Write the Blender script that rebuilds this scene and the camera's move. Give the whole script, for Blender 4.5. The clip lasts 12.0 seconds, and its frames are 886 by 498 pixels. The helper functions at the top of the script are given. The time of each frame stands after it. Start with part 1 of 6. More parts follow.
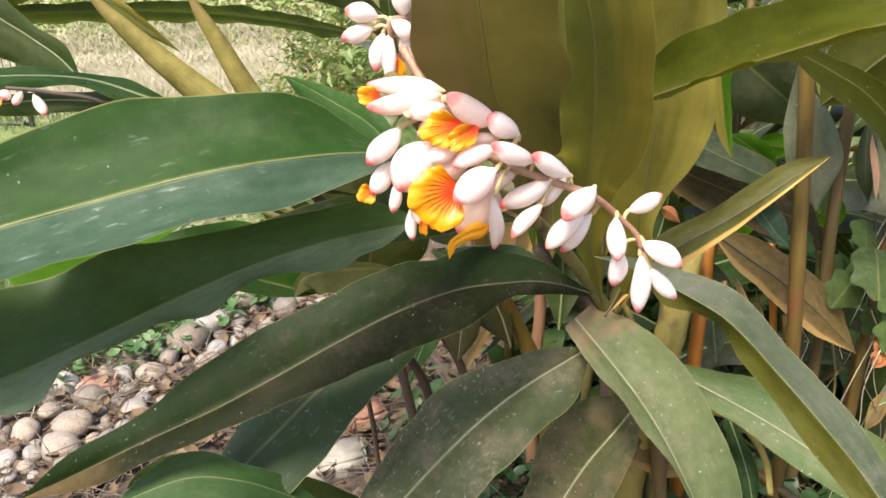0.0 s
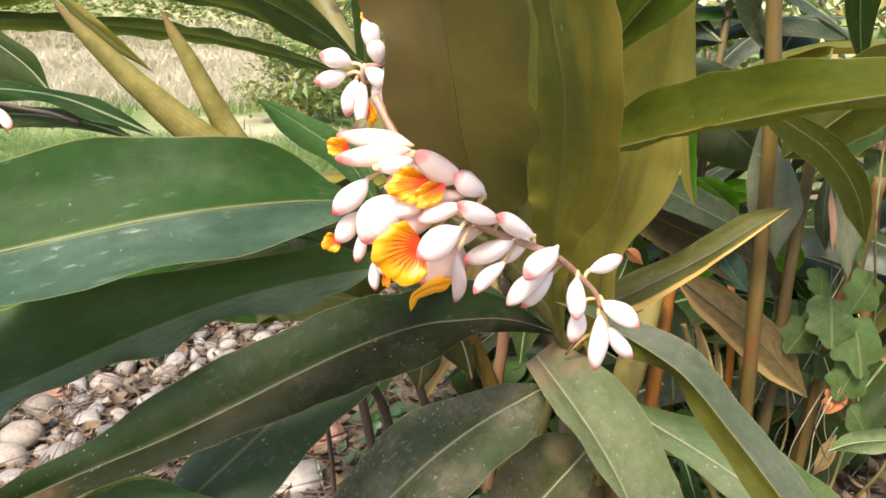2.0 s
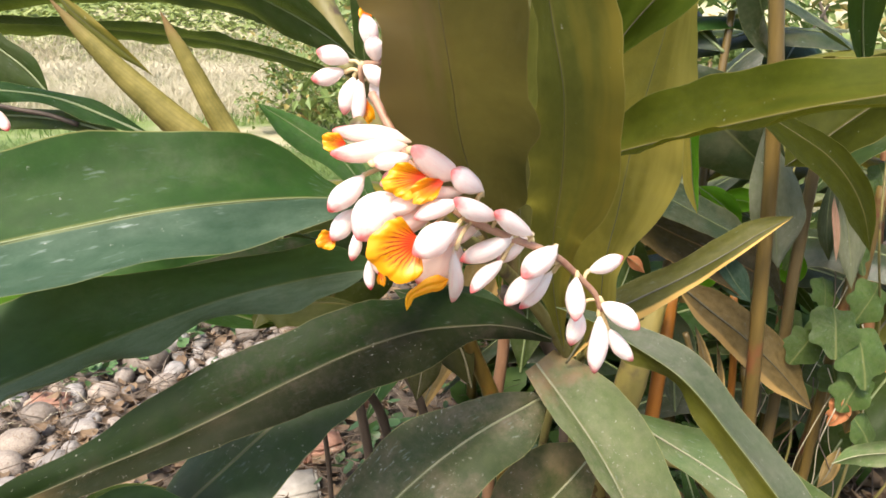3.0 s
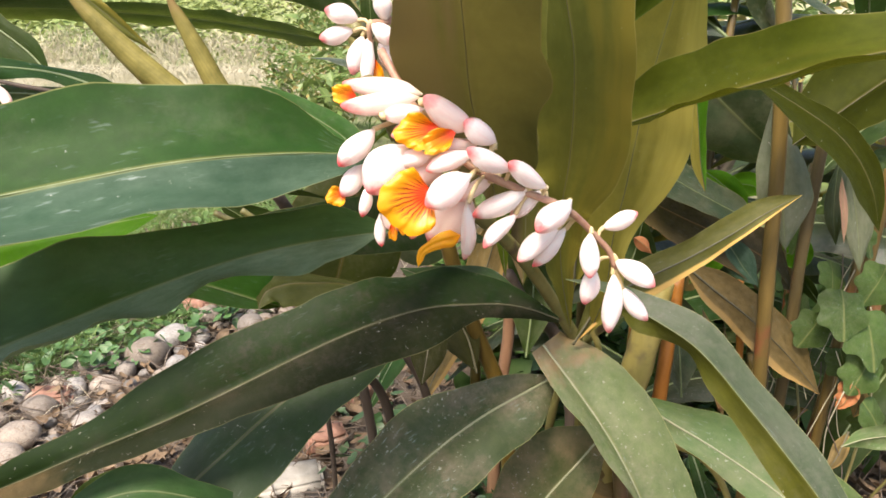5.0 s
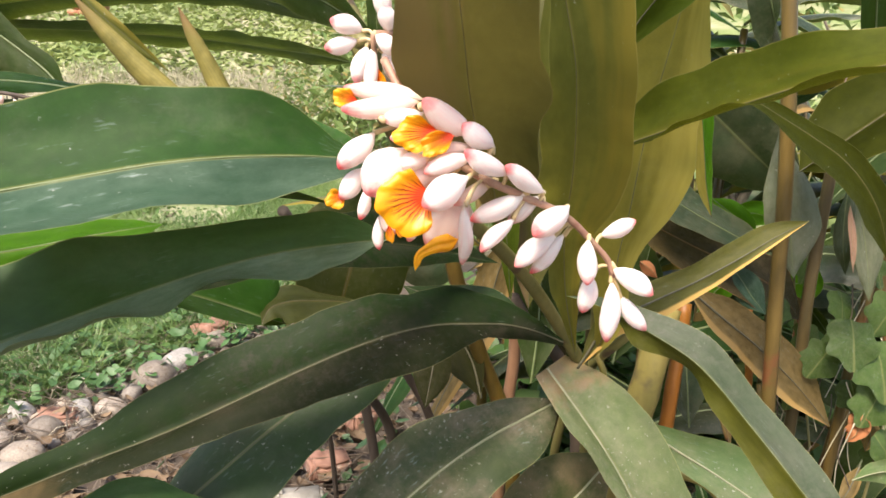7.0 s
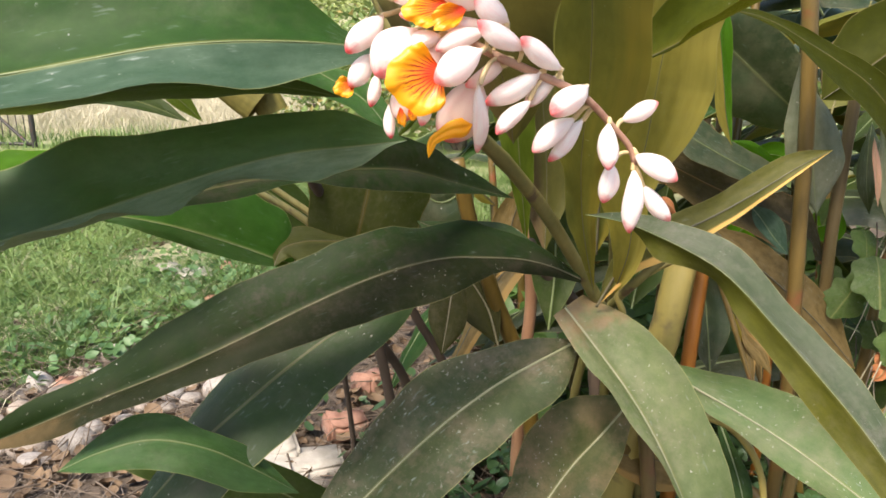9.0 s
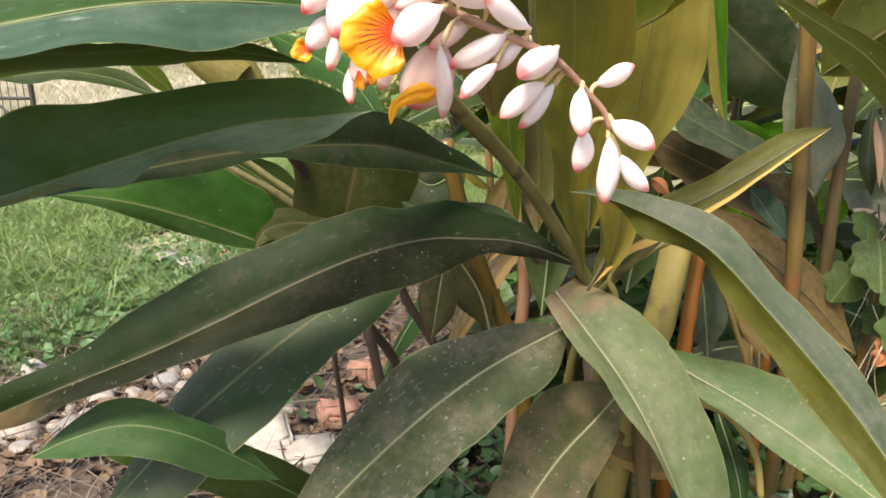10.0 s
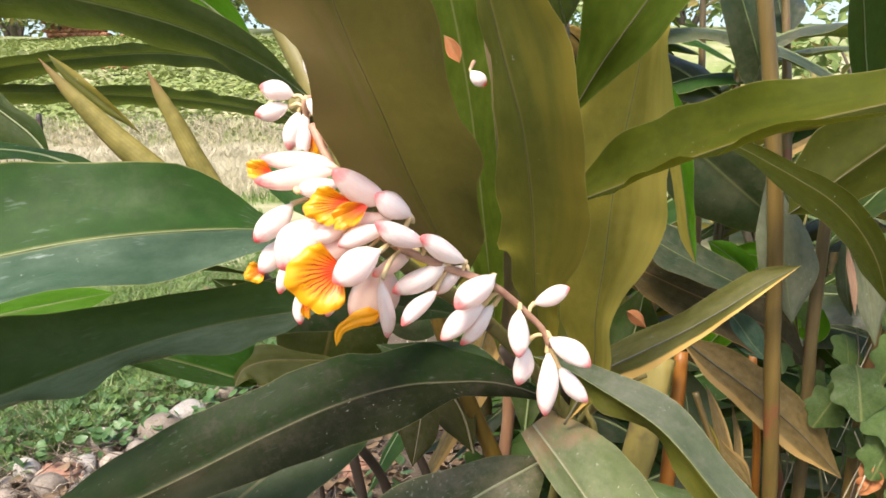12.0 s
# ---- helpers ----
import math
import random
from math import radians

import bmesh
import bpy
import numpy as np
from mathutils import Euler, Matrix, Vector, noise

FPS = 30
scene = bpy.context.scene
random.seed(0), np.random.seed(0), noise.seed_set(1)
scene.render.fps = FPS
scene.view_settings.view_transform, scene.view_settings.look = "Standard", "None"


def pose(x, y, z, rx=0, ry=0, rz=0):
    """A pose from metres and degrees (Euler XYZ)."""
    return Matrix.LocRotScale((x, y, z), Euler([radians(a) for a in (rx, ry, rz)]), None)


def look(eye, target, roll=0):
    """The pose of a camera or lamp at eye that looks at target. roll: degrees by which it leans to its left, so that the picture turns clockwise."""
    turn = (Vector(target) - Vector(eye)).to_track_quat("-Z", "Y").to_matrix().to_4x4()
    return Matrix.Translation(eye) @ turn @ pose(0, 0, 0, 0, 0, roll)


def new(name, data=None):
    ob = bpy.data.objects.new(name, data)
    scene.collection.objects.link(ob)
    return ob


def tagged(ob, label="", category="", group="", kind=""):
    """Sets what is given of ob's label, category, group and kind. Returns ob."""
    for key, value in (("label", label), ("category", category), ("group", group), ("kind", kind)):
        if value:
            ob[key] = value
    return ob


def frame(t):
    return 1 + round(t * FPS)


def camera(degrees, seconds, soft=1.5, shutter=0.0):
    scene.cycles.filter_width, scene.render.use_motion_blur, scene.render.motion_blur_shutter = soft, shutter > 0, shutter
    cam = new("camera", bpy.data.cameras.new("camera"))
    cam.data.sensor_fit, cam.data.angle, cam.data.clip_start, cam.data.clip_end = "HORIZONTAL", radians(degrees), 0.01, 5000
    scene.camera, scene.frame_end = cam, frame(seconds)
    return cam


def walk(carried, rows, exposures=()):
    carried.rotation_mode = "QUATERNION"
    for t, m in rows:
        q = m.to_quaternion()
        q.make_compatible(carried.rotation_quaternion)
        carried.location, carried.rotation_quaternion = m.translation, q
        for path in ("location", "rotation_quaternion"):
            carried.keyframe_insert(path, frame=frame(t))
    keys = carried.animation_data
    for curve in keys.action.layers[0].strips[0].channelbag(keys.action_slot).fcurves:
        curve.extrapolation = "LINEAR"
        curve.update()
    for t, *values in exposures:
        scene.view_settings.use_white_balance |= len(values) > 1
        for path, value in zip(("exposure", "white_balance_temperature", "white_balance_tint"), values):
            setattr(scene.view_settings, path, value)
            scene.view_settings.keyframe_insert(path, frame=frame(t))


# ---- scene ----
cam = camera(62.0, 12.0, 1.65)
PATH = [
    (0, (0.017, -0.018, 0.974), (0.017, 1.873, 0.322), -3.2),
    (0.5, (0.017, -0.029, 0.981), (0.02, 1.861, 0.328), -2.4),
    (1, (0.016, -0.024, 0.98), (0.03, 1.866, 0.328), -1.8),
    (1.5, (0.022, -0.026, 0.987), (0.091, 1.867, 0.346), -0.2),
    (2, (0.022, -0.013, 1.001), (0.107, 1.887, 0.382), 0.3),
    (2.5, (0.026, -0.008, 1.0), (0.107, 1.898, 0.4), 0.4),
    (4.5, (0.024, -0.006, 0.936), (0.113, 1.912, 0.376), 1.3),
    (5, (0.018, -0.008, 0.955), (0.098, 1.905, 0.379), 0.4),
    (5.5, (0.021, -0.011, 0.969), (0.087, 1.92, 0.453), 0.6),
    (6, (0.023, -0.01, 0.956), (0.083, 1.925, 0.455), 0.9),
    (6.5, (0.025, -0.008, 0.942), (0.079, 1.93, 0.448), 1.1),
    (7, (0.028, -0.015, 0.935), (0.075, 1.925, 0.451), 1.1),
    (9, (0.027, -0.013, 0.868), (0.039, 1.917, 0.346), -0.4),
    (9.5, (0.049, 0.003, 0.851), (0.057, 1.929, 0.311), -0.9),
    (10, (0.054, 0.008, 0.85), (0.047, 1.932, 0.304), -0.7),
    (10.5, (0.072, 0.009, 0.892), (0.05, 1.932, 0.344), -0.5),
    (11, (0.084, 0.011, 0.902), (0.048, 1.948, 0.404), -0.8),
    (11.5, (0.086, 0.01, 0.939), (0.055, 1.969, 0.535), -0.7),
    (12, (0.097, 0.011, 0.952), (0.069, 1.974, 0.567), -0.8),
]
walk(cam, [(t, look(eye, target, roll)) for t, eye, target, roll in PATH], exposures=((0.0, 1.1), (12.0, 1.1)))

# ---- light ----
SUN_TURN, SUN_HEIGHT = 152.0, 57.0
world = bpy.data.worlds.new("sky")
scene.world = world
world.use_nodes = True
wn, wl = world.node_tree.nodes, world.node_tree.links
sky = wn.new("ShaderNodeTexSky")
sky.sky_type, sky.sun_disc = "NISHITA", False
sky.sun_elevation, sky.sun_rotation = radians(SUN_HEIGHT), radians(-SUN_TURN)
sky.dust_density, sky.air_density = 3.0, 1.0
wl.new(sky.outputs["Color"], wn["Background"].inputs["Color"])
wn["Background"].inputs["Strength"].default_value = 0.15
sun = new("sun", bpy.data.lights.new("sun", "SUN"))
sun.data.energy, sun.data.angle, sun.data.color = 3.6, radians(18), (1.0, 0.90, 0.77)
sun_way = Vector((-math.sin(radians(SUN_TURN)) * math.cos(radians(SUN_HEIGHT)), math.cos(radians(SUN_TURN)) * math.cos(radians(SUN_HEIGHT)), math.sin(radians(SUN_HEIGHT))))
sun.matrix_world = look(sun_way * 20, (0, 0, 0))


# ---- materials ----
def shader(name):
    mat = bpy.data.materials.new(name)
    mat.use_nodes = True
    return mat, mat.node_tree.nodes, mat.node_tree.links, mat.node_tree.nodes["Principled BSDF"]


def mixed(nodes, links, fac, a, b):
    """A colour mix; fac, a and b are sockets, numbers or colours."""
    n = nodes.new("ShaderNodeMix")
    n.data_type = "RGBA"
    for key, v in ((0, fac), (6, a), (7, b)):
        if isinstance(v, bpy.types.NodeSocket):
            links.new(v, n.inputs[key])
        else:
            n.inputs[key].default_value = (*v, 1) if isinstance(v, tuple) else v
    return n.outputs[2]


def ramp(nodes, links, src, lo, hi):
    n = nodes.new("ShaderNodeMapRange")
    links.new(src, n.inputs[0])
    n.inputs[1].default_value, n.inputs[2].default_value = lo, hi
    return n.outputs[0]


def maths(nodes, links, op, a, b=0.0):
    n = nodes.new("ShaderNodeMath")
    n.operation = op
    for key, v in ((0, a), (1, b)):
        if isinstance(v, bpy.types.NodeSocket):
            links.new(v, n.inputs[key])
        else:
            n.inputs[key].default_value = v
    return n.outputs[0]


def noisy(nodes, links, scale, detail=4.0, vector=None, rough=0.55):
    n = nodes.new("ShaderNodeTexNoise")
    n.inputs["Scale"].default_value, n.inputs["Detail"].default_value, n.inputs["Roughness"].default_value = scale, detail, rough
    if vector is None:
        vector = nodes.new("ShaderNodeTexCoord").outputs["Object"]
    links.new(vector, n.inputs["Vector"])
    return n.outputs[0]


def bumped(nodes, links, bsdf, height, strength=0.3, distance=0.002):
    n = nodes.new("ShaderNodeBump")
    n.inputs["Strength"].default_value, n.inputs["Distance"].default_value = strength, distance
    links.new(height, n.inputs["Height"])
    links.new(n.outputs[0], bsdf.inputs["Normal"])


def leaf_material(name, dark, light, dust=(0.25, 0.21, 0.14), dusty=0.3, through_colour=(0.2, 0.25, 0.02), through_share=0.25, rough=0.42, edge=(0.35, 0.33, 0.12), patch=None, gloss=0.2, spatter=0.70, chalky=0.35, stain=None, spine=False, band=None):
    """A ginger blade: fine veins that run slantwise to the edge, dust, spots, a pale rim and light that shines through."""
    mat, n, l, bsdf = shader(name)
    uv = n.new("ShaderNodeUVMap").outputs[0]
    sep = n.new("ShaderNodeSeparateXYZ")
    l.new(uv, sep.inputs[0])
    across = maths(n, l, "ABSOLUTE", maths(n, l, "SUBTRACT", maths(n, l, "MULTIPLY", sep.outputs[0], 2.0), 1.0))
    slant = maths(n, l, "SUBTRACT", maths(n, l, "MULTIPLY", across, 0.14), sep.outputs[1])
    vein = maths(n, l, "SINE", maths(n, l, "MULTIPLY", slant, 2600.0))
    broad = maths(n, l, "SINE", maths(n, l, "MULTIPLY", slant, 210.0))
    rand = n.new("ShaderNodeObjectInfo").outputs["Random"]
    patches = noisy(n, l, 9.0, 5.0)
    stretched = n.new("ShaderNodeMapping")
    stretched.inputs["Scale"].default_value = (3.0, 16.0, 1.0)
    l.new(uv, stretched.inputs[0])
    streak = noisy(n, l, 3.0, 6.0, stretched.outputs[0])
    base = mixed(n, l, ramp(n, l, streak, 0.3, 0.72), dark, light)
    base = mixed(n, l, maths(n, l, "MULTIPLY", ramp(n, l, vein, -1, 1), 0.30), base, light)
    base = mixed(n, l, maths(n, l, "MULTIPLY", ramp(n, l, noisy(n, l, 420.0, 4.0, None, 0.7), 0.42, 0.66), 0.28), base, dark)
    base = mixed(n, l, maths(n, l, "MULTIPLY", ramp(n, l, broad, 0.2, 1), 0.06), base, dark)
    if band:
        # soft lengthwise bands recolour one side, with its sunlit tone painted in
        colour, lo, hi = band
        lengthwise = n.new("ShaderNodeMapping")
        lengthwise.inputs["Scale"].default_value = (7.0, 5.0, 1.0)
        l.new(uv, lengthwise.inputs[0])
        shift = maths(n, l, "MULTIPLY", maths(n, l, "SUBTRACT", noisy(n, l, 1.0, 3.0, lengthwise.outputs[0]), 0.5), 0.9)
        base = mixed(n, l, maths(n, l, "MULTIPLY", ramp(n, l, maths(n, l, "ADD", sep.outputs[0], shift), lo, hi), 0.85), base, colour)
    tone = n.new("ShaderNodeHueSaturation")
    l.new(base, tone.inputs["Color"])
    val = n.new("ShaderNodeMapRange")
    l.new(rand, val.inputs[0])
    val.inputs[3].default_value, val.inputs[4].default_value = 0.85, 1.15
    l.new(val.outputs[0], tone.inputs["Value"])
    base = tone.outputs[0]
    if patch:
        dry = maths(n, l, "MULTIPLY", ramp(n, l, maths(n, l, "ADD", across, maths(n, l, "MULTIPLY", patches, 0.5)), 0.86, 0.97), ramp(n, l, sep.outputs[0], 0.45, 0.55))
        base = mixed(n, l, dry, base, patch)
    dust_mask = maths(n, l, "MULTIPLY", ramp(n, l, noisy(n, l, 14.0, 8.0, None, 0.7), 0.45, 0.75), dusty)
    if spine:
        dust_mask = maths(n, l, "MULTIPLY", dust_mask, ramp(n, l, maths(n, l, "ADD", across, maths(n, l, "MULTIPLY", patches, 0.4)), 0.95, 0.35))
    base = mixed(n, l, dust_mask, base, dust)
    speck = ramp(n, l, noisy(n, l, 170.0, 3.0, None, 0.6), spatter, spatter + 0.05)
    grouped = maths(n, l, "MULTIPLY", speck, ramp(n, l, noisy(n, l, 11.0), 0.45, 0.6))
    base = mixed(n, l, maths(n, l, "MULTIPLY", grouped, 0.7), base, (0.55, 0.52, 0.42))
    nicks = n.new("ShaderNodeMapping")
    nicks.inputs["Scale"].default_value = (16.0, 30.0, 1.0)
    l.new(uv, nicks.inputs[0])
    scar = maths(n, l, "MULTIPLY", ramp(n, l, noisy(n, l, 1.0, 5.0, nicks.outputs[0], 0.7), 0.70, 0.74), ramp(n, l, noisy(n, l, 9.0), 0.5, 0.58))
    base = mixed(n, l, maths(n, l, "MULTIPLY", scar, 0.7), base, (0.22, 0.10, 0.045))
    marks = n.new("ShaderNodeMapping")
    marks.inputs["Scale"].default_value = (26.0, 55.0, 1.0)
    l.new(uv, marks.inputs[0])
    chalk = maths(n, l, "MULTIPLY", ramp(n, l, noisy(n, l, 1.0, 3.0, marks.outputs[0]), 0.60, 0.70), ramp(n, l, noisy(n, l, 16.0), 0.46, 0.62))
    base = mixed(n, l, maths(n, l, "MULTIPLY", chalk, chalky), base, (0.31, 0.36, 0.31))
    if stain:
        colour, lo, hi = stain
        where = maths(n, l, "ADD", sep.outputs[1], maths(n, l, "MULTIPLY", maths(n, l, "SUBTRACT", noisy(n, l, 45.0, 6.0), 0.5), 0.16))
        base = mixed(n, l, maths(n, l, "MULTIPLY", ramp(n, l, where, lo, hi), 0.65), base, colour)
    grain = maths(n, l, "MULTIPLY", ramp(n, l, noisy(n, l, 75.0, 9.0, None, 0.75), 0.46, 0.62), ramp(n, l, noisy(n, l, 6.0, 3.0), 0.38, 0.62))
    base = mixed(n, l, maths(n, l, "MULTIPLY", grain, min(0.6, 0.05 + 0.7 * dusty)), base, dust)
    base = mixed(n, l, maths(n, l, "MULTIPLY", ramp(n, l, across, 0.045, 0.02), 0.3), base, edge)
    base = mixed(n, l, maths(n, l, "MULTIPLY", ramp(n, l, across, 0.982, 0.994), 0.55), base, edge)
    l.new(base, bsdf.inputs["Base Color"])
    r = n.new("ShaderNodeMapRange")
    l.new(patches, r.inputs[0])
    r.inputs[1].default_value, r.inputs[2].default_value = 0.3, 0.7
    r.inputs[3].default_value, r.inputs[4].default_value = rough - 0.03, rough + 0.08
    bsdf.inputs["Specular IOR Level"].default_value = gloss
    l.new(r.outputs[0], bsdf.inputs["Roughness"])
    bumped(n, l, bsdf, maths(n, l, "ADD", maths(n, l, "MULTIPLY", vein, 0.12), maths(n, l, "MULTIPLY", patches, 0.5)), 0.3, 0.0010)
    trans = n.new("ShaderNodeBsdfTranslucent")
    l.new(mixed(n, l, 0.4, through_colour, base), trans.inputs["Color"])
    mix = n.new("ShaderNodeMixShader")
    mix.inputs[0].default_value = through_share
    l.new(bsdf.outputs[0], mix.inputs[1])
    l.new(trans.outputs[0], mix.inputs[2])
    l.new(mix.outputs[0], n["Material Output"].inputs[0])
    return mat


def plain_material(name, a, b, scale=20.0, rough=0.6, bump=0.3, distance=0.002, stretch=(1, 1, 1), metal=0.0, spots=None, share=0.0, random_tone=0.0):
    mat, n, l, bsdf = shader(name)
    m = n.new("ShaderNodeMapping")
    m.inputs["Scale"].default_value = stretch
    l.new(n.new("ShaderNodeTexCoord").outputs["Object"], m.inputs[0])
    fine = noisy(n, l, scale, 8.0, m.outputs[0], 0.65)
    wide = noisy(n, l, scale * 0.22, 3.0, m.outputs[0])
    col = mixed(n, l, ramp(n, l, maths(n, l, "ADD", maths(n, l, "MULTIPLY", fine, 0.6), maths(n, l, "MULTIPLY", wide, 0.4)), 0.36, 0.64), a, b)
    if spots:
        col = mixed(n, l, ramp(n, l, noisy(n, l, scale * 0.6, 4.0), 0.58, 0.66), col, spots)
    if random_tone:
        rand = n.new("ShaderNodeObjectInfo").outputs["Random"]
        tone = n.new("ShaderNodeHueSaturation")
        l.new(col, tone.inputs["Color"])
        v = n.new("ShaderNodeMapRange")
        l.new(rand, v.inputs[0])
        v.inputs[3].default_value, v.inputs[4].default_value = 1 - random_tone, 1 + random_tone
        l.new(v.outputs[0], tone.inputs["Value"])
        vivid = n.new("ShaderNodeMapRange")
        l.new(maths(n, l, "FRACT", maths(n, l, "MULTIPLY", rand, 7.3)), vivid.inputs[0])
        vivid.inputs[3].default_value, vivid.inputs[4].default_value = 1 - 1.4 * random_tone, 1 + 0.8 * random_tone
        l.new(vivid.outputs[0], tone.inputs["Saturation"])
        col = tone.outputs[0]
    l.new(col, bsdf.inputs["Base Color"])
    bsdf.inputs["Roughness"].default_value, bsdf.inputs["Metallic"].default_value = rough, metal
    bumped(n, l, bsdf, fine, bump, distance)
    if share:
        trans = n.new("ShaderNodeBsdfTranslucent")
        l.new(col, trans.inputs["Color"])
        mix = n.new("ShaderNodeMixShader")
        mix.inputs[0].default_value = share
        l.new(bsdf.outputs[0], mix.inputs[1])
        l.new(trans.outputs[0], mix.inputs[2])
        l.new(mix.outputs[0], n["Material Output"].inputs[0])
    return mat


def bud_material(name, white, tip, foot, tip_from=0.86):
    mat, n, l, bsdf = shader(name)
    sep = n.new("ShaderNodeSeparateXYZ")
    l.new(n.new("ShaderNodeUVMap").outputs[0], sep.inputs[0])
    along = sep.outputs[1]
    wob = maths(n, l, "ADD", along, maths(n, l, "MULTIPLY", maths(n, l, "SUBTRACT", noisy(n, l, 110.0), 0.5), 0.34))
    streaks = n.new("ShaderNodeMapping")
    streaks.inputs["Scale"].default_value = (9.0, 1.6, 1.0)
    l.new(n.new("ShaderNodeUVMap").outputs[0], streaks.inputs[0])
    base = mixed(n, l, ramp(n, l, noisy(n, l, 60.0, 6.0), 0.35, 0.75), white, tuple(0.88 * a + 0.12 * b for a, b in zip(white, tip)))
    base = mixed(n, l, maths(n, l, "MULTIPLY", ramp(n, l, noisy(n, l, 1.6, 5.0, streaks.outputs[0], 0.6), 0.50, 0.72), 0.42), base, tuple(0.6 * a + 0.4 * b for a, b in zip(white, tip)))
    rand = n.new("ShaderNodeObjectInfo").outputs["Random"]
    amount = n.new("ShaderNodeMapRange")
    l.new(rand, amount.inputs[0])
    amount.inputs[3].default_value, amount.inputs[4].default_value = 0.75, 1.0
    base = mixed(n, l, maths(n, l, "MULTIPLY", ramp(n, l, wob, tip_from - 0.05, 0.97), amount.outputs[0]), base, tip)
    base = mixed(n, l, maths(n, l, "MULTIPLY", ramp(n, l, wob, 0.1, 0.0), 0.7), base, foot)
    l.new(base, bsdf.inputs["Base Color"])
    bsdf.inputs["Roughness"].default_value = 0.33
    bsdf.inputs["Coat Weight"].default_value = 0.15
    lines = maths(n, l, "SINE", maths(n, l, "MULTIPLY", sep.outputs[0], 90.0))
    bumped(n, l, bsdf, maths(n, l, "ADD", maths(n, l, "MULTIPLY", lines, 0.06), noisy(n, l, 85.0, 5.0)), 0.35, 0.0014)
    trans = n.new("ShaderNodeBsdfTranslucent")
    l.new(base, trans.inputs["Color"])
    mix = n.new("ShaderNodeMixShader")
    mix.inputs[0].default_value = 0.32
    l.new(bsdf.outputs[0], mix.inputs[1])
    l.new(trans.outputs[0], mix.inputs[2])
    l.new(mix.outputs[0], n["Material Output"].inputs[0])
    return mat


def lip_material():
    mat, n, l, bsdf = shader("lip_petal")
    uv = n.new("ShaderNodeUVMap").outputs[0]
    sep = n.new("ShaderNodeSeparateXYZ")
    l.new(uv, sep.inputs[0])
    side = maths(n, l, "ABSOLUTE", maths(n, l, "SUBTRACT", sep.outputs[0], 0.5))
    wob = maths(n, l, "MULTIPLY", noisy(n, l, 170.0, 5.0), 0.16)
    # branching red veins that run outward from the throat
    fan = maths(n, l, "SINE", maths(n, l, "MULTIPLY", maths(n, l, "ADD", sep.outputs[0], maths(n, l, "MULTIPLY", wob, 0.35)), 95.0))
    twig = maths(n, l, "SINE", maths(n, l, "ADD", maths(n, l, "MULTIPLY", maths(n, l, "ADD", sep.outputs[0], maths(n, l, "MULTIPLY", wob, 0.6)), 190.0), maths(n, l, "MULTIPLY", sep.outputs[1], 5.0)))
    reach = ramp(n, l, maths(n, l, "ADD", sep.outputs[1], maths(n, l, "MULTIPLY", side, 0.6)), 0.90, 0.62)
    line = maths(n, l, "MULTIPLY", maths(n, l, "MAXIMUM", ramp(n, l, fan, 0.35, 0.85), maths(n, l, "MULTIPLY", ramp(n, l, twig, 0.6, 0.95), ramp(n, l, sep.outputs[1], 0.45, 0.65))), reach)
    throat = ramp(n, l, maths(n, l, "ADD", sep.outputs[1], maths(n, l, "MULTIPLY", wob, 0.8)), 0.72, 0.26)
    base = mixed(n, l, noisy(n, l, 70.0), (0.90, 0.33, 0.003), (0.96, 0.46, 0.008))
    base = mixed(n, l, throat, base, (0.86, 0.070, 0.008))
    base = mixed(n, l, maths(n, l, "MULTIPLY", line, 0.95), base, (0.30, 0.010, 0.004))
    l.new(base, bsdf.inputs["Base Color"])
    bsdf.inputs["Roughness"].default_value = 0.4
    bumped(n, l, bsdf, fan, 0.08, 0.0008)
    trans = n.new("ShaderNodeBsdfTranslucent")
    l.new(base, trans.inputs["Color"])
    mix = n.new("ShaderNodeMixShader")
    mix.inputs[0].default_value = 0.35
    l.new(bsdf.outputs[0], mix.inputs[1])
    l.new(trans.outputs[0], mix.inputs[2])
    l.new(mix.outputs[0], n["Material Output"].inputs[0])
    return mat


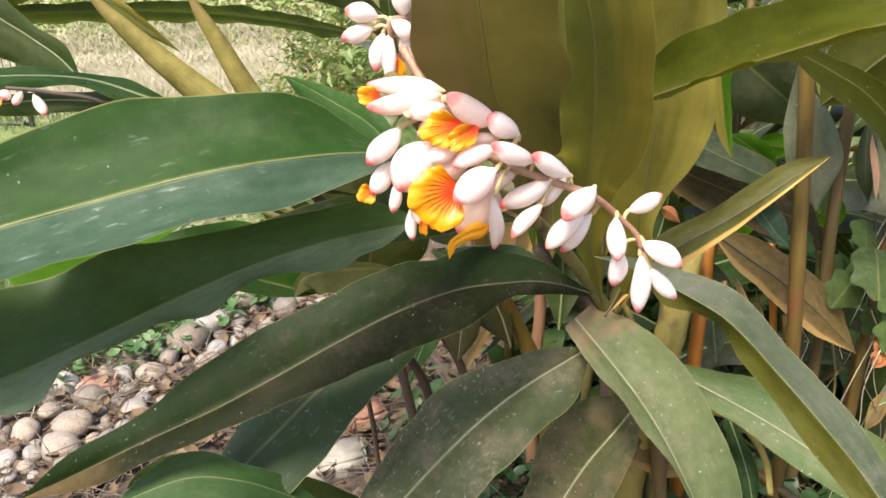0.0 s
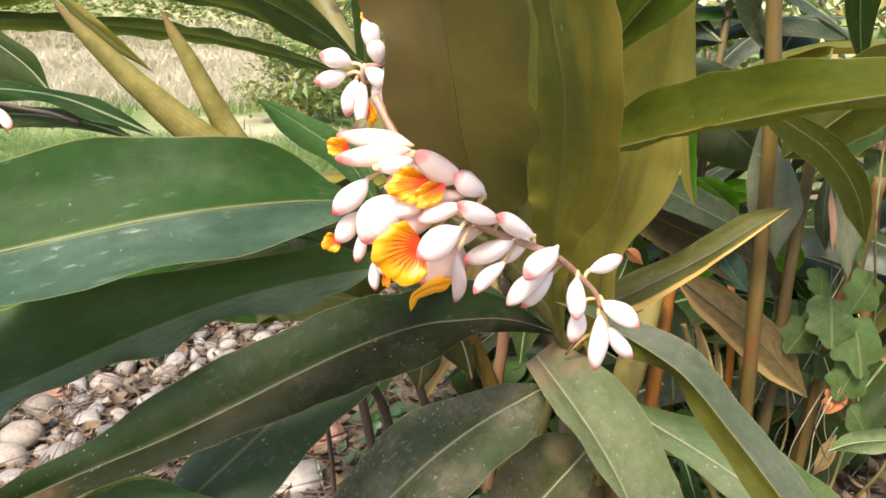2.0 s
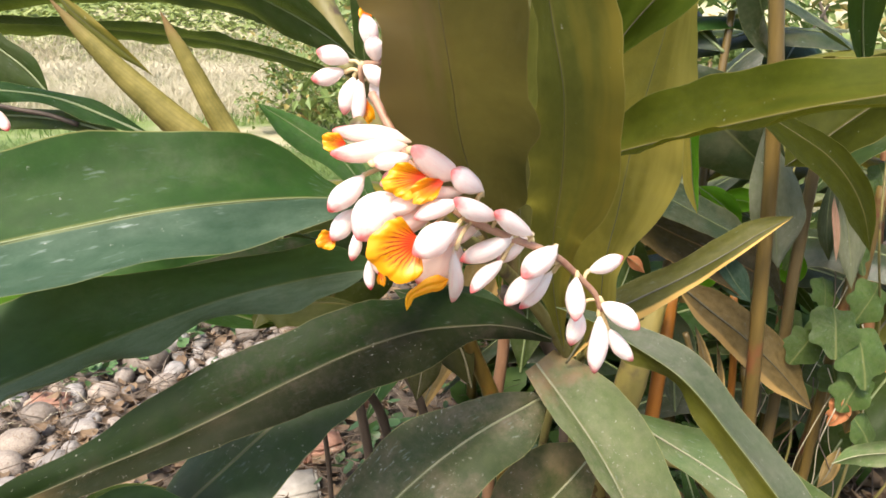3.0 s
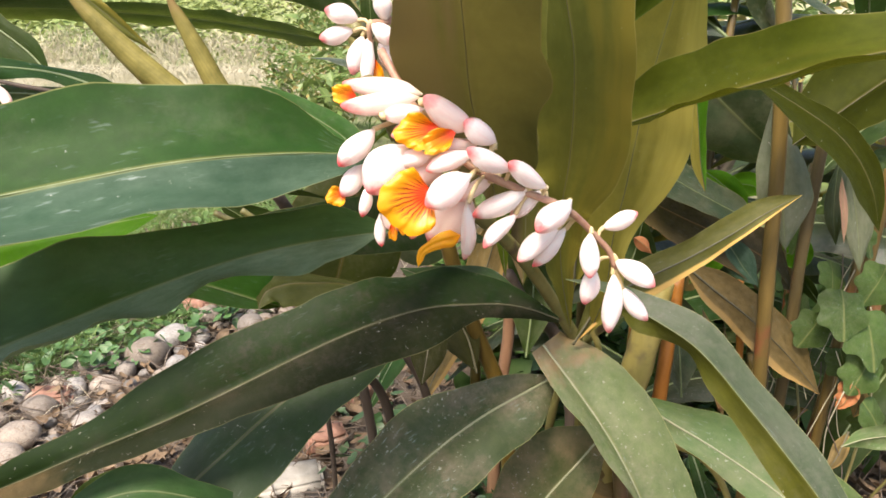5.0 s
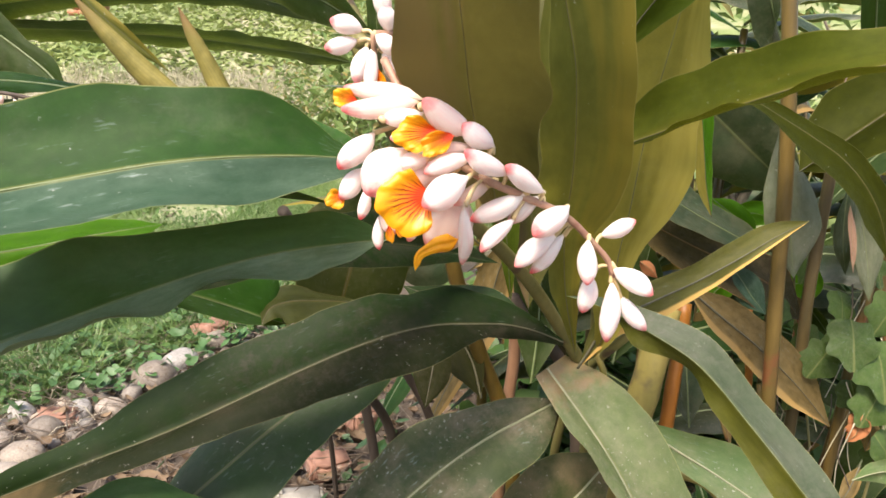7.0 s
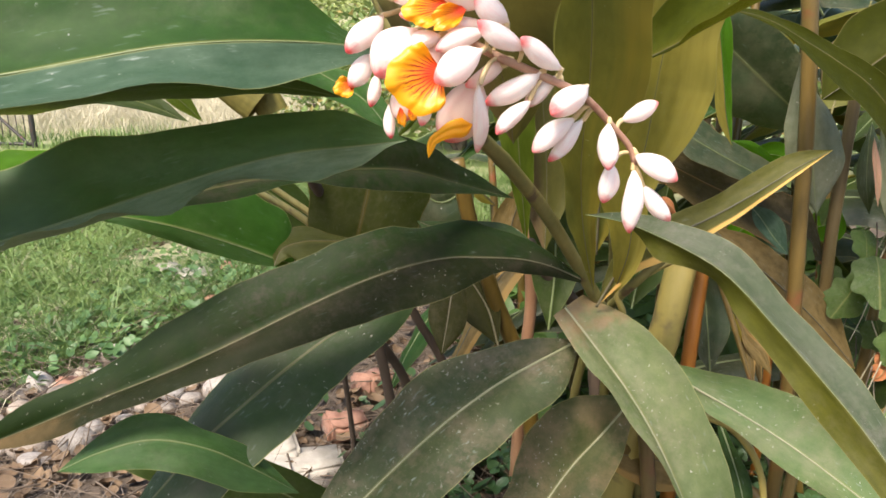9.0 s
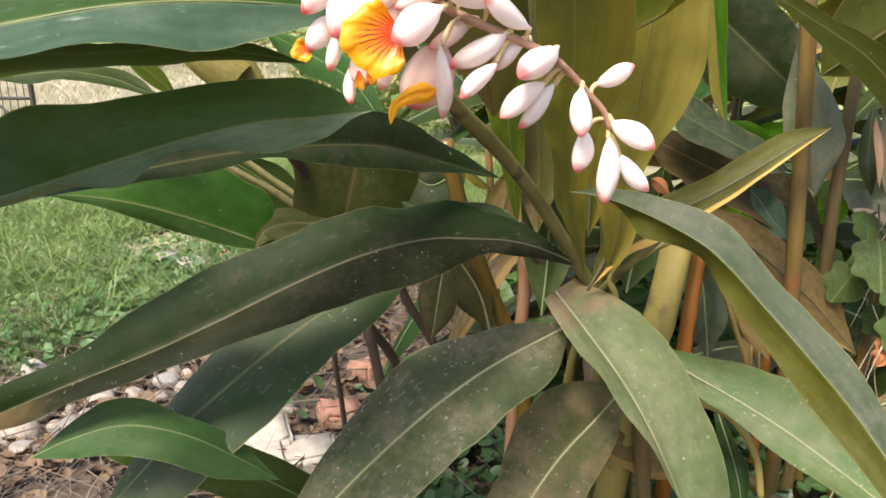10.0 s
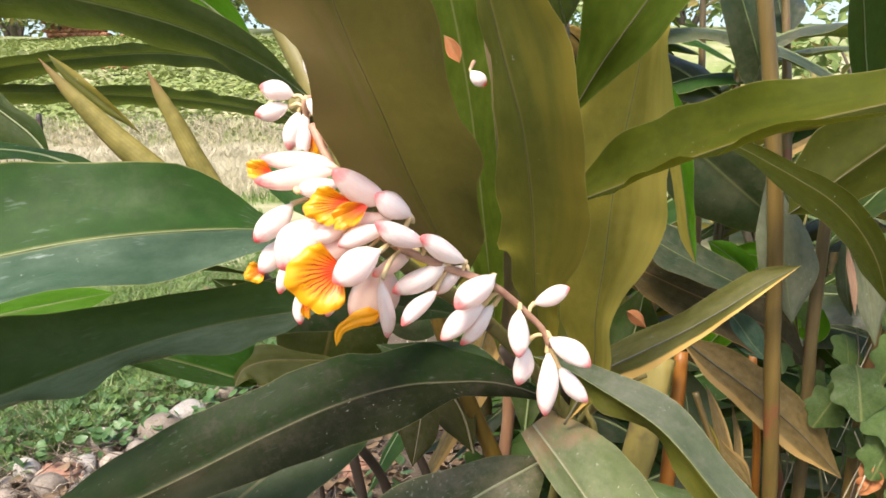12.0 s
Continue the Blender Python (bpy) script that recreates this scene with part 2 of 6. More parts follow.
def sheath_material():
    """A rolled young leaf: lengthwise ribs, a brown rolled edge and a withered tip."""
    mat, n, l, bsdf = shader("rolled_leaf_sheath")
    sep = n.new("ShaderNodeSeparateXYZ")
    l.new(n.new("ShaderNodeUVMap").outputs[0], sep.inputs[0])
    lines = maths(n, l, "SINE", maths(n, l, "ADD", maths(n, l, "MULTIPLY", sep.outputs[0], 150.0), maths(n, l, "MULTIPLY", noisy(n, l, 12.0), 9.0)))
    rough = noisy(n, l, 30.0, 7.0, None, 0.65)
    base = mixed(n, l, ramp(n, l, rough, 0.35, 0.7), (0.125, 0.108, 0.022), (0.270, 0.222, 0.060))
    base = mixed(n, l, maths(n, l, "MULTIPLY", ramp(n, l, lines, 0.0, 1.0), 0.25), base, (0.10, 0.095, 0.025))
    along = maths(n, l, "ADD", sep.outputs[1], maths(n, l, "MULTIPLY", maths(n, l, "SUBTRACT", rough, 0.5), 0.35))
    base = mixed(n, l, maths(n, l, "MULTIPLY", ramp(n, l, along, 0.80, 1.0), 0.9), base, (0.15, 0.085, 0.035))
    rim = maths(n, l, "MULTIPLY", ramp(n, l, sep.outputs[0], 0.90, 0.95), ramp(n, l, along, 0.2, 0.6))
    base = mixed(n, l, rim, base, (0.24, 0.11, 0.03))
    l.new(base, bsdf.inputs["Base Color"])
    bsdf.inputs["Roughness"].default_value = 0.65
    bsdf.inputs["Specular IOR Level"].default_value = 0.25
    bumped(n, l, bsdf, maths(n, l, "ADD", maths(n, l, "MULTIPLY", lines, 0.06), rough), 0.4, 0.0015)
    return mat


M = {
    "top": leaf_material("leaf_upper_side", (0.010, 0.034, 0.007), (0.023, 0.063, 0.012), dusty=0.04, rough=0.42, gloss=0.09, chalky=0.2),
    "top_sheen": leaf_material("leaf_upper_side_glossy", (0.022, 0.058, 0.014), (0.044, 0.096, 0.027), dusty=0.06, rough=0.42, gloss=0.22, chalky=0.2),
    "arch": leaf_material("leaf_arching_olive", (0.019, 0.024, 0.001), (0.038, 0.042, 0.003), dust=(0.12, 0.10, 0.05), dusty=0.0, chalky=0.02, rough=0.55, gloss=0.08, through_colour=(0.16, 0.17, 0.01), edge=(0.24, 0.20, 0.07)),
    "mid_olive": leaf_material("leaf_mid_olive_under_side", (0.038, 0.062, 0.004), (0.080, 0.108, 0.010), dust=(0.16, 0.15, 0.06), dusty=0.0, chalky=0.02, rough=0.5, gloss=0.1, through_colour=(0.20, 0.27, 0.02), through_share=0.3, edge=(0.30, 0.27, 0.10)),
    # chalk marks over a bluish base that has sky reflection painted in
    "chalky": leaf_material("leaf_upper_side_chalk_and_sheen", (0.019, 0.049, 0.026), (0.056, 0.094, 0.060), dust=(0.22, 0.26, 0.21), dusty=0.12, rough=0.45, gloss=0.15, chalky=0.6),
    "film": leaf_material("leaf_under_dust_film", (0.021, 0.042, 0.013), (0.038, 0.063, 0.022), dust=(0.080, 0.074, 0.054), dusty=0.5, chalky=0.2, through_share=0.10, rough=0.48, gloss=0.2, spatter=0.66),
    "film_pale": leaf_material("leaf_under_thick_dust", (0.030, 0.046, 0.012), (0.062, 0.078, 0.026), dust=(0.185, 0.138, 0.092), dusty=0.85, chalky=0.5, through_share=0.12, rough=0.48, gloss=0.3, spatter=0.62),
    # real dust and scorched tip; the base is darkened to stand for shade
    "film_scorched": leaf_material("leaf_dust_film_scorched_in_shade", (0.006, 0.009, 0.002), (0.011, 0.014, 0.004), dust=(0.040, 0.032, 0.021), dusty=0.85, spine=True, chalky=0.1, through_share=0.08, rough=0.6, gloss=0.10, spatter=0.67, edge=(0.15, 0.14, 0.06), stain=((0.13, 0.085, 0.038), 0.66, 0.76)),
    # half turned from the light: its shade is painted in, paler dust near the midrib
    "deep_green": leaf_material("leaf_green_painted_shade", (0.006, 0.015, 0.003), (0.012, 0.025, 0.004), dust=(0.038, 0.032, 0.022), dusty=0.8, spine=True, rough=0.52, gloss=0.12, chalky=0.12, through_share=0.08, edge=(0.15, 0.14, 0.06), spatter=0.68),
    # blade half that tilts skyward: the sky's sheen is painted as a paler base
    "sheen": leaf_material("leaf_half_painted_sheen", (0.078, 0.128, 0.064), (0.175, 0.230, 0.148), dusty=0.12, rough=0.40, gloss=0.26, chalky=0.5),
    "pale": leaf_material("leaf_pale_green", (0.078, 0.140, 0.042), (0.150, 0.212, 0.072), dust=(0.32, 0.27, 0.18), dusty=0.4, rough=0.46, gloss=0.34, spatter=0.65),
    "pale_scarred": leaf_material("leaf_pale_green_scarred", (0.074, 0.112, 0.030), (0.182, 0.214, 0.082), dust=(0.29, 0.24, 0.165), dusty=0.3, rough=0.46, gloss=0.34, spatter=0.66, chalky=0.3, stain=((0.27, 0.15, 0.08), 0.06, 0.02)),
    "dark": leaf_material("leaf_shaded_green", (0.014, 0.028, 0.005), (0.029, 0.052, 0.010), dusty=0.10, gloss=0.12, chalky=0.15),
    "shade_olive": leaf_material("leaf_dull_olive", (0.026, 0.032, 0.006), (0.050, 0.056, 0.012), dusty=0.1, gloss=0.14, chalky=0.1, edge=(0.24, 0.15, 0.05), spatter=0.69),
    # olive leaf with the shade of the leaves above painted into its base colour
    "deep": leaf_material("leaf_olive_painted_shade", (0.010, 0.011, 0.003), (0.022, 0.021, 0.006), dusty=0.04, gloss=0.08, chalky=0.05, edge=(0.05, 0.042, 0.014), through_share=0.1),
    "dusty": leaf_material("leaf_dusty", (0.042, 0.058, 0.018), (0.086, 0.090, 0.035), dust=(0.27, 0.175, 0.105), dusty=0.8, chalky=0.12, rough=0.55, gloss=0.22, spatter=0.65),
    "bronze": leaf_material("leaf_bronze_under_side", (0.052, 0.052, 0.009), (0.088, 0.084, 0.018), dust=(0.16, 0.12, 0.06), dusty=0.0, chalky=0.04, gloss=0.24, through_colour=(0.25, 0.20, 0.04), through_share=0.27, rough=0.46, edge=(0.17, 0.145, 0.05), spatter=0.78, band=((0.120, 0.078, 0.040), 0.52, 0.25)),
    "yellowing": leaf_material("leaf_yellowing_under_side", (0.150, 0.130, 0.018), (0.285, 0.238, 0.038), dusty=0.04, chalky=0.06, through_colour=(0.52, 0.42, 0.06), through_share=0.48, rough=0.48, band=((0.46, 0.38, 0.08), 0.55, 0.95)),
    "green_olive": leaf_material("leaf_green_under_side", (0.044, 0.056, 0.004), (0.090, 0.104, 0.009), dust=(0.18, 0.15, 0.05), dusty=0.0, chalky=0.03, gloss=0.1, through_colour=(0.28, 0.29, 0.02), through_share=0.35, rough=0.5, edge=(0.36, 0.30, 0.10), band=((0.120, 0.104, 0.012), 0.35, 0.75)),
    "fold_olive": leaf_material("leaf_folded_under_side", (0.038, 0.042, 0.004), (0.080, 0.080, 0.009), dusty=0.05, chalky=0.03, gloss=0.12, through_colour=(0.24, 0.21, 0.02), through_share=0.25, rough=0.5, edge=(0.24, 0.20, 0.07)),
    "olive": leaf_material("leaf_under_side", (0.078, 0.088, 0.016), (0.150, 0.148, 0.030), dust=(0.18, 0.14, 0.05), dusty=0.0, chalky=0.03, gloss=0.2, through_colour=(0.38, 0.33, 0.04), through_share=0.38, rough=0.45, edge=(0.42, 0.34, 0.12), band=((0.270, 0.205, 0.030), 0.60, 0.95)),
    "fresh": leaf_material("leaf_fresh_green", (0.030, 0.100, 0.004), (0.065, 0.165, 0.008), dusty=0.0, gloss=0.06, chalky=0.04, spatter=0.78, through_colour=(0.26, 0.50, 0.01), through_share=0.35),
    "fresh_deep": leaf_material("leaf_green_glossy", (0.014, 0.052, 0.005), (0.034, 0.092, 0.012), dusty=0.05, chalky=0.12, rough=0.42, gloss=0.18, through_colour=(0.2, 0.42, 0.03), through_share=0.22),
    "blue": leaf_material("leaf_glossy_cool", (0.016, 0.030, 0.012), (0.040, 0.062, 0.030), dusty=0.3, rough=0.33, gloss=0.45),
    "dull_pale": leaf_material("leaf_dull_pale", (0.100, 0.118, 0.066), (0.190, 0.200, 0.125), dust=(0.30, 0.28, 0.22), dusty=0.35, rough=0.45, gloss=0.3, spatter=0.67),
    "ridge_grey": leaf_material("leaf_grey_green_dusty", (0.032, 0.049, 0.024), (0.066, 0.084, 0.046), dust=(0.150, 0.138, 0.112), dusty=0.5, rough=0.48, gloss=0.26, spatter=0.66),
    "umber": leaf_material("leaf_dark_withered", (0.018, 0.012, 0.004), (0.050, 0.036, 0.012), dusty=0.12, rough=0.5, edge=(0.40, 0.20, 0.06), through_share=0.12),
    "blush": leaf_material("leaf_pink_brown_strip", (0.30, 0.16, 0.10), (0.46, 0.28, 0.20), dusty=0.2, rough=0.5, through_share=0.2),
    "brown": leaf_material("leaf_withered", (0.085, 0.064, 0.022), (0.260, 0.178, 0.070), dust=(0.26, 0.19, 0.095), dusty=0.4, gloss=0.14, through_colour=(0.36, 0.24, 0.06), rough=0.55, edge=(0.55, 0.33, 0.10), patch=(0.40, 0.25, 0.085)),
    "rust": leaf_material("leaf_rust_dead", (0.26, 0.085, 0.030), (0.48, 0.20, 0.085), dusty=0.1, gloss=0.1, rough=0.7, through_colour=(0.5, 0.2, 0.08), through_share=0.2),
    "dry_edge": leaf_material("leaf_scorched_edge", (0.058, 0.066, 0.010), (0.130, 0.122, 0.026), dusty=0.12, gloss=0.15, through_colour=(0.34, 0.30, 0.03), patch=(0.66, 0.40, 0.11)),
    "midrib": plain_material("midrib", (0.125, 0.165, 0.060), (0.205, 0.235, 0.105), 60, 0.45, 0.2, share=0.15),
    "midrib_pale": plain_material("midrib_pale", (0.085, 0.078, 0.042), (0.150, 0.132, 0.078), 60, 0.5, 0.2, share=0.15),
    "midrib_light": plain_material("midrib_light", (0.24, 0.25, 0.13), (0.38, 0.36, 0.22), 60, 0.5, 0.2, share=0.15),
    "stem": plain_material("green_stem", (0.095, 0.092, 0.024), (0.215, 0.180, 0.058), 40, 0.5, 0.35, stretch=(1, 1, 0.2), spots=(0.085, 0.055, 0.028)),
    "cane": plain_material("yellow_brown_cane", (0.050, 0.036, 0.010), (0.185, 0.118, 0.030), 17, 0.36, 0.35, stretch=(1, 1, 0.13), spots=(0.15, 0.055, 0.022), random_tone=0.10),
    "redcane": plain_material("reddish_cane", (0.190, 0.075, 0.025), (0.340, 0.150, 0.045), 24, 0.45, 0.25, stretch=(1, 1, 0.25), random_tone=0.15),
    "pale_stem": plain_material("yellow_green_cane", (0.190, 0.155, 0.036), (0.370, 0.290, 0.085), 16, 0.4, 0.3, stretch=(1, 1, 0.2), spots=(0.14, 0.105, 0.040)),
    "darkcane": plain_material("dead_cane", (0.045, 0.032, 0.022), (0.095, 0.065, 0.045), 30, 0.7, 0.4, stretch=(1, 1, 0.3)),
    "sheath": sheath_material(),
    "pedicel": plain_material("flower_stalk", (0.50, 0.36, 0.17), (0.66, 0.52, 0.28), 120, 0.5, 0.2, 0.0006),
    "rachis": plain_material("raceme_axis", (0.28, 0.13, 0.085), (0.44, 0.27, 0.17), 120, 0.5, 0.2, 0.0006),
    "bud": bud_material("bud_petal", (0.97, 0.91, 0.855), (0.80, 0.070, 0.085), (0.78, 0.62, 0.36), 0.845),
    "pink": bud_material("pink_petal", (0.92, 0.77, 0.68), (0.78, 0.15, 0.15), (0.80, 0.60, 0.30), 0.80),
    "lip": lip_material(),
    "lip_plain": plain_material("lip_orange", (0.90, 0.34, 0.004), (0.97, 0.50, 0.010), 60, 0.45, 0.15, 0.0008, share=0.3),
    "stone": plain_material("river_stone", (0.180, 0.152, 0.128), (0.325, 0.280, 0.238), 20, 0.7, 0.18, 0.002, spots=(0.18, 0.140, 0.108), random_tone=0.40),
    "slab": plain_material("pale_concrete", (0.25, 0.225, 0.19), (0.44, 0.40, 0.345), 30, 0.85, 0.4, 0.003),
    "brick": plain_material("broken_red_brick", (0.23, 0.110, 0.075), (0.34, 0.190, 0.130), 40, 0.85, 0.6, 0.004, spots=(0.36, 0.29, 0.235)),
    "grass": plain_material("grass", (0.040, 0.100, 0.018), (0.25, 0.34, 0.10), 3.5, 0.5, 0.0, share=0.3),
    "weed": plain_material("weed_leaf", (0.05, 0.11, 0.020), (0.12, 0.20, 0.045), 8, 0.5, 0.1, share=0.25, random_tone=0.2),
    "weed_cool": plain_material("weed_leaf_cool", (0.040, 0.090, 0.028), (0.095, 0.170, 0.062), 8, 0.5, 0.1, share=0.2, random_tone=0.3),
    # darker copy of the weed colours; the gloom under the canopy is painted in
    "weed_shade": plain_material("weed_leaf_painted_shade", (0.018, 0.046, 0.014), (0.055, 0.098, 0.034), 8, 0.45, 0.1, share=0.2, random_tone=0.3),
    "bank": plain_material("bank_herbs", (0.13, 0.185, 0.045), (0.30, 0.34, 0.115), 0.8, 0.6, 0.0, share=0.3),
    "straw": plain_material("dry_straw", (0.38, 0.34, 0.23), (0.57, 0.51, 0.37), 6, 0.75, 0.0, share=0.15),
    "litter": plain_material("dead_leaf", (0.060, 0.037, 0.022), (0.215, 0.150, 0.095), 9, 0.8, 0.4, random_tone=0.25),
    "twig": plain_material("twig", (0.07, 0.05, 0.035), (0.17, 0.125, 0.09), 30, 0.8, 0.3),
    "vine": leaf_material("vine_leaf", (0.028, 0.064, 0.012), (0.075, 0.122, 0.028), dusty=0.2, through_share=0.3),
    "bush": plain_material("bush_leaf", (0.095, 0.160, 0.035), (0.230, 0.290, 0.085), 5, 0.45, 0.0, share=0.3),
    "bush_dry": plain_material("bush_leaf_yellowing", (0.20, 0.20, 0.06), (0.42, 0.30, 0.10), 5, 0.5, 0.0, share=0.3),
    "bark": plain_material("bark", (0.09, 0.07, 0.05), (0.19, 0.15, 0.11), 18, 0.85, 0.5, 0.004),
    "iron": plain_material("dark_painted_iron", (0.030, 0.028, 0.027), (0.060, 0.052, 0.048), 50, 0.55, 0.2, metal=0.3, spots=(0.11, 0.05, 0.03)),
    "sheet": plain_material("grey_metal_sheet", (0.45, 0.47, 0.50), (0.60, 0.62, 0.65), 6, 0.4, 0.1, metal=0.5),
    "hive": plain_material("orange_brown_brick_stack", (0.32, 0.13, 0.06), (0.48, 0.22, 0.12), 4, 0.8, 0.3),
}


def ground_material():
    mat, n, l, bsdf = shader("soil_and_meadow")
    co = n.new("ShaderNodeTexCoord").outputs["Object"]
    sep = n.new("ShaderNodeSeparateXYZ")
    l.new(co, sep.inputs[0])
    soil = mixed(n, l, noisy(n, l, 22.0, 10.0, None, 0.7), (0.045, 0.033, 0.023), (0.135, 0.10, 0.072))
    straw = mixed(n, l, noisy(n, l, 9.0, 10.0, None, 0.75), (0.29, 0.255, 0.155), (0.47, 0.415, 0.285))
    green = mixed(n, l, noisy(n, l, 7.0, 10.0, None, 0.75), (0.07, 0.12, 0.025), (0.22, 0.27, 0.08))
    wide = noisy(n, l, 0.5, 6.0, None, 0.65)
    meadow = mixed(n, l, ramp(n, l, wide, 0.40, 0.56), straw, green)
    bank = mixed(n, l, ramp(n, l, noisy(n, l, 1.3, 6.0), 0.38, 0.62), green, mixed(n, l, 0.5, green, straw))
    past = maths(n, l, "SUBTRACT", maths(n, l, "MULTIPLY", sep.outputs[1], 0.61), maths(n, l, "MULTIPLY", sep.outputs[0], 0.79))
    col = mixed(n, l, ramp(n, l, maths(n, l, "ADD", past, maths(n, l, "MULTIPLY", wide, 0.4)), 2.15, 2.7), mixed(n, l, ramp(n, l, maths(n, l, "ADD", sep.outputs[1], maths(n, l, "MULTIPLY", wide, 1.5)), 4.2, 5.4), soil, meadow), meadow)
    col = mixed(n, l, ramp(n, l, maths(n, l, "ADD", sep.outputs[1], maths(n, l, "MULTIPLY", wide, 4.0)), 20.0, 23.0), col, bank)
    l.new(col, bsdf.inputs["Base Color"])
    bsdf.inputs["Roughness"].default_value = 0.9
    bumped(n, l, bsdf, noisy(n, l, 30.0, 10.0, None, 0.7), 0.7, 0.02)
    return mat


# ---- builders ----
def mesh(name, verts, faces, mat, uvs=None, smooth=True):
    me = bpy.data.meshes.new(name)
    me.from_pydata([tuple(v) for v in verts], [], faces)
    if uvs is not None:
        layer = me.uv_layers.new(name="UVMap")
        index = np.empty(len(me.loops), dtype=np.int32)
        me.loops.foreach_get("vertex_index", index)
        layer.data.foreach_set("uv", np.asarray(uvs, dtype=np.float32)[index].ravel())
    if smooth:
        me.polygons.foreach_set("use_smooth", [True] * len(me.polygons))
    for m in mat if isinstance(mat, (list, tuple)) else (mat,):
        me.materials.append(m)
    me.update()
    return me


def part(name, me, parent, label=""):
    ob = new(name, me)
    ob.parent = parent
    return tagged(ob, label)


def thing(name, label, category, group="", kind="", at=(0, 0, 0), data=None):
    ob = new(name, data)
    ob.location = at
    return tagged(ob, label, category, group, kind)


def spline(rows, count):
    """Catmull-Rom through the rows, at even steps along their chords; extra columns ride along."""
    rows = np.asarray(rows, float)
    chord = np.r_[0, np.cumsum(np.linalg.norm(np.diff(rows[:, :3], axis=0), axis=1) + 1e-6)]
    slope = np.gradient(rows, chord, axis=0)
    s = np.linspace(0, chord[-1], count)
    k = np.clip(np.searchsorted(chord, s, side="right") - 1, 0, len(chord) - 2)
    h = (chord[k + 1] - chord[k])[:, None]
    u = ((s - chord[k]) / h[:, 0])[:, None]
    return (2 * u**3 - 3 * u**2 + 1) * rows[k] + (u**3 - 2 * u**2 + u) * h * slope[k] + (3 * u**2 - 2 * u**3) * rows[k + 1] + (u**3 - u**2) * h * slope[k + 1], s


def tube_mesh(name, points, radii, mat, sides=10, nodes=(), bulge=0.0, squash=1.0):
    """A tapering round stem through the points, with rings that swell at the given shares of its length."""
    count = max(10, 6 * len(points))
    rows = [(*p, r) for p, r in zip(points, np.interp(np.linspace(0, 1, len(points)), np.linspace(0, 1, len(radii)), radii))]
    curve, s = spline(rows, count)
    share = s / s[-1]
    tangent = np.gradient(curve[:, :3], axis=0)
    tangent /= np.linalg.norm(tangent, axis=1)[:, None]
    verts, faces, uvs = [], [], []
    ref = np.array((0.0, -1.0, 0.0))
    for i in range(count):
        side = np.cross(tangent[i], ref)
        side /= np.linalg.norm(side) + 1e-9
        up = np.cross(side, tangent[i])
        r = curve[i, 3] * (1 + sum(bulge * math.exp(-(((share[i] - q) / 0.012) ** 2)) for q in nodes))
        for j in range(sides):
            a = 2 * math.pi * j / sides
            verts.append(curve[i, :3] + r * (math.cos(a) * side + squash * math.sin(a) * up))
            uvs.append((j / sides, share[i]))
    for i in range(count - 1):
        for j in range(sides):
            a, b = i * sides + j, i * sides + (j + 1) % sides
            faces.append((a, b, b + sides, a + sides))
    faces.append(tuple(range(sides))[::-1])
    faces.append(tuple((count - 1) * sides + j for j in range(sides)))
    return mesh(name, verts, faces, mat, uvs)


RIBS = {m: "midrib_pale" for m in ("olive", "green_olive", "fold_olive", "bronze", "yellowing", "brown", "dry_edge", "film", "arch", "mid_olive", "film_scorched", "deep", "deep_green", "shade_olive", "umber")}
RIBS |= {m: "midrib_light" for m in ("pale", "pale_scarred", "film_pale", "dusty")}


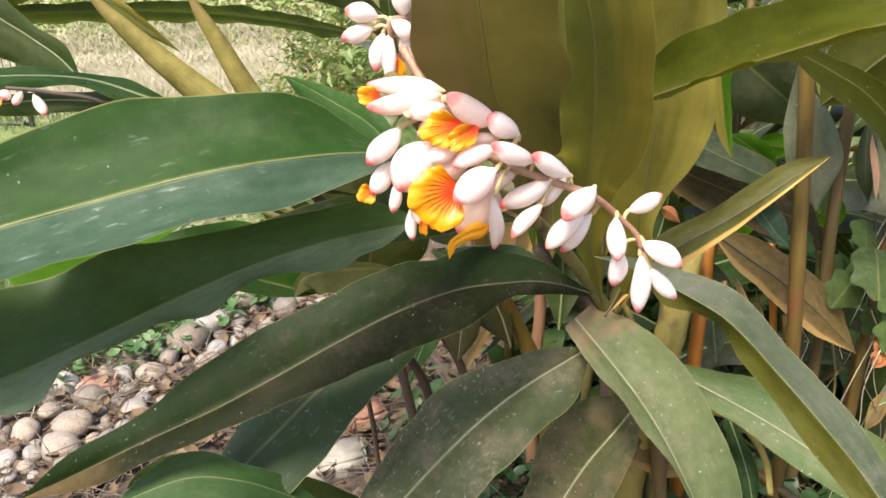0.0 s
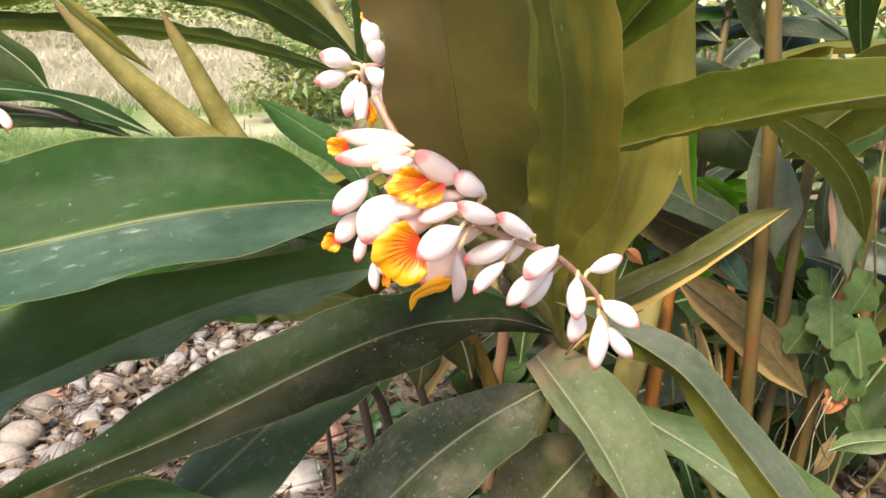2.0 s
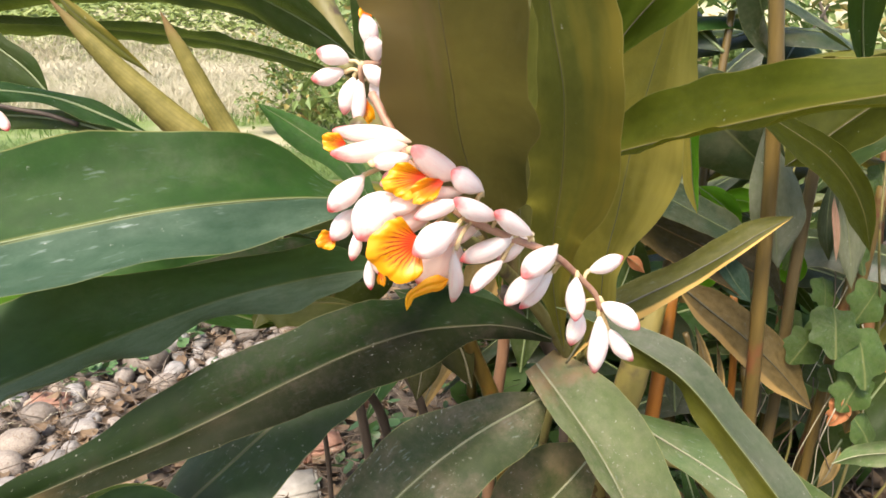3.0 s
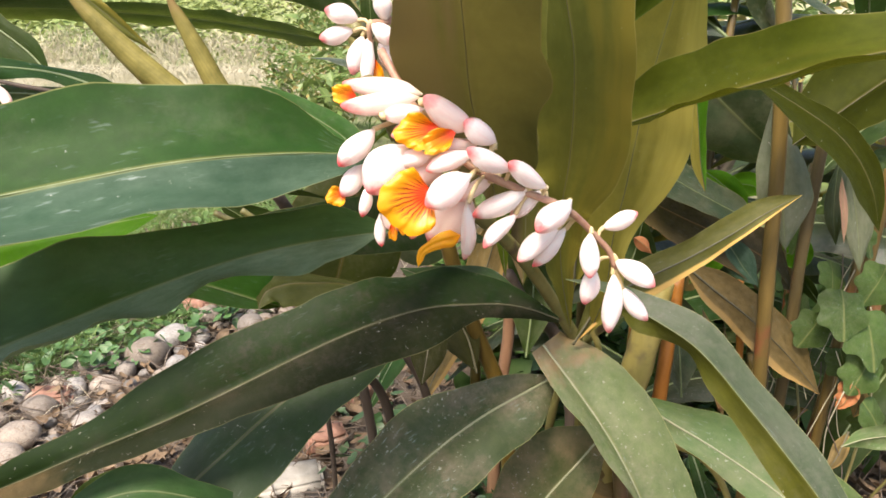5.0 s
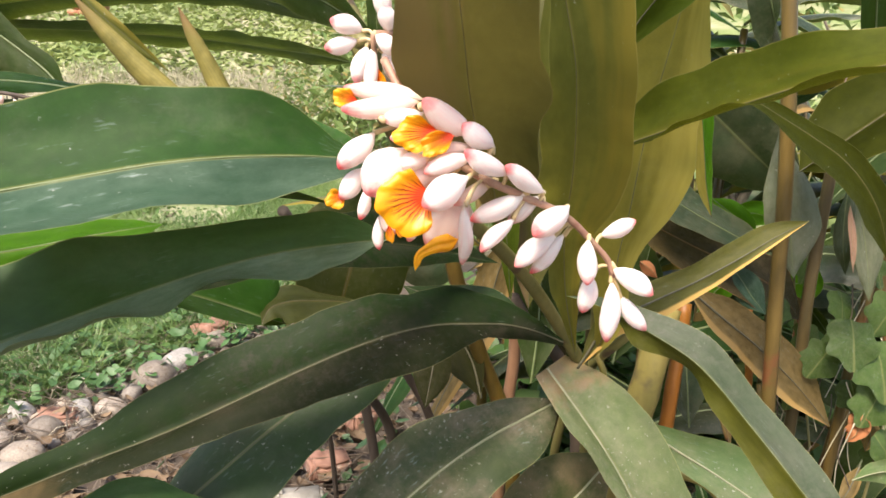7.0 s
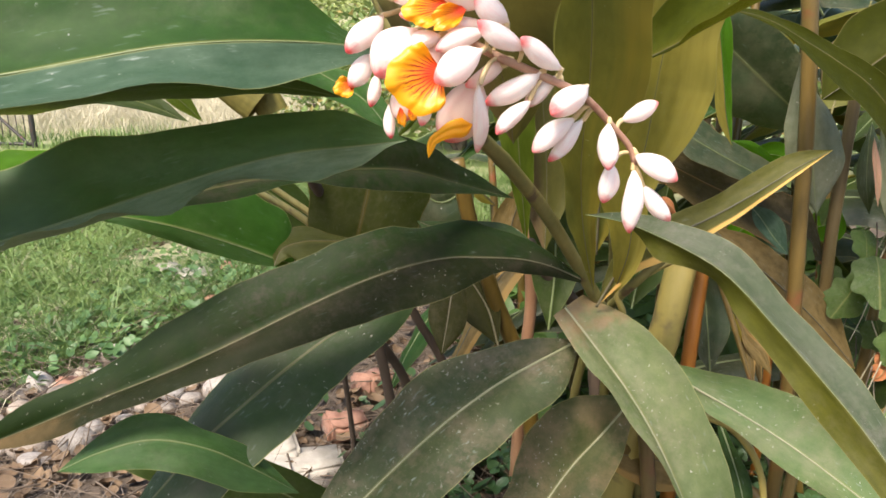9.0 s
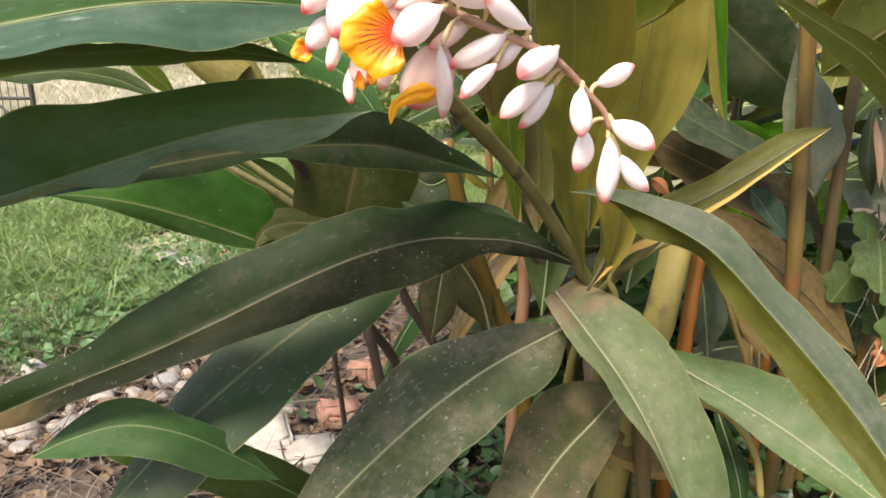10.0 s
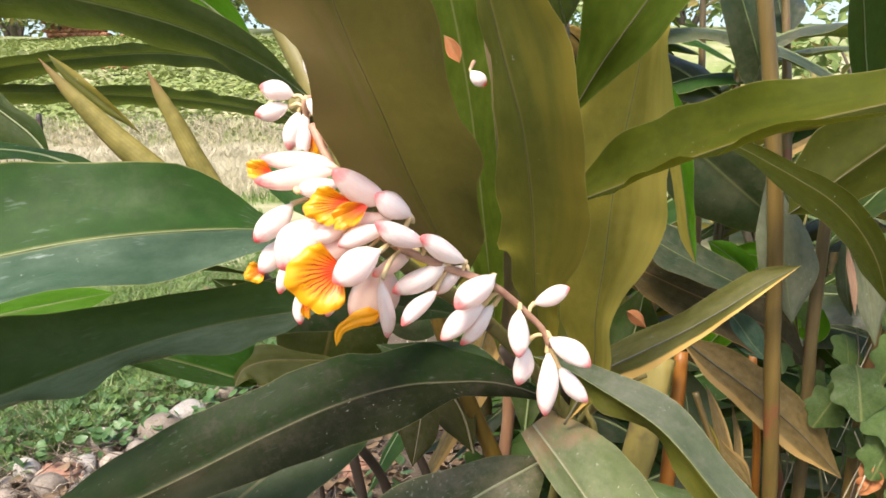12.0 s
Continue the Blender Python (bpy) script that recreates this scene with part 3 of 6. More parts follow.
def leaf_meshes(rows, mat, wave=0.004, seed=0, rib=0.0021, bow=0.10, other=None, dome=0.0, scallop=0.05):
    """A long ginger blade and its midrib. Each row: a place on the midrib, then width and turn of one half, width and turn of the other."""
    count, half = 44, 7
    data, s = spline(rows, count)
    # full width until close to the ends
    tangent = np.gradient(data[:, :3], axis=0)
    tangent /= np.linalg.norm(tangent, axis=1)[:, None]
    verts, uvs, faces = [], [], []
    shift = Vector((seed * 3.7, seed * 1.3, 0))
    for i in range(count):
        p, t = data[i, :3], tangent[i]
        side = np.cross(t, (0, -1, 0))
        side /= np.linalg.norm(side) + 1e-9
        normal = np.cross(side, t)
        end = min(1.0, 6 * s[i] / s[-1], 6 * (s[-1] - s[i]) / s[-1])
        for c in range(-half, half + 1):
            w, turn = (data[i, 3], data[i, 4]) if c < 0 else (data[i, 5], data[i, 6])
            q = abs(c) / half
            a = radians(turn)
            out = math.cos(a) * side + math.sin(a) * normal
            lift = -math.sin(a) * side + math.cos(a) * normal
            w = max(w, 0.0)
            curl = bow * w * math.sin(math.pi * q) * (1 if c < 0 else -1)
            ripple = wave * end * q * q * noise.noise(Vector((s[i] * 16, 2.0 if c < 0 else 9.0, 0)) + shift) * 2
            fine = 0.0012 * end * q * noise.noise(Vector((s[i] * 45, c * 0.8, 4)) + shift)
            rim = 1 + scallop * end * noise.noise(Vector((s[i] * (30 if scallop < 0.06 else 17), 5.0 if c < 0 else 1.0, 7)) + shift)
            swell = dome * 0.5 * (data[i, 3] + data[i, 5]) * math.cos(0.5 * math.pi * q)
            verts.append(p + out * w * q * rim + lift * (curl + ripple + fine) + np.array((0.0, -swell, 0.3 * swell)))
            uvs.append((0.5 + 0.5 * c / half, s[i]))
    cols = 2 * half + 1
    for i in range(count - 1):
        for c in range(cols - 1):
            a = i * cols + c
            faces.append((a, a + 1, a + cols + 1, a + cols))
    blade = mesh("leaf", verts, faces, [M[mat], M[other]] if other else M[mat], uvs)
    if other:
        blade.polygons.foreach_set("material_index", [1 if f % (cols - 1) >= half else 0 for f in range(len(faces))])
    line = data[::3, :3]
    thick = np.interp(np.linspace(0, 1, 5), [0, 1], [rib * 1.5, rib * 0.35])
    ridge = tube_mesh("midrib", line, thick, M[RIBS.get(mat, "midrib")], 6)
    return blade, ridge


LEAF_COUNT = [0]


def leaf(plant, mat, rows, label="", wave=0.004, bow=0.10, other=None, rib=0.0014, scallop=0.05):
    LEAF_COUNT[0] += 1
    blade, ridge = leaf_meshes(rows, mat, wave, LEAF_COUNT[0], bow=bow, other=other, rib=rib, scallop=scallop)
    ob = part("leaf", blade, plant, label)
    part("midrib", ridge, ob)
    return ob


def cane(plant, mat, points, thick, thin, label="", name="cane"):
    return part(name, tube_mesh(name, points, (thick, thin), M[mat], 12, (0.22, 0.48, 0.77), 0.12), plant, label)


def sheath(plant, points, thick, thin):
    """A young leaf, still rolled up to a pointed cone, with an overlapping rolled edge and a dry tip."""
    rows = [(*p, r) for p, r in zip(points, np.linspace(1, 0, len(points)) ** 0.62 * (thick - thin) + thin)]
    curve, s = spline(rows, 36)
    tangent = np.gradient(curve[:, :3], axis=0)
    tangent /= np.linalg.norm(tangent, axis=1)[:, None]
    verts, faces, uvs, sides = [], [], [], 26
    for i in range(36):
        side = np.cross(tangent[i], (0, -1, 0))
        side /= np.linalg.norm(side)
        up = np.cross(side, tangent[i])
        for j in range(sides):
            a = 2.45 * math.pi * j / (sides - 1) + 1.1 + 1.2 * s[i] / s[-1]
            r = curve[i, 3] * (0.86 + 0.2 * j / (sides - 1)) * 0.5 * (1 + 0.03 * math.sin(9 * a))
            verts.append(curve[i, :3] + r * (math.cos(a) * side + 0.8 * math.sin(a) * up))
            uvs.append((j / sides, s[i] / s[-1]))
    for i in range(35):
        for j in range(sides - 1):
            a = i * sides + j
            faces.append((a, a + 1, a + sides + 1, a + sides))
    me = mesh("rolled_leaf", verts, faces, M["sheath"], uvs)
    return part("rolled_leaf", me, plant, "yellow-green young leaf rolled into a cone")


def bud_mesh(name, a, b, width, mat, seed=0, fat=0.56, bend=0.06, flat=1.0, blunt=0.68):
    """A waxy bud from its foot a to its tip b, fullest beyond its middle, with the seam of the wrapped petal."""
    a, b = Vector(a), Vector(b)
    axis = b - a
    size = axis.length
    axis.normalize()
    side = axis.cross(Vector((0.2, -1, 0.1))).normalized()
    up = axis.cross(side).normalized()
    rings, sides = 18, 16
    verts, faces, uvs = [], [], []
    for i in range(rings):
        v = i / (rings - 1)
        v = 0.5 - 0.5 * math.cos(math.pi * v)
        body = math.sin(math.pi * v ** (math.log(0.5) / math.log(fat))) ** blunt if 0 < v < 1 else 0.0
        neck = min(1.0, 0.46 + v * 2.8)
        r = 0.47 * width * body * neck + 0.0003
        middle = a + axis * (size * v) + up * (bend * size * math.sin(math.pi * v)) + side * (0.02 * size * math.sin(5 * v + seed))
        for j in range(sides):
            q = 2 * math.pi * j / sides
            seam = 1 + 0.04 * math.cos(3 * q + seed + 0.8 * v) * (0.4 + 0.6 * v) + 0.012 * math.cos(5 * q + 4 * v)
            verts.append(middle + r * seam * (math.cos(q) * side + flat * math.sin(q) * up))
            uvs.append((j / sides, v))
    for i in range(rings - 1):
        for j in range(sides):
            p, q = i * sides + j, i * sides + (j + 1) % sides
            faces.append((p, q, q + sides, p + sides))
    faces += [tuple(range(sides))[::-1], tuple((rings - 1) * sides + j for j in range(sides))]
    return mesh(name, verts, faces, M[mat], uvs)


def lip_mesh(a, b, spread, skew=0.0, cup=0.25, frill=0.045, face=(0, -1, 0.15), seed=0.0):
    """The fan-shaped lip of a flower: it opens from the throat a to a frilled rim at b, its sides turned up towards face."""
    a, b = Vector(a), Vector(b)
    axis = b - a
    size = axis.length
    axis.normalize()
    side = axis.cross(Vector(face)).normalized()
    up = side.cross(axis).normalized()
    rows, cols = 18, 49
    verts, faces, uvs = [], [], []
    for i in range(rows):
        v = i / (rows - 1)
        for j in range(cols):
            u = 2 * j / (cols - 1) - 1
            turn = radians(skew + spread * u)
            rim = 1 + 0.05 * math.sin(7 * u + seed) + 0.02 * math.sin(19 * u + 3 * seed)
            reach = size * (0.10 + 0.90 * v) * (1 - 0.40 * abs(u) ** 1.7) * (1 + (rim - 1) * v * v)
            rise = size * (cup * v * u * u - 0.20 * cup * math.sin(math.pi * v) - 0.45 * max(0.0, v - 0.72) ** 2 / 0.28)
            rise += frill * size * v * v * (0.6 * math.sin(6 * u + seed) + 0.35 * math.sin(15 * u + 2 * seed) + 0.18 * math.sin(33 * u + seed))
            verts.append(a + axis * (reach * math.cos(turn)) + side * (reach * math.sin(turn)) + up * rise)
            uvs.append((0.5 + 0.5 * u, v))
    for i in range(rows - 1):
        for j in range(cols - 1):
            p = i * cols + j
            faces.append((p, p + 1, p + cols + 1, p + cols))
    return mesh("lip", verts, faces, M["lip"], uvs)


def stone_mesh(seed):
    bm = bmesh.new()
    bmesh.ops.create_icosphere(bm, subdivisions=3, radius=0.5)
    rng = random.Random(seed)
    scale = Vector((1.0, rng.uniform(0.68, 0.9), rng.uniform(0.5, 0.72)))
    off = Vector((seed * 5.1, seed * 2.3, 1))
    for v in bm.verts:
        d = 1 + 0.13 * noise.noise(v.co * 2.2 + off) + 0.05 * noise.noise(v.co * 5 + off)
        v.co = Vector((v.co.x * scale.x, v.co.y * scale.y, v.co.z * scale.z)) * d
    me = bpy.data.meshes.new("stone")
    bm.to_mesh(me)
    bm.free()
    me.polygons.foreach_set("use_smooth", [True] * len(me.polygons))
    me.materials.append(M["stone"])
    return me


def rubble_mesh(name, size, mat, seed, rough=0.12):
    """A broken block: a bevelled box with chipped corners and an uneven surface."""
    bm = bmesh.new()
    bmesh.ops.create_cube(bm, size=1.0)
    for v in bm.verts:
        v.co = Vector((v.co.x * size[0], v.co.y * size[1], v.co.z * size[2]))
    bmesh.ops.bevel(bm, geom=bm.edges[:], offset=min(size) * 0.14, segments=2, affect="EDGES")
    bmesh.ops.subdivide_edges(bm, edges=bm.edges[:], cuts=2, use_grid_fill=True)
    off = Vector((seed * 3.3, seed, seed * 1.7))
    for v in bm.verts:
        k = v.co * 14 + off
        v.co += Vector((noise.noise(k), noise.noise(k + Vector((9, 0, 0))), noise.noise(k + Vector((0, 9, 0))))) * min(size) * rough * 2
    me = bpy.data.meshes.new(name)
    bm.to_mesh(me)
    bm.free()
    me.polygons.foreach_set("use_smooth", [True] * len(me.polygons))
    me.materials.append(M[mat])
    return me


def height(x, y):
    """The ground: level round the plant, uneven in the meadow, rising to a bank far off."""
    far = max(0.0, y - 15.0)
    h = 0.012 * noise.noise(Vector((x * 2.3, y * 2.3, 0))) + 0.02 * noise.noise(Vector((x * 0.6, y * 0.6, 3)))
    h += 4.3 * (1 - math.exp(-far / 7.5)) * (1 + 0.15 * noise.noise(Vector((x * 0.15, y * 0.15, 8))))
    return h + 0.05 * min(1.0, far) * noise.noise(Vector((x * 0.9, y * 0.9, 5)))


# ---- ground ----
def axis_steps(lo, hi, near, far_ratio):
    steps, x, d = [0.0], 0.0, near
    while x < hi:
        x += d
        d *= far_ratio
        steps.append(x)
    out, x, d = [], 0.0, near
    while x > lo:
        x -= d
        d *= far_ratio
        out.append(x)
    return out[::-1] + steps


xs, ys = axis_steps(-400, 400, 0.12, 1.07), [y + 1.5 for y in axis_steps(-400, 600, 0.12, 1.06)]
verts = [(x, y, height(x, y)) for y in ys for x in xs]
cols = len(xs)
faces = [(j * cols + i, j * cols + i + 1, (j + 1) * cols + i + 1, (j + 1) * cols + i) for j in range(len(ys) - 1) for i in range(cols - 1)]
ground = new("ground", mesh("ground", verts, faces, ground_material()))
tagged(ground, "bare soil and dry meadow rising to a grassy bank", "ground", kind="structure")


def blades(name, spots, mat, length, width, lean, seed, label, category):
    """Many thin bent blades joined into one mesh."""
    rng = random.Random(seed)
    verts, faces = [], []
    for x, y in spots:
        z = height(x, y) - 0.004
        a, k = rng.uniform(0, 6.283), rng.uniform(0.5, 1.0)
        h, w = length * k, width * rng.uniform(0.6, 1.2)
        dx, dy = math.cos(a), math.sin(a)
        bend = lean * h * rng.uniform(0.3, 1.3)
        b = rng.uniform(0, 6.283)
        ox, oy = math.cos(b) * bend, math.sin(b) * bend
        n = len(verts)
        for q, s, r in ((0, 1, 0), (0.55, 0.8, 0.35), (1, 0.12, 1.0)):
            px, py, pz = x + ox * r, y + oy * r, z + h * q * (1 - 0.3 * lean * q)
            verts += [(px - dx * w * s, py - dy * w * s, pz), (px + dx * w * s, py + dy * w * s, pz)]
        faces += [(n, n + 1, n + 3, n + 2), (n + 2, n + 3, n + 5, n + 4)]
    return tagged(new(name, mesh(name, verts, faces, mat, smooth=False)), label, category, kind="stuff")


def scatter(count, x0, x1, y0, y1, seed, keep=lambda x, y: True):
    rng = random.Random(seed)
    out = []
    while len(out) < count:
        x, y = rng.uniform(x0, x1), rng.uniform(y0, y1)
        # patches thin out unevenly towards their borders
        rim = min(x - x0, x1 - x, y - y0, y1 - y) / (0.16 * min(x1 - x0, y1 - y0))
        if rim + 0.7 * noise.noise(Vector((x * 2.1, y * 2.1, seed))) > rng.random() and keep(x, y):
            out.append((x, y))
    return out


def beyond(x, y):
    """Metres past the line of stones that parts the bed from the meadow."""
    return -0.79 * (x + 1.2) + 0.61 * (y - 1.35)


def in_meadow(x, y):
    return beyond(x, y) > 0.2 + 0.12 * noise.noise(Vector((x * 3.4, y * 3.4, 2))) and y > 1.2 and noise.noise(Vector((x * 1.1, y * 1.1, 6))) > -0.28 + 0.06 * max(0, y - 4)


blades("grass", scatter(62000, -4.6, 0.9, 0.9, 6.2, 11, in_meadow), M["grass"], 0.13, 0.0024, 0.9, 1, "short green meadow grass with bare patches", "grass")
blades("grass", scatter(9000, -4.2, 0.7, 1.3, 5.4, 18, lambda x, y: in_meadow(x, y) and noise.noise(Vector((x * 2.6, y * 2.6, 31))) > -0.15), M["grass"], 0.30, 0.0019, 1.1, 8, "long thin grass blades over the short grass", "grass")
blades("grass", scatter(9000, -9.0, 2.0, 6.0, 15.0, 12, in_meadow), M["grass"], 0.15, 0.006, 0.6, 2, "thin green grass on the open meadow", "grass")
blades("dry_grass", scatter(7000, -12.0, 2.0, 8.0, 16.0, 13, lambda x, y: noise.noise(Vector((x * 0.5, y * 0.5, 9))) > -0.1), M["straw"], 0.22, 0.006, 0.5, 3, "straw-coloured dry meadow grass", "grass")
blades("dry_grass", scatter(12000, -9.5, -2.0, 12.0, 16.5, 14), M["straw"], 0.42, 0.008, 0.9, 4, "tall straw-coloured dry grass below the bank", "grass")
blades("dry_grass", scatter(9000, -6.5, -0.8, 7.5, 11.0, 16, lambda x, y: noise.noise(Vector((x * 0.9, y * 0.9, 4))) > -0.25), M["straw"], 0.40, 0.0035, 0.7, 6, "thin upright straw-coloured grass behind the lawn", "grass")
blades("straw", scatter(5000, -3.6, 0.3, 1.5, 4.8, 17, lambda x, y: beyond(x, y) > 0.0 and noise.noise(Vector((x * 1.7, y * 1.7, 12))) > -0.1), M["straw"], 0.13, 0.0016, 1.3, 7, "dry straw-coloured stalks in the green grass", "straw")
blades("straw", scatter(4200, -1.7, 1.3, 0.9, 2.7, 15), M["litter"], 0.10, 0.0018, 1.6, 5, "loose dry straw on the soil", "straw")


def weeds(name, count, area, mat, size, seed, label, where=lambda x, y: True):
    """Small round-leaved weeds joined into one mesh."""
    rng = random.Random(seed)
    verts, faces = [], []
    for x, y in scatter(count, *area, seed, where):
        z = height(x, y) + rng.uniform(0.01, 0.07)
        r = size * rng.uniform(0.5, 1.1)
        turn = Euler((rng.uniform(-0.7, 0.7), rng.uniform(-0.7, 0.7), rng.uniform(0, 6.28))).to_matrix()
        n = len(verts)
        verts.append(Vector((x, y, z)) + turn @ Vector((0, 0, -0.1 * r)))
        for k in range(7):
            a = 2 * math.pi * k / 7
            q = r * (1.0 if k else 1.35)
            verts.append(Vector((x, y, z)) + turn @ Vector((q * math.cos(a), 0.75 * q * math.sin(a), 0.12 * r)))
        faces += [(n, n + 1 + k, n + 1 + (k + 1) % 7) for k in range(7)]
    return tagged(new(name, mesh(name, verts, faces, mat)), label, "weeds", kind="stuff")


weeds("weeds", 5200, (-3.2, -0.2, 1.7, 4.6), M["weed"], 0.017, 21, "low round-leaved green weeds in the grass", lambda x, y: beyond(x, y) > 0.12)
weeds("weeds", 800, (-1.25, -0.25, 1.75, 2.9), M["weed_cool"], 0.022, 28, "broad-leaved blue-green weeds at the edge of the stones", lambda x, y: beyond(x, y) > 0.04)
weeds("weeds", 24000, (-18, 3, 14.0, 27), M["bank"], 0.075, 24, "leafy green weeds over the grassy bank")
weeds("weeds", 90, (-0.6, 0.4, 1.3, 2.0), M["weed_cool"], 0.019, 25, "small green sprigs in the leaf litter")
weeds("weeds", 1300, (-0.15, 0.80, 0.98, 1.65), M["weed_shade"], 0.021, 27, "green weeds at the foot of the ginger canes, coloured dark for shade")
weeds("weeds", 3200, (0.1, 2.8, 1.35, 3.4), M["weed"], 0.055, 22, "green weeds between the ginger canes", lambda x, y: ((x - 1.2) / 1.45) ** 2 + ((y - 2.3) / 1.05) ** 2 < 1 + 0.35 * noise.noise(Vector((3 * x, 3 * y, 0))))


def litter(count, area, seed, where):
    """Dead leaves, curled and torn, joined into one mesh."""
    rng = random.Random(seed)
    verts, faces = [], []
    for x, y in scatter(count, *area, seed, where):
        size, wide = rng.uniform(0.018, 0.058), rng.uniform(0.22, 0.5)
        turn = Euler((rng.uniform(-0.5, 0.5), rng.uniform(-0.5, 0.5), rng.uniform(0, 6.28))).to_matrix()
        p, curl, n = Vector((x, y, height(x, y) + rng.uniform(0.004, 0.03))), rng.uniform(0.3, 1.6), len(verts)
        for i in range(6):
            v = i / 5
            w = size * wide * math.sin(math.pi * (0.06 + 0.88 * v)) * rng.uniform(0.75, 1.1)
            for c in (-1, 0, 1):
                verts.append(p + turn @ Vector((size * (v - 0.5), w * c, size * curl * 0.35 * (abs(c) * 0.5 + (v - 0.5) ** 2))))
        for i in range(5):
            for c in (0, 1):
                a = n + 3 * i + c
                faces.append((a, a + 1, a + 4, a + 3))
    return tagged(new("leaf_litter", mesh("leaf_litter", verts, faces, M["litter"])), "curled dead brown leaves lying on the soil", "dead leaves", kind="stuff")


litter(2600, (-1.5, 2.2, 0.9, 2.9), 23, lambda x, y: beyond(x, y) < 0.1)
litter(700, (-3.4, 0.4, 1.5, 4.6), 26, lambda x, y: beyond(x, y) > 0.1)

# river stones that edge the bed
STONES = [stone_mesh(k) for k in range(8)]
rng = random.Random(5)
placed = []
tries = 0
while len(placed) < 175 and tries < 9000:
    tries += 1
    # the border runs slantwise past the plant to the meadow
    s, off = rng.uniform(-0.25, 1.45), rng.uniform(-0.24, 0.2)
    x, y = -1.2 + 0.61 * s - 0.79 * off, 1.35 + 0.79 * s + 0.61 * off
    r = rng.choice((0.022, 0.028, 0.035, 0.042, 0.05, 0.062)) * rng.uniform(0.85, 1.25)
    if any((x - a) ** 2 + (y - b) ** 2 < (0.46 * (r + c)) ** 2 * 3.1 for a, b, c in placed):
        continue
    placed.append((x, y, r))
    ob = thing("stone", "rounded beige river stone on the soil", "stone", "river stones along the bed", at=(x, y, height(x, y) + r * 0.36), data=STONES[rng.randrange(8)])
    ob.scale = (r * 1.9,) * 3
    ob.rotation_euler = (rng.uniform(-0.3, 0.3), rng.uniform(-0.3, 0.3), rng.uniform(0, 6.28))

# broken bricks and a pale slab in the bed
for x, y, z, size, mat, turn, label, name in (
    (-0.190, 1.535, 0.025, (0.10, 0.075, 0.065), "brick", (0.25, 0.1, 0.5), "broken red brick lying on the soil", "broken_brick"),
    (-0.148, 1.775, 0.02, (0.10, 0.08, 0.06), "brick", (-0.1, 0.25, 0.9), "broken red brick with pale mortar", "broken_brick"),
    (-0.95, 1.80, 0.005, (0.11, 0.08, 0.06), "brick", (0.1, 0.1, 0.2), "broken red brick between river stones", "broken_brick"),
    (-1.05, 2.80, 0.02, (0.10, 0.08, 0.06), "slab", (0.2, 0.1, 0.9), "small pale lump of concrete in the grass", "concrete_lump"),
    (-0.78, 2.78, 0.02, (0.11, 0.07, 0.06), "brick", (0.1, 0.3, 0.6), "small piece of red brick in the grass", "broken_brick"),
    (-0.70, 2.42, 0.030, (0.16, 0.10, 0.07), "brick", (0.05, 0.1, 1.2), "broken red brick in the weeds", "broken_brick"),
    (-0.325, 1.415, 0.030, (0.10, 0.085, 0.075), "slab", (0.35, -0.2, 0.3), "pale rounded lump of concrete", "concrete_lump"),
    (-0.35, 1.57, 0.025, (0.085, 0.07, 0.06), "slab", (0.3, 0.4, 0.9), "small pale lump of concrete among dead leaves", "concrete_lump"),
    (-0.262, 1.365, 0.018, (0.17, 0.10, 0.05), "slab", (0.06, 0.05, 0.25), "pale flat concrete slab half covered by leaves", "concrete_slab"),
    (-0.92, 2.72, 0.02, (0.13, 0.10, 0.06), "slab", (0.1, 0.05, 0.4), "pale broken lump of concrete in the grass", "concrete_lump"),
):
    ob = thing(name, label, "brick" if mat == "brick" else "concrete", at=(x, y, z + height(x, y)), data=rubble_mesh(name, size, mat, x * 7 + y))
    ob.rotation_euler = turn


def twigs(count, area, seed):
    rng = random.Random(seed)
    verts, faces = [], []
    for x, y in scatter(count, *area, seed):
        a, size = rng.uniform(0, 6.28), rng.uniform(0.06, 0.24)
        p = Vector((x, y, height(x, y) + rng.uniform(0.01, 0.05)))
        d = Vector((math.cos(a), math.sin(a), rng.uniform(-0.1, 0.35)))
        side, r = Vector((-math.sin(a), math.cos(a), 0)), rng.uniform(0.0008, 0.0022)
        bend = side * rng.uniform(-0.25, 0.25) * size
        n = len(verts)
        for q in (0, 0.5, 1):
            c = p + d * size * q + bend * q * q
            for k in range(4):
                b = math.pi / 2 * k
                verts.append(c + r * (1.2 - 0.8 * q) * (math.cos(b) * side + math.sin(b) * Vector((0, 0, 1))))
        for q in (0, 1):
            for k in range(4):
                i, j = n + q * 4 + k, n + q * 4 + (k + 1) % 4
                faces.append((i, j, j + 4, i + 4))
    return tagged(new("twigs", mesh("twigs", verts, faces, M["twig"])), "thin dry twigs and rootlets on the soil", "twigs", kind="stuff")


twigs(900, (-1.5, 1.3, 1.0, 2.5), 31)

# ---- distance ----
fence = thing("iron_fence", "dark iron mesh fence panel standing on the meadow", "fence", at=(-3.78, 7.0, 0))


def bar(name, a, b, r, parent):
    return part(name, tube_mesh(name, [a, tuple((Vector(a) + Vector(b)) / 2), b], (r, r), M["iron"], 6), parent)


for k in range(4):
    bar("post", (-1.3 * k, 0.25 * k, -0.05), (-1.3 * k, 0.25 * k, 0.92), 0.028, fence)
for z in (0.03, 0.37, 0.86):
    bar("rail", (0, 0, z), (-3.9, 0.75, z), 0.016, fence)
for k in range(48):
    x = -0.08 * (k + 1)
    bar("wire", (x, -0.192 * x, 0.1), (x, -0.192 * x, 0.9), 0.005, fence)
bar("brace", (-0.42, 0.08, 0.36), (-0.06, 0.01, 0.03), 0.016, fence)


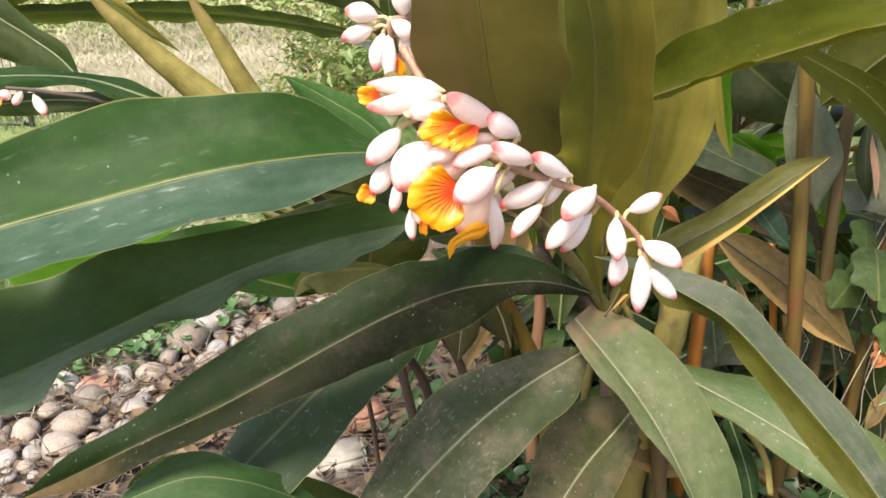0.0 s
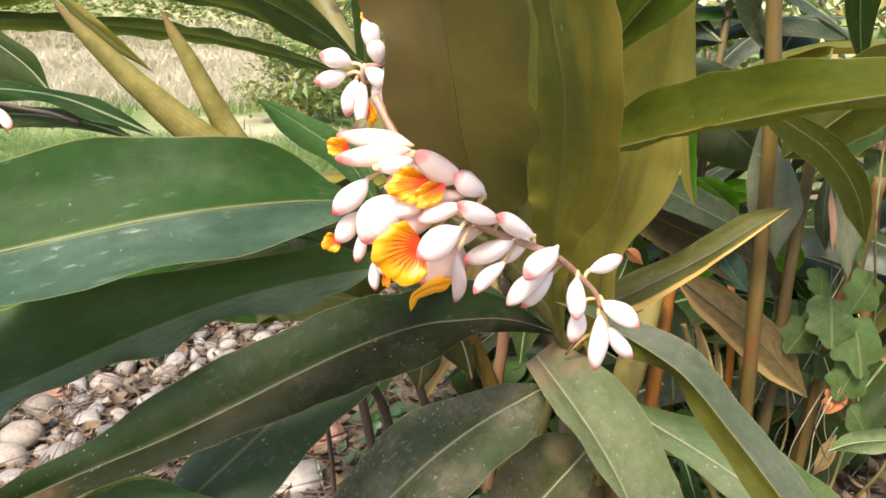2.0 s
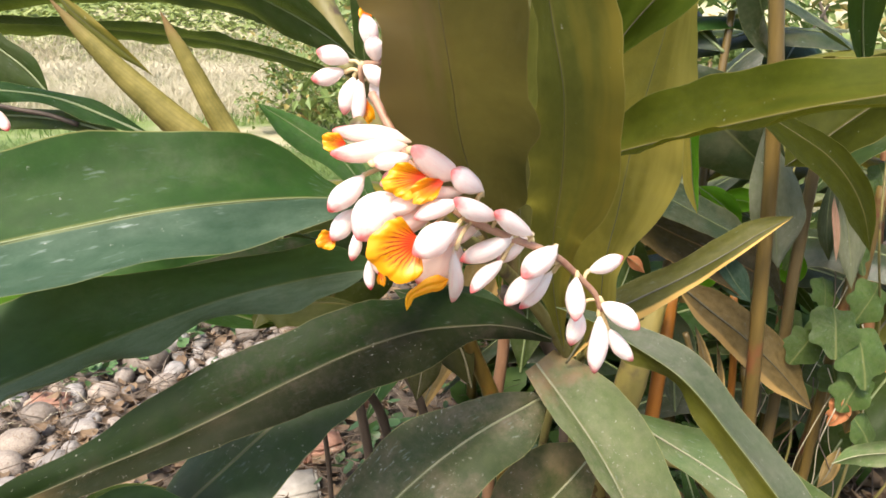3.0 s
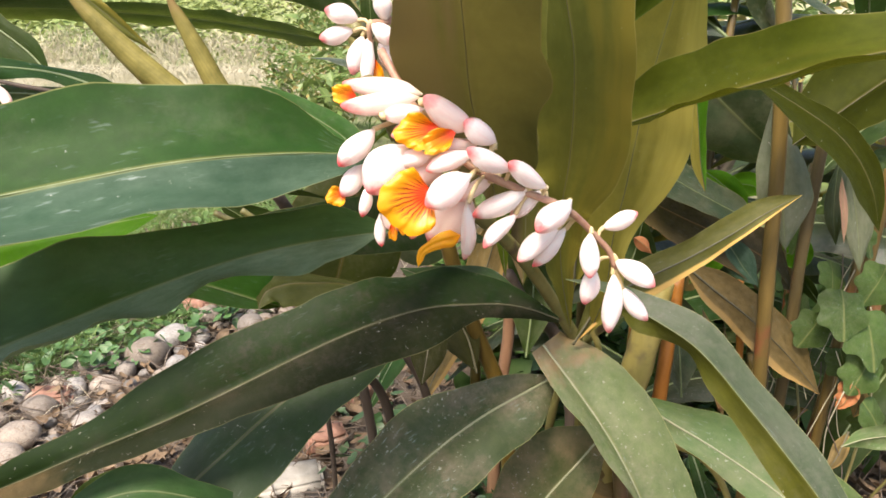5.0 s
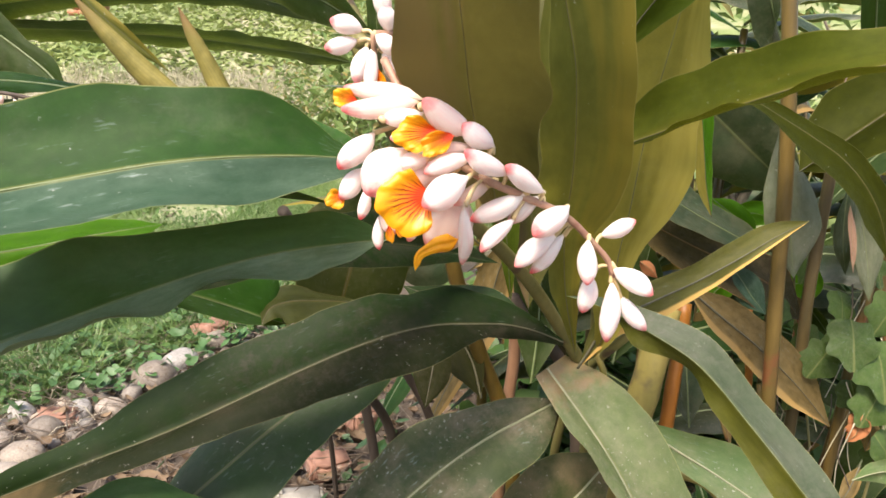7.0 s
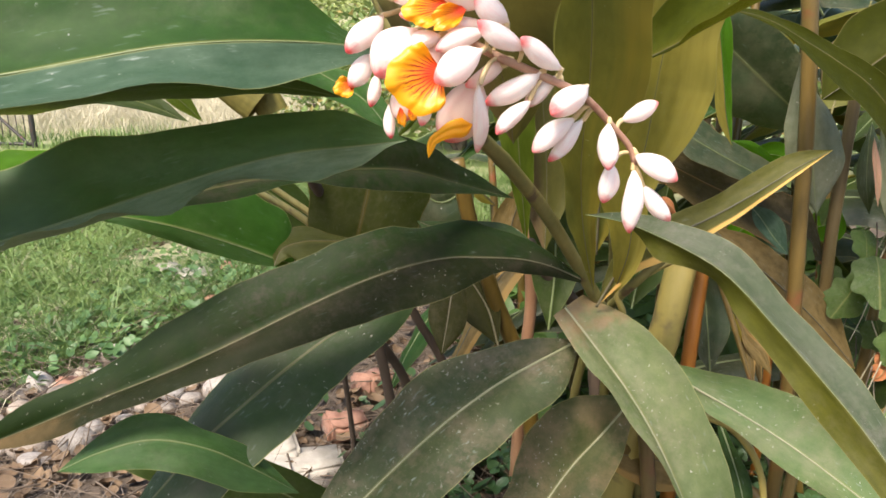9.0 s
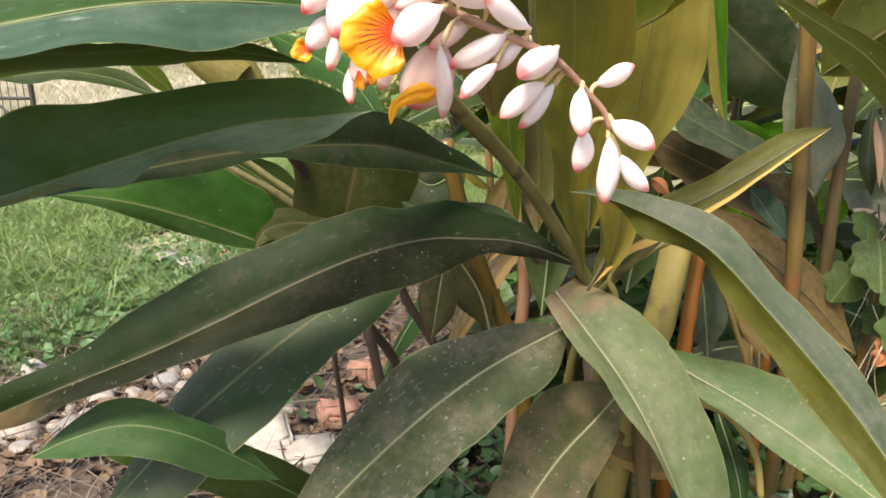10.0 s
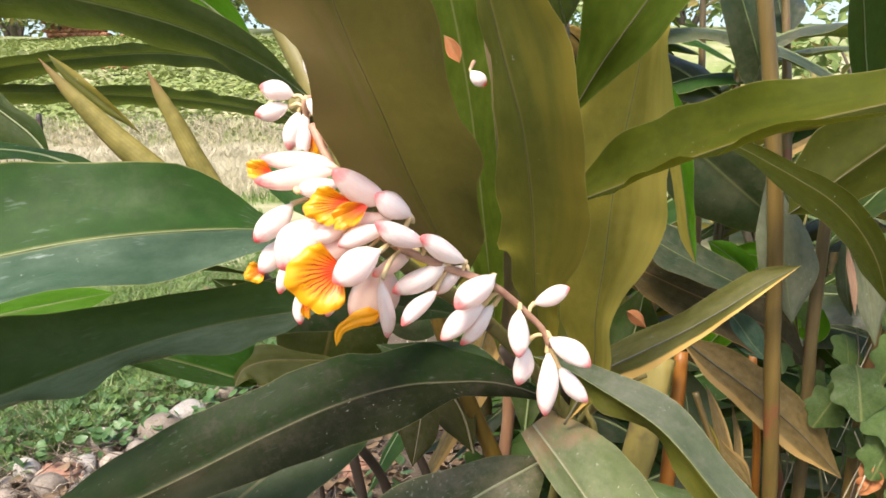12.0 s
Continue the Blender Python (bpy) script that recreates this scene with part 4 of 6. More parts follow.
def crown_mesh(rng, radius, count, size, flat, mats, droop=0.3):
    """A crown of many single leaves in loose clumps, with gaps between them."""
    verts, faces, which = [], [], []
    clumps = [Vector((rng.gauss(0, 0.45), rng.gauss(0, 0.45), abs(rng.gauss(0.1, 0.45)) * flat)) * radius for _ in range(max(8, count // 45))]
    for _ in range(count):
        c = clumps[rng.randrange(len(clumps))]
        p = c + Vector((rng.gauss(0, 0.17), rng.gauss(0, 0.17), rng.gauss(0, 0.13))) * radius
        turn = Euler((rng.uniform(-0.9, 0.9), rng.uniform(-0.9, 0.9), rng.uniform(0, 6.28))).to_matrix()
        s = size * rng.uniform(0.6, 1.25)
        n = len(verts)
        for x, y, z in ((-0.5, 0, 0), (-0.1, 0.24, 0.07), (0.5, 0, -droop * 0.3), (-0.1, -0.24, 0.07)):
            verts.append(p + turn @ Vector((x, y, z)) * s)
        faces += [(n, n + 1, n + 2), (n, n + 2, n + 3)]
        which += [0 if rng.random() < 0.8 else 1] * 2
    me = mesh("crown", verts, faces, mats, smooth=False)
    me.polygons.foreach_set("material_index", which)
    return me


def bush(name, x, y, radius, tall, count, size, seed, label, mats=("bush", "bush_dry"), category="bush"):
    rng = random.Random(seed)
    ob = thing(name, label, category, at=(x, y, height(x, y) - 0.03))
    me = crown_mesh(rng, radius, count, size, tall, [M[m] for m in mats])
    crown = part("crown", me, ob)
    crown.location = (0, 0, radius * 0.35)
    for k in range(5):
        a = rng.uniform(0, 6.28)
        top = Vector((math.cos(a), math.sin(a), 1.6 * tall)) * radius * rng.uniform(0.35, 0.6)
        part("trunk" if k == 0 else "limb", tube_mesh("limb", [(0.02 * k, 0, 0), tuple(top * 0.5 + Vector((0.02, 0.03, 0))), tuple(top)], (0.03 * radius, 0.008 * radius), M["bark"], 6), ob)
    return ob


bush("bush", -0.98, 7.0, 0.46, 1.5, 1900, 0.07, 41, "leafy green shrub with a few yellowing leaves beside the meadow")
bush("bush", -0.6, 8.4, 0.95, 1.2, 2600, 0.09, 42, "leafy green shrub beside the meadow")
for k, (x, y, r) in enumerate(((2.1, 4.9, 1.0), (3.5, 5.3, 1.2), (1.0, 5.8, 1.0), (4.6, 4.4, 1.2), (0.2, 6.6, 0.9))):
    bush("bush", x, y, r, 1.3, 1500, 0.13, 90 + k, "leafy green shrub behind the ginger clump")
for k, (x, y, r) in enumerate(((-17, 24, 2.2), (-13.2, 26, 1.8), (-9.5, 27, 2.2), (-5.5, 28, 2.4), (-2.0, 26, 2.6), (1.5, 24, 2.8), (5, 23, 3.0), (9.5, 23, 2.2), (14.5, 22, 1.8), (-21, 27, 2.6))):
    bush("bush", x, y, r, 1.0 if k % 2 else 1.35, 2600, 0.22, 50 + k, "dense green shrub on the grassy bank")
for k, (x, y, r) in enumerate(((-24, 42, 7), (-14, 45, 6.5), (-5, 46, 7), (4, 44, 7.5), (13, 42, 7))):
    bush("tree", x, y, r, 1.2, 4200, 0.55, 70 + k, "broad leafy tree behind the bank", category="tree")

STACK_BRICK = rubble_mesh("stack_brick", (0.25, 0.4, 0.13), "hive", 2, 0.05)
for x, y, w, d, h in ((-12.6, 26.0, 2.1, 0.8, 0.75), (-10.6, 26.2, 1.1, 0.6, 0.6), (-8.4, 19.6, 0.9, 0.5, 0.55), (-10.4, 19.0, 0.7, 0.5, 0.45)):
    pile = thing("brick_stack", "orange-red stack of bricks on the grassy bank", "bricks", "brick stacks on the bank", at=(x, y, height(x, y) - 0.08))
    rows_up = int(h / 0.15)
    for r in range(rows_up):
        for c in range(int(w / 0.26)):
            b = part("brick", STACK_BRICK, pile)
            b.location = (c * 0.262 - w / 2 + 0.13 * (r % 2), 0.02 * math.sin(5 * c + r), 0.07 + r * 0.145)
sheet = thing("metal_sheet", "pale grey metal sheet lying on the grass", "sheet", at=(-7.9, 13.4, height(-7.9, 13.4) + 0.06), data=rubble_mesh("metal_sheet", (1.1, 0.7, 0.03), "sheet", 4, 0.05))
sheet.rotation_euler = (0.25, 0.05, 0.3)

# ---- the ginger clump ----
flowering = thing("flowering_ginger_shoot", "shell ginger shoot with long dark leaves and a drooping flower raceme", "plant", "ginger shoots", at=(0, 0, 0))
upright = thing("ginger_shoot", "shell ginger shoot with broad upright olive leaves", "plant", "ginger shoots")
side_shoot = thing("ginger_shoot", "shell ginger shoot with low arching dusty leaves", "plant", "ginger shoots")
young = thing("ginger_shoot", "shell ginger shoot with two rolled young leaves", "plant", "ginger shoots")
back = thing("ginger_shoot", "shell ginger shoot with bamboo-like yellow-brown canes", "plant", "ginger shoots")
low = thing("ginger_shoot", "shell ginger shoot with red-brown cane bases in shade", "plant", "ginger shoots")
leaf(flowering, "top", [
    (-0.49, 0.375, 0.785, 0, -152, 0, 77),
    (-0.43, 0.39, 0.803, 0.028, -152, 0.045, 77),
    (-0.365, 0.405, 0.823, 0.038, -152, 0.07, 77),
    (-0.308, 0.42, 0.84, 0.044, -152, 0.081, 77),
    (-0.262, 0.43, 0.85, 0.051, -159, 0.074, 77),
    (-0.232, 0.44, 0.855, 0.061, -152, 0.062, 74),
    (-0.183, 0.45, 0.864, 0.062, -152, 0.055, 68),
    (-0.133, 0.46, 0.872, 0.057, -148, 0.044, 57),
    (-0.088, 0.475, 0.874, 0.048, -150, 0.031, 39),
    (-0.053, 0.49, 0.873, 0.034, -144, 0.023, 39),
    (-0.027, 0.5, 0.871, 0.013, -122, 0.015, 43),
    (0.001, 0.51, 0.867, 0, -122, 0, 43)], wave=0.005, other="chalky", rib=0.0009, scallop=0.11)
# lower half takes the material with the painted sky sheen
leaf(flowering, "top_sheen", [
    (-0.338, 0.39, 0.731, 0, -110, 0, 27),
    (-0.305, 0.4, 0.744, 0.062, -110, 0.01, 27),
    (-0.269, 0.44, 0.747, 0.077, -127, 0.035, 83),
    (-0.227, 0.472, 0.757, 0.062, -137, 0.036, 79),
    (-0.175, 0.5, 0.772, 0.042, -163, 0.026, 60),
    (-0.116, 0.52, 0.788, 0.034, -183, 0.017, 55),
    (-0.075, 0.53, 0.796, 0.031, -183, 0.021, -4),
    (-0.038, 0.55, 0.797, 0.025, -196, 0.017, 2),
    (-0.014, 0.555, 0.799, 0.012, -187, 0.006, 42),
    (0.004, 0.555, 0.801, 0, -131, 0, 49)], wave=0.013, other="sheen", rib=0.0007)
# the two halves' different shading is put into their two materials
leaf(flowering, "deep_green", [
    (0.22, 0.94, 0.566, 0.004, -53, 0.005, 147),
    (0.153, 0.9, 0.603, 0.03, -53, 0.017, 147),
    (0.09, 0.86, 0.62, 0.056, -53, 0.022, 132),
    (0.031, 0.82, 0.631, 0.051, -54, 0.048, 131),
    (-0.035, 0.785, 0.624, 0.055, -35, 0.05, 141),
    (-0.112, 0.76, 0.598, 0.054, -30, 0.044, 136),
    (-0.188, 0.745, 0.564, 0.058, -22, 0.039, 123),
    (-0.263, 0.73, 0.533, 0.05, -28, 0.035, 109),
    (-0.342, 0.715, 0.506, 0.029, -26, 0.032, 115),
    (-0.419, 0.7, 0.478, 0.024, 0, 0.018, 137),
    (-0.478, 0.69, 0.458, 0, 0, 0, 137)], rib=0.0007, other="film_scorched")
leaf(flowering, "film", [
    (0.179, 0.94, 0.587, 0, -30, 0, 147),
    (0.126, 0.925, 0.616, 0.026, -30, 0.024, 147),
    (0.075, 0.91, 0.636, 0.02, -37, 0.032, 146),
    (0.033, 0.89, 0.648, 0.012, -38, 0.024, 147),
    (0, 0.88, 0.663, 0, -38, 0, 147)])
leaf(side_shoot, "film", [
    (0.006, 0.97, 0.54, 0, -76, 0, 133),
    (-0.056, 0.9, 0.539, 0.028, -76, 0.042, 133),
    (-0.111, 0.87, 0.517, 0.038, -41, 0.053, 145),
    (-0.163, 0.84, 0.485, 0.062, -44, 0.065, 136),
    (-0.209, 0.8, 0.456, 0.058, -58, 0.069, 141),
    (-0.256, 0.77, 0.421, 0.047, -60, 0.07, 146),
    (-0.295, 0.74, 0.382, 0.036, -68, 0.053, 153),
    (-0.339, 0.71, 0.338, 0, -68, 0, 153)], rib=0.0009)
leaf(flowering, "film_pale", [
    (0.229, 0.97, 0.466, 0, -24, 0, 143),
    (0.176, 0.95, 0.447, 0.031, -24, 0.052, 143),
    (0.12, 0.93, 0.425, 0.049, -18, 0.064, 139),
    (0.058, 0.9, 0.395, 0.072, -22, 0.072, 133),
    (-0.001, 0.86, 0.363, 0.067, -32, 0.071, 136),
    (-0.057, 0.82, 0.327, 0.057, -45, 0.073, 133),
    (-0.109, 0.78, 0.291, 0.037, -52, 0.062, 127),
    (-0.175, 0.73, 0.26, 0, -52, 0, 127)])
leaf(side_shoot, "dusty", [
    (0.324, 1, 0.366, 0, -12, 0, 138),
    (0.274, 0.98, 0.315, 0.071, -12, 0.038, 138),
    (0.22, 0.95, 0.273, 0.08, -20, 0.06, 129),
    (0.173, 0.92, 0.224, 0.058, -36, 0.068, 135),
    (0.126, 0.88, 0.171, 0.04, -20, 0.058, 165),
    (0.093, 0.85, 0.122, 0, -20, 0, 165)])
leaf(flowering, "pale_scarred", [
    (0.204, 0.965, 0.517, 0.023, 37, 0.039, -139),
    (0.246, 0.935, 0.465, 0.033, 49, 0.074, -152),
    (0.281, 0.9, 0.42, 0.031, 51, 0.083, -159),
    (0.31, 0.865, 0.373, 0.022, 51, 0.079, -163),
    (0.332, 0.83, 0.324, 0.013, 70, 0.077, -164),
    (0.348, 0.79, 0.278, 0.012, 60, 0.069, -156),
    (0.362, 0.75, 0.237, 0.003, 12, 0.049, -159),
    (0.375, 0.71, 0.192, 0, 12, 0, -159)])
leaf(side_shoot, "pale", [
    (0.338, 1, 0.423, 0, -179, 0, 12),
    (0.397, 0.97, 0.39, 0.03, -179, 0.018, 12),
    (0.452, 0.94, 0.365, 0.05, -175, 0.028, 46),
    (0.517, 0.9, 0.331, 0.068, -178, 0.035, 46),
    (0.577, 0.86, 0.292, 0.073, -181, 0.042, 61),
    (0.633, 0.82, 0.253, 0.06, -189, 0.041, 64),
    (0.685, 0.78, 0.216, 0, -189, 0, 64)])
leaf(side_shoot, "ridge_grey", [
    (0.173, 0.7, 0.709, 0, -142, 0, -49),
    (0.199, 0.66, 0.711, 0.01, -142, 0.012, -49),
    (0.226, 0.62, 0.705, 0.022, -144, 0.019, -45),
    (0.268, 0.586, 0.684, 0.025, -152, 0.02, -39),
    (0.302, 0.552, 0.647, 0.026, -154, 0.021, -31),
    (0.328, 0.522, 0.615, 0.025, -157, 0.022, -28),
    (0.351, 0.492, 0.584, 0.022, -164, 0.023, -31),
    (0.365, 0.462, 0.558, 0.022, -158, 0.018, -26),
    (0.376, 0.432, 0.533, 0.016, -156, 0.014, -31),
    (0.392, 0.41, 0.505, 0, -156, 0, -31)], other="fold_olive", wave=0.008, rib=0.0003, scallop=0.14)
leaf(upright, "green_olive", [
    (0.212, 0.84, 0.833, 0, -146, 0, 105),
    (0.254, 0.76, 0.864, 0.04, -146, 0.014, 105),
    (0.278, 0.68, 0.889, 0.051, -132, 0.02, 117),
    (0.305, 0.6, 0.914, 0.045, -130, 0.031, 115),
    (0.332, 0.54, 0.933, 0.039, -134, 0.039, 105),
    (0.363, 0.51, 0.944, 0.035, -134, 0.047, 97),
    (0.401, 0.49, 0.954, 0.021, -145, 0.036, 93),
    (0.442, 0.47, 0.961, 0, -145, 0, 93)], rib=0.0004, other="arch")
leaf(upright, "bronze", [
    (0.1, 0.7, 0.78, 0, -153, 0, 31),
    (0.09, 0.655, 0.825, 0.027, -153, 0.031, 31),
    (0.075, 0.615, 0.865, 0.044, -148, 0.055, 32),
    (0.062, 0.565, 0.905, 0.055, -152, 0.059, 27),
    (0.052, 0.49, 0.948, 0.049, -155, 0.053, 18),
    (0.041, 0.41, 0.992, 0.039, -165, 0.044, 10),
    (0.032, 0.365, 1.03, 0.036, -174, 0.037, 9),
    (0.024, 0.34, 1.075, 0.028, -186, 0.028, 19),
    (0.013, 0.325, 1.13, 0, -186, 0, 19)], wave=0.009, rib=0.0003, scallop=0.22)
leaf(upright, "olive", [
    (0.24, 0.95, 0.543, 0, -169, 0, 11),
    (0.204, 0.87, 0.666, 0.017, -169, 0.018, 11),
    (0.186, 0.8, 0.755, 0.028, -142, 0.032, 40),
    (0.175, 0.72, 0.832, 0.037, -147, 0.054, 35),
    (0.165, 0.67, 0.891, 0.033, -146, 0.054, 35),
    (0.153, 0.63, 0.942, 0.027, -133, 0.053, 31),
    (0.139, 0.61, 0.986, 0.022, -115, 0.052, 29),
    (0.127, 0.595, 1.027, 0.018, -119, 0.051, 31),
    (0.112, 0.58, 1.068, 0.023, -119, 0.048, 35),
    (0.096, 0.57, 1.107, 0.007, -174, 0.033, 6),
    (0.081, 0.56, 1.14, 0, -174, 0, 6)], wave=0.015, rib=0.0004, scallop=0.22)
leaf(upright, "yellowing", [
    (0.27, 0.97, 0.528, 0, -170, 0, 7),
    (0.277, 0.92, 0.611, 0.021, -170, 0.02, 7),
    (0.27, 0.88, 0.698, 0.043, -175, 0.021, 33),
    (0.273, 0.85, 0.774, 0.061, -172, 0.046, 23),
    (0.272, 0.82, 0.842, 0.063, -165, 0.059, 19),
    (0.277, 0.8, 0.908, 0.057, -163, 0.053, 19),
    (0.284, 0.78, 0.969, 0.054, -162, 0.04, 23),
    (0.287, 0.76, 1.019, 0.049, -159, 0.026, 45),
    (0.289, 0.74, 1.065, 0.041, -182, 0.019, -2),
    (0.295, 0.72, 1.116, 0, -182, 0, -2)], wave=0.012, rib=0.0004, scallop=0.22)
leaf(upright, "mid_olive", [
    (0.22, 0.8, 0.935, 0, -161, 0, 19),
    (0.244, 0.76, 0.987, 0.029, -161, 0.019, 19),
    (0.261, 0.72, 1.02, 0.055, -152, 0.03, 33),
    (0.282, 0.69, 1.055, 0.055, -155, 0.035, 37),
    (0.304, 0.66, 1.09, 0.034, -163, 0.027, 28),
    (0.323, 0.64, 1.118, 0, -163, 0, 28)], rib=0.0005)
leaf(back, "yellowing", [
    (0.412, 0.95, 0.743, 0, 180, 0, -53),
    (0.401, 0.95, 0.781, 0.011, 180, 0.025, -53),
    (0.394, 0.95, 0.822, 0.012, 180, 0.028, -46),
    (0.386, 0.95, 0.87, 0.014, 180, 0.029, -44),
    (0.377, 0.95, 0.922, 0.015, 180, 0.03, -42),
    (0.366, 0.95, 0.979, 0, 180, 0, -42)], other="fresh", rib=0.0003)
leaf(back, "arch", [
    (0.388, 0.93, 0.912, 0, -128, 0, 71),
    (0.419, 0.938, 0.907, 0.011, -128, 0.019, 71),
    (0.453, 0.945, 0.896, 0.012, -136, 0.022, 62),
    (0.492, 0.953, 0.877, 0.017, -148, 0.028, 47),
    (0.541, 0.96, 0.851, 0.02, -153, 0.036, 34),
    (0.591, 0.968, 0.821, 0.025, -156, 0.035, 34),
    (0.632, 0.975, 0.783, 0.027, -157, 0.038, 31),
    (0.665, 0.983, 0.736, 0.027, -158, 0.038, 34),
    (0.688, 0.99, 0.677, 0, -158, 0, 34)], rib=0.0002)
leaf(back, "dry_edge", [
    (0.247, 0.96, 0.519, 0, -165, 0, 12),
    (0.289, 0.95, 0.594, 0.02, -165, 0.023, 12),
    (0.336, 0.95, 0.62, 0.026, -157, 0.026, 26),
    (0.401, 0.96, 0.648, 0.024, -156, 0.02, 30),
    (0.464, 0.965, 0.683, 0.025, -168, 0.013, 24),
    (0.521, 0.975, 0.715, 0.019, -165, 0.008, 35),
    (0.564, 0.984, 0.733, 0, -165, 0, 35)])
leaf(back, "brown", [
    (0.422, 1.05, 0.617, 0, -157, 0, 24),
    (0.48, 1.06, 0.57, 0.029, -157, 0.023, 24),
    (0.561, 1.08, 0.507, 0.041, -164, 0.033, 15),
    (0.642, 1.1, 0.434, 0.038, -163, 0.034, 13),
    (0.723, 1.12, 0.347, 0, -163, 0, 13)])
leaf(back, "blue", [
    (0.425, 1.2, 0.941, 0, -25, 0, 151),
    (0.479, 1.204, 0.883, 0.067, -25, 0.062, 151),
    (0.529, 1.208, 0.84, 0.085, -19, 0.068, 153),
    (0.58, 1.212, 0.797, 0.068, -24, 0.062, 151),
    (0.622, 1.216, 0.763, 0.048, -35, 0.042, 135),
    (0.657, 1.22, 0.731, 0, -35, 0, 135)], rib=0.0008)
leaf(back, "dull_pale", [
    (0.557, 1.09, 0.855, 0, -59, 0, -145),
    (0.569, 1.09, 0.8, 0.023, -59, 0.035, -145),
    (0.582, 1.09, 0.744, 0.035, -35, 0.054, -158),
    (0.596, 1.09, 0.677, 0.031, -40, 0.058, -160),
    (0.608, 1.09, 0.619, 0, -40, 0, -160)], rib=0.0006)
leaf(back, "blue", [
    (0.379, 1.12, 0.761, 0, -148, 0, 37),
    (0.412, 1.126, 0.739, 0.037, -148, 0.031, 37),
    (0.459, 1.132, 0.712, 0.035, -146, 0.032, 35),
    (0.507, 1.138, 0.687, 0.034, -146, 0.028, 38),
    (0.551, 1.144, 0.665, 0.03, -142, 0.026, 42),
    (0.591, 1.15, 0.646, 0, -142, 0, 42)], rib=0.0008)
leaf(back, "umber", [
    (0.351, 1.15, 0.712, 0, -144, 0, 39),
    (0.409, 1.16, 0.683, 0.033, -144, 0.044, 39),
    (0.477, 1.17, 0.649, 0.04, -151, 0.05, 36),
    (0.557, 1.18, 0.613, 0.041, -153, 0.053, 35),
    (0.631, 1.19, 0.572, 0.044, -156, 0.051, 38),
    (0.691, 1.2, 0.51, 0, -156, 0, 38)], rib=0.0003)
leaf(back, "fresh", [
    (0.581, 1.3, 0.671, 0, 180, 0, 0),
    (0.61, 1.3, 0.682, 0.021, 180, 0.026, 0),
    (0.64, 1.3, 0.68, 0.023, 180, 0.024, 0),
    (0.672, 1.3, 0.662, 0, 180, 0, 0)], rib=0.0003)
leaf(back, "fresh", [
    (0.706, 1.3, 0.541, 0, -180, 0, 0),
    (0.726, 1.3, 0.549, 0.029, -180, 0.031, 0),
    (0.745, 1.3, 0.556, 0.024, -180, 0.039, 0),
    (0.762, 1.3, 0.581, 0, -180, 0, 0)], rib=0.0003)
leaf(back, "blue", [
    (0.75, 1.22, 0.747, 0, 0, 0, 180),
    (0.75, 1.22, 0.702, 0.014, 0, 0.021, 180),
    (0.755, 1.22, 0.645, 0.016, 0, 0.021, 180),
    (0.768, 1.22, 0.588, 0, 0, 0, 180)], rib=0.0004)
leaf(back, "dull_pale", [
    (0.706, 1.12, 0.747, 0, 0, 0, -180),
    (0.721, 1.12, 0.705, 0.013, 0, 0.024, -180),
    (0.739, 1.12, 0.644, 0.019, 0, 0.025, -180),
    (0.754, 1.12, 0.572, 0, 0, 0, -180)], rib=0.0004)
leaf(back, "blush", [
    (0.686, 1.1, 0.737, 0, 0, 0, 180),
    (0.692, 1.1, 0.708, 0.005, 0, 0.007, 180),
    (0.701, 1.1, 0.665, 0.004, 0, 0.005, 180),
    (0.708, 1.1, 0.626, 0, 0, 0, 180)], rib=0.0002)
leaf(back, "blue", [
    (0.637, 1.2, 0.915, 0, -159, 0, 164),
    (0.578, 1.18, 0.993, 0.033, -159, 0.016, 164),
    (0.544, 1.16, 1.059, 0.033, -168, 0.015, 19),
    (0.515, 1.15, 1.13, 0.028, -175, 0.028, 5),
    (0.491, 1.14, 1.197, 0, -175, 0, 5)])
leaf(back, "arch", [
    (0.558, 1.02, 0.797, 0, -136, 0, 3),
    (0.6, 1.032, 0.822, 0.045, -136, 0.03, 3),
    (0.646, 1.044, 0.851, 0.07, -155, 0.044, 1),
    (0.703, 1.056, 0.887, 0.065, -154, 0.052, -1),
    (0.762, 1.068, 0.923, 0.049, -149, 0.05, -1),
    (0.814, 1.08, 0.954, 0, -149, 0, -1)], rib=0.0004)
leaf(back, "top", [
    (0.795, 1.25, 0.902, 0, -167, 0, 17),
    (0.744, 1.2, 1, 0.022, -167, 0.030, 17),
    (0.704, 1.15, 1.087, 0.022, -167, 0.034, 13),
    (0.664, 1.1, 1.171, 0, -167, 0, 13)])
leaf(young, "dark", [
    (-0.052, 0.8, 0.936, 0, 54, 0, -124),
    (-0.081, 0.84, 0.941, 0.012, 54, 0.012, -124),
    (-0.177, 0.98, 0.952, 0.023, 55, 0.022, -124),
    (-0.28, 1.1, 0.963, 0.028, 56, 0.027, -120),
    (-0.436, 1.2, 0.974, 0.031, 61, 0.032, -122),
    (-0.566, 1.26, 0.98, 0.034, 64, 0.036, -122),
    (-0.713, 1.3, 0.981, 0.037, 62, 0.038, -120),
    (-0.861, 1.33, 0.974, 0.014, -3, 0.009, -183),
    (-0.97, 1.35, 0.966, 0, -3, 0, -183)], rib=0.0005)
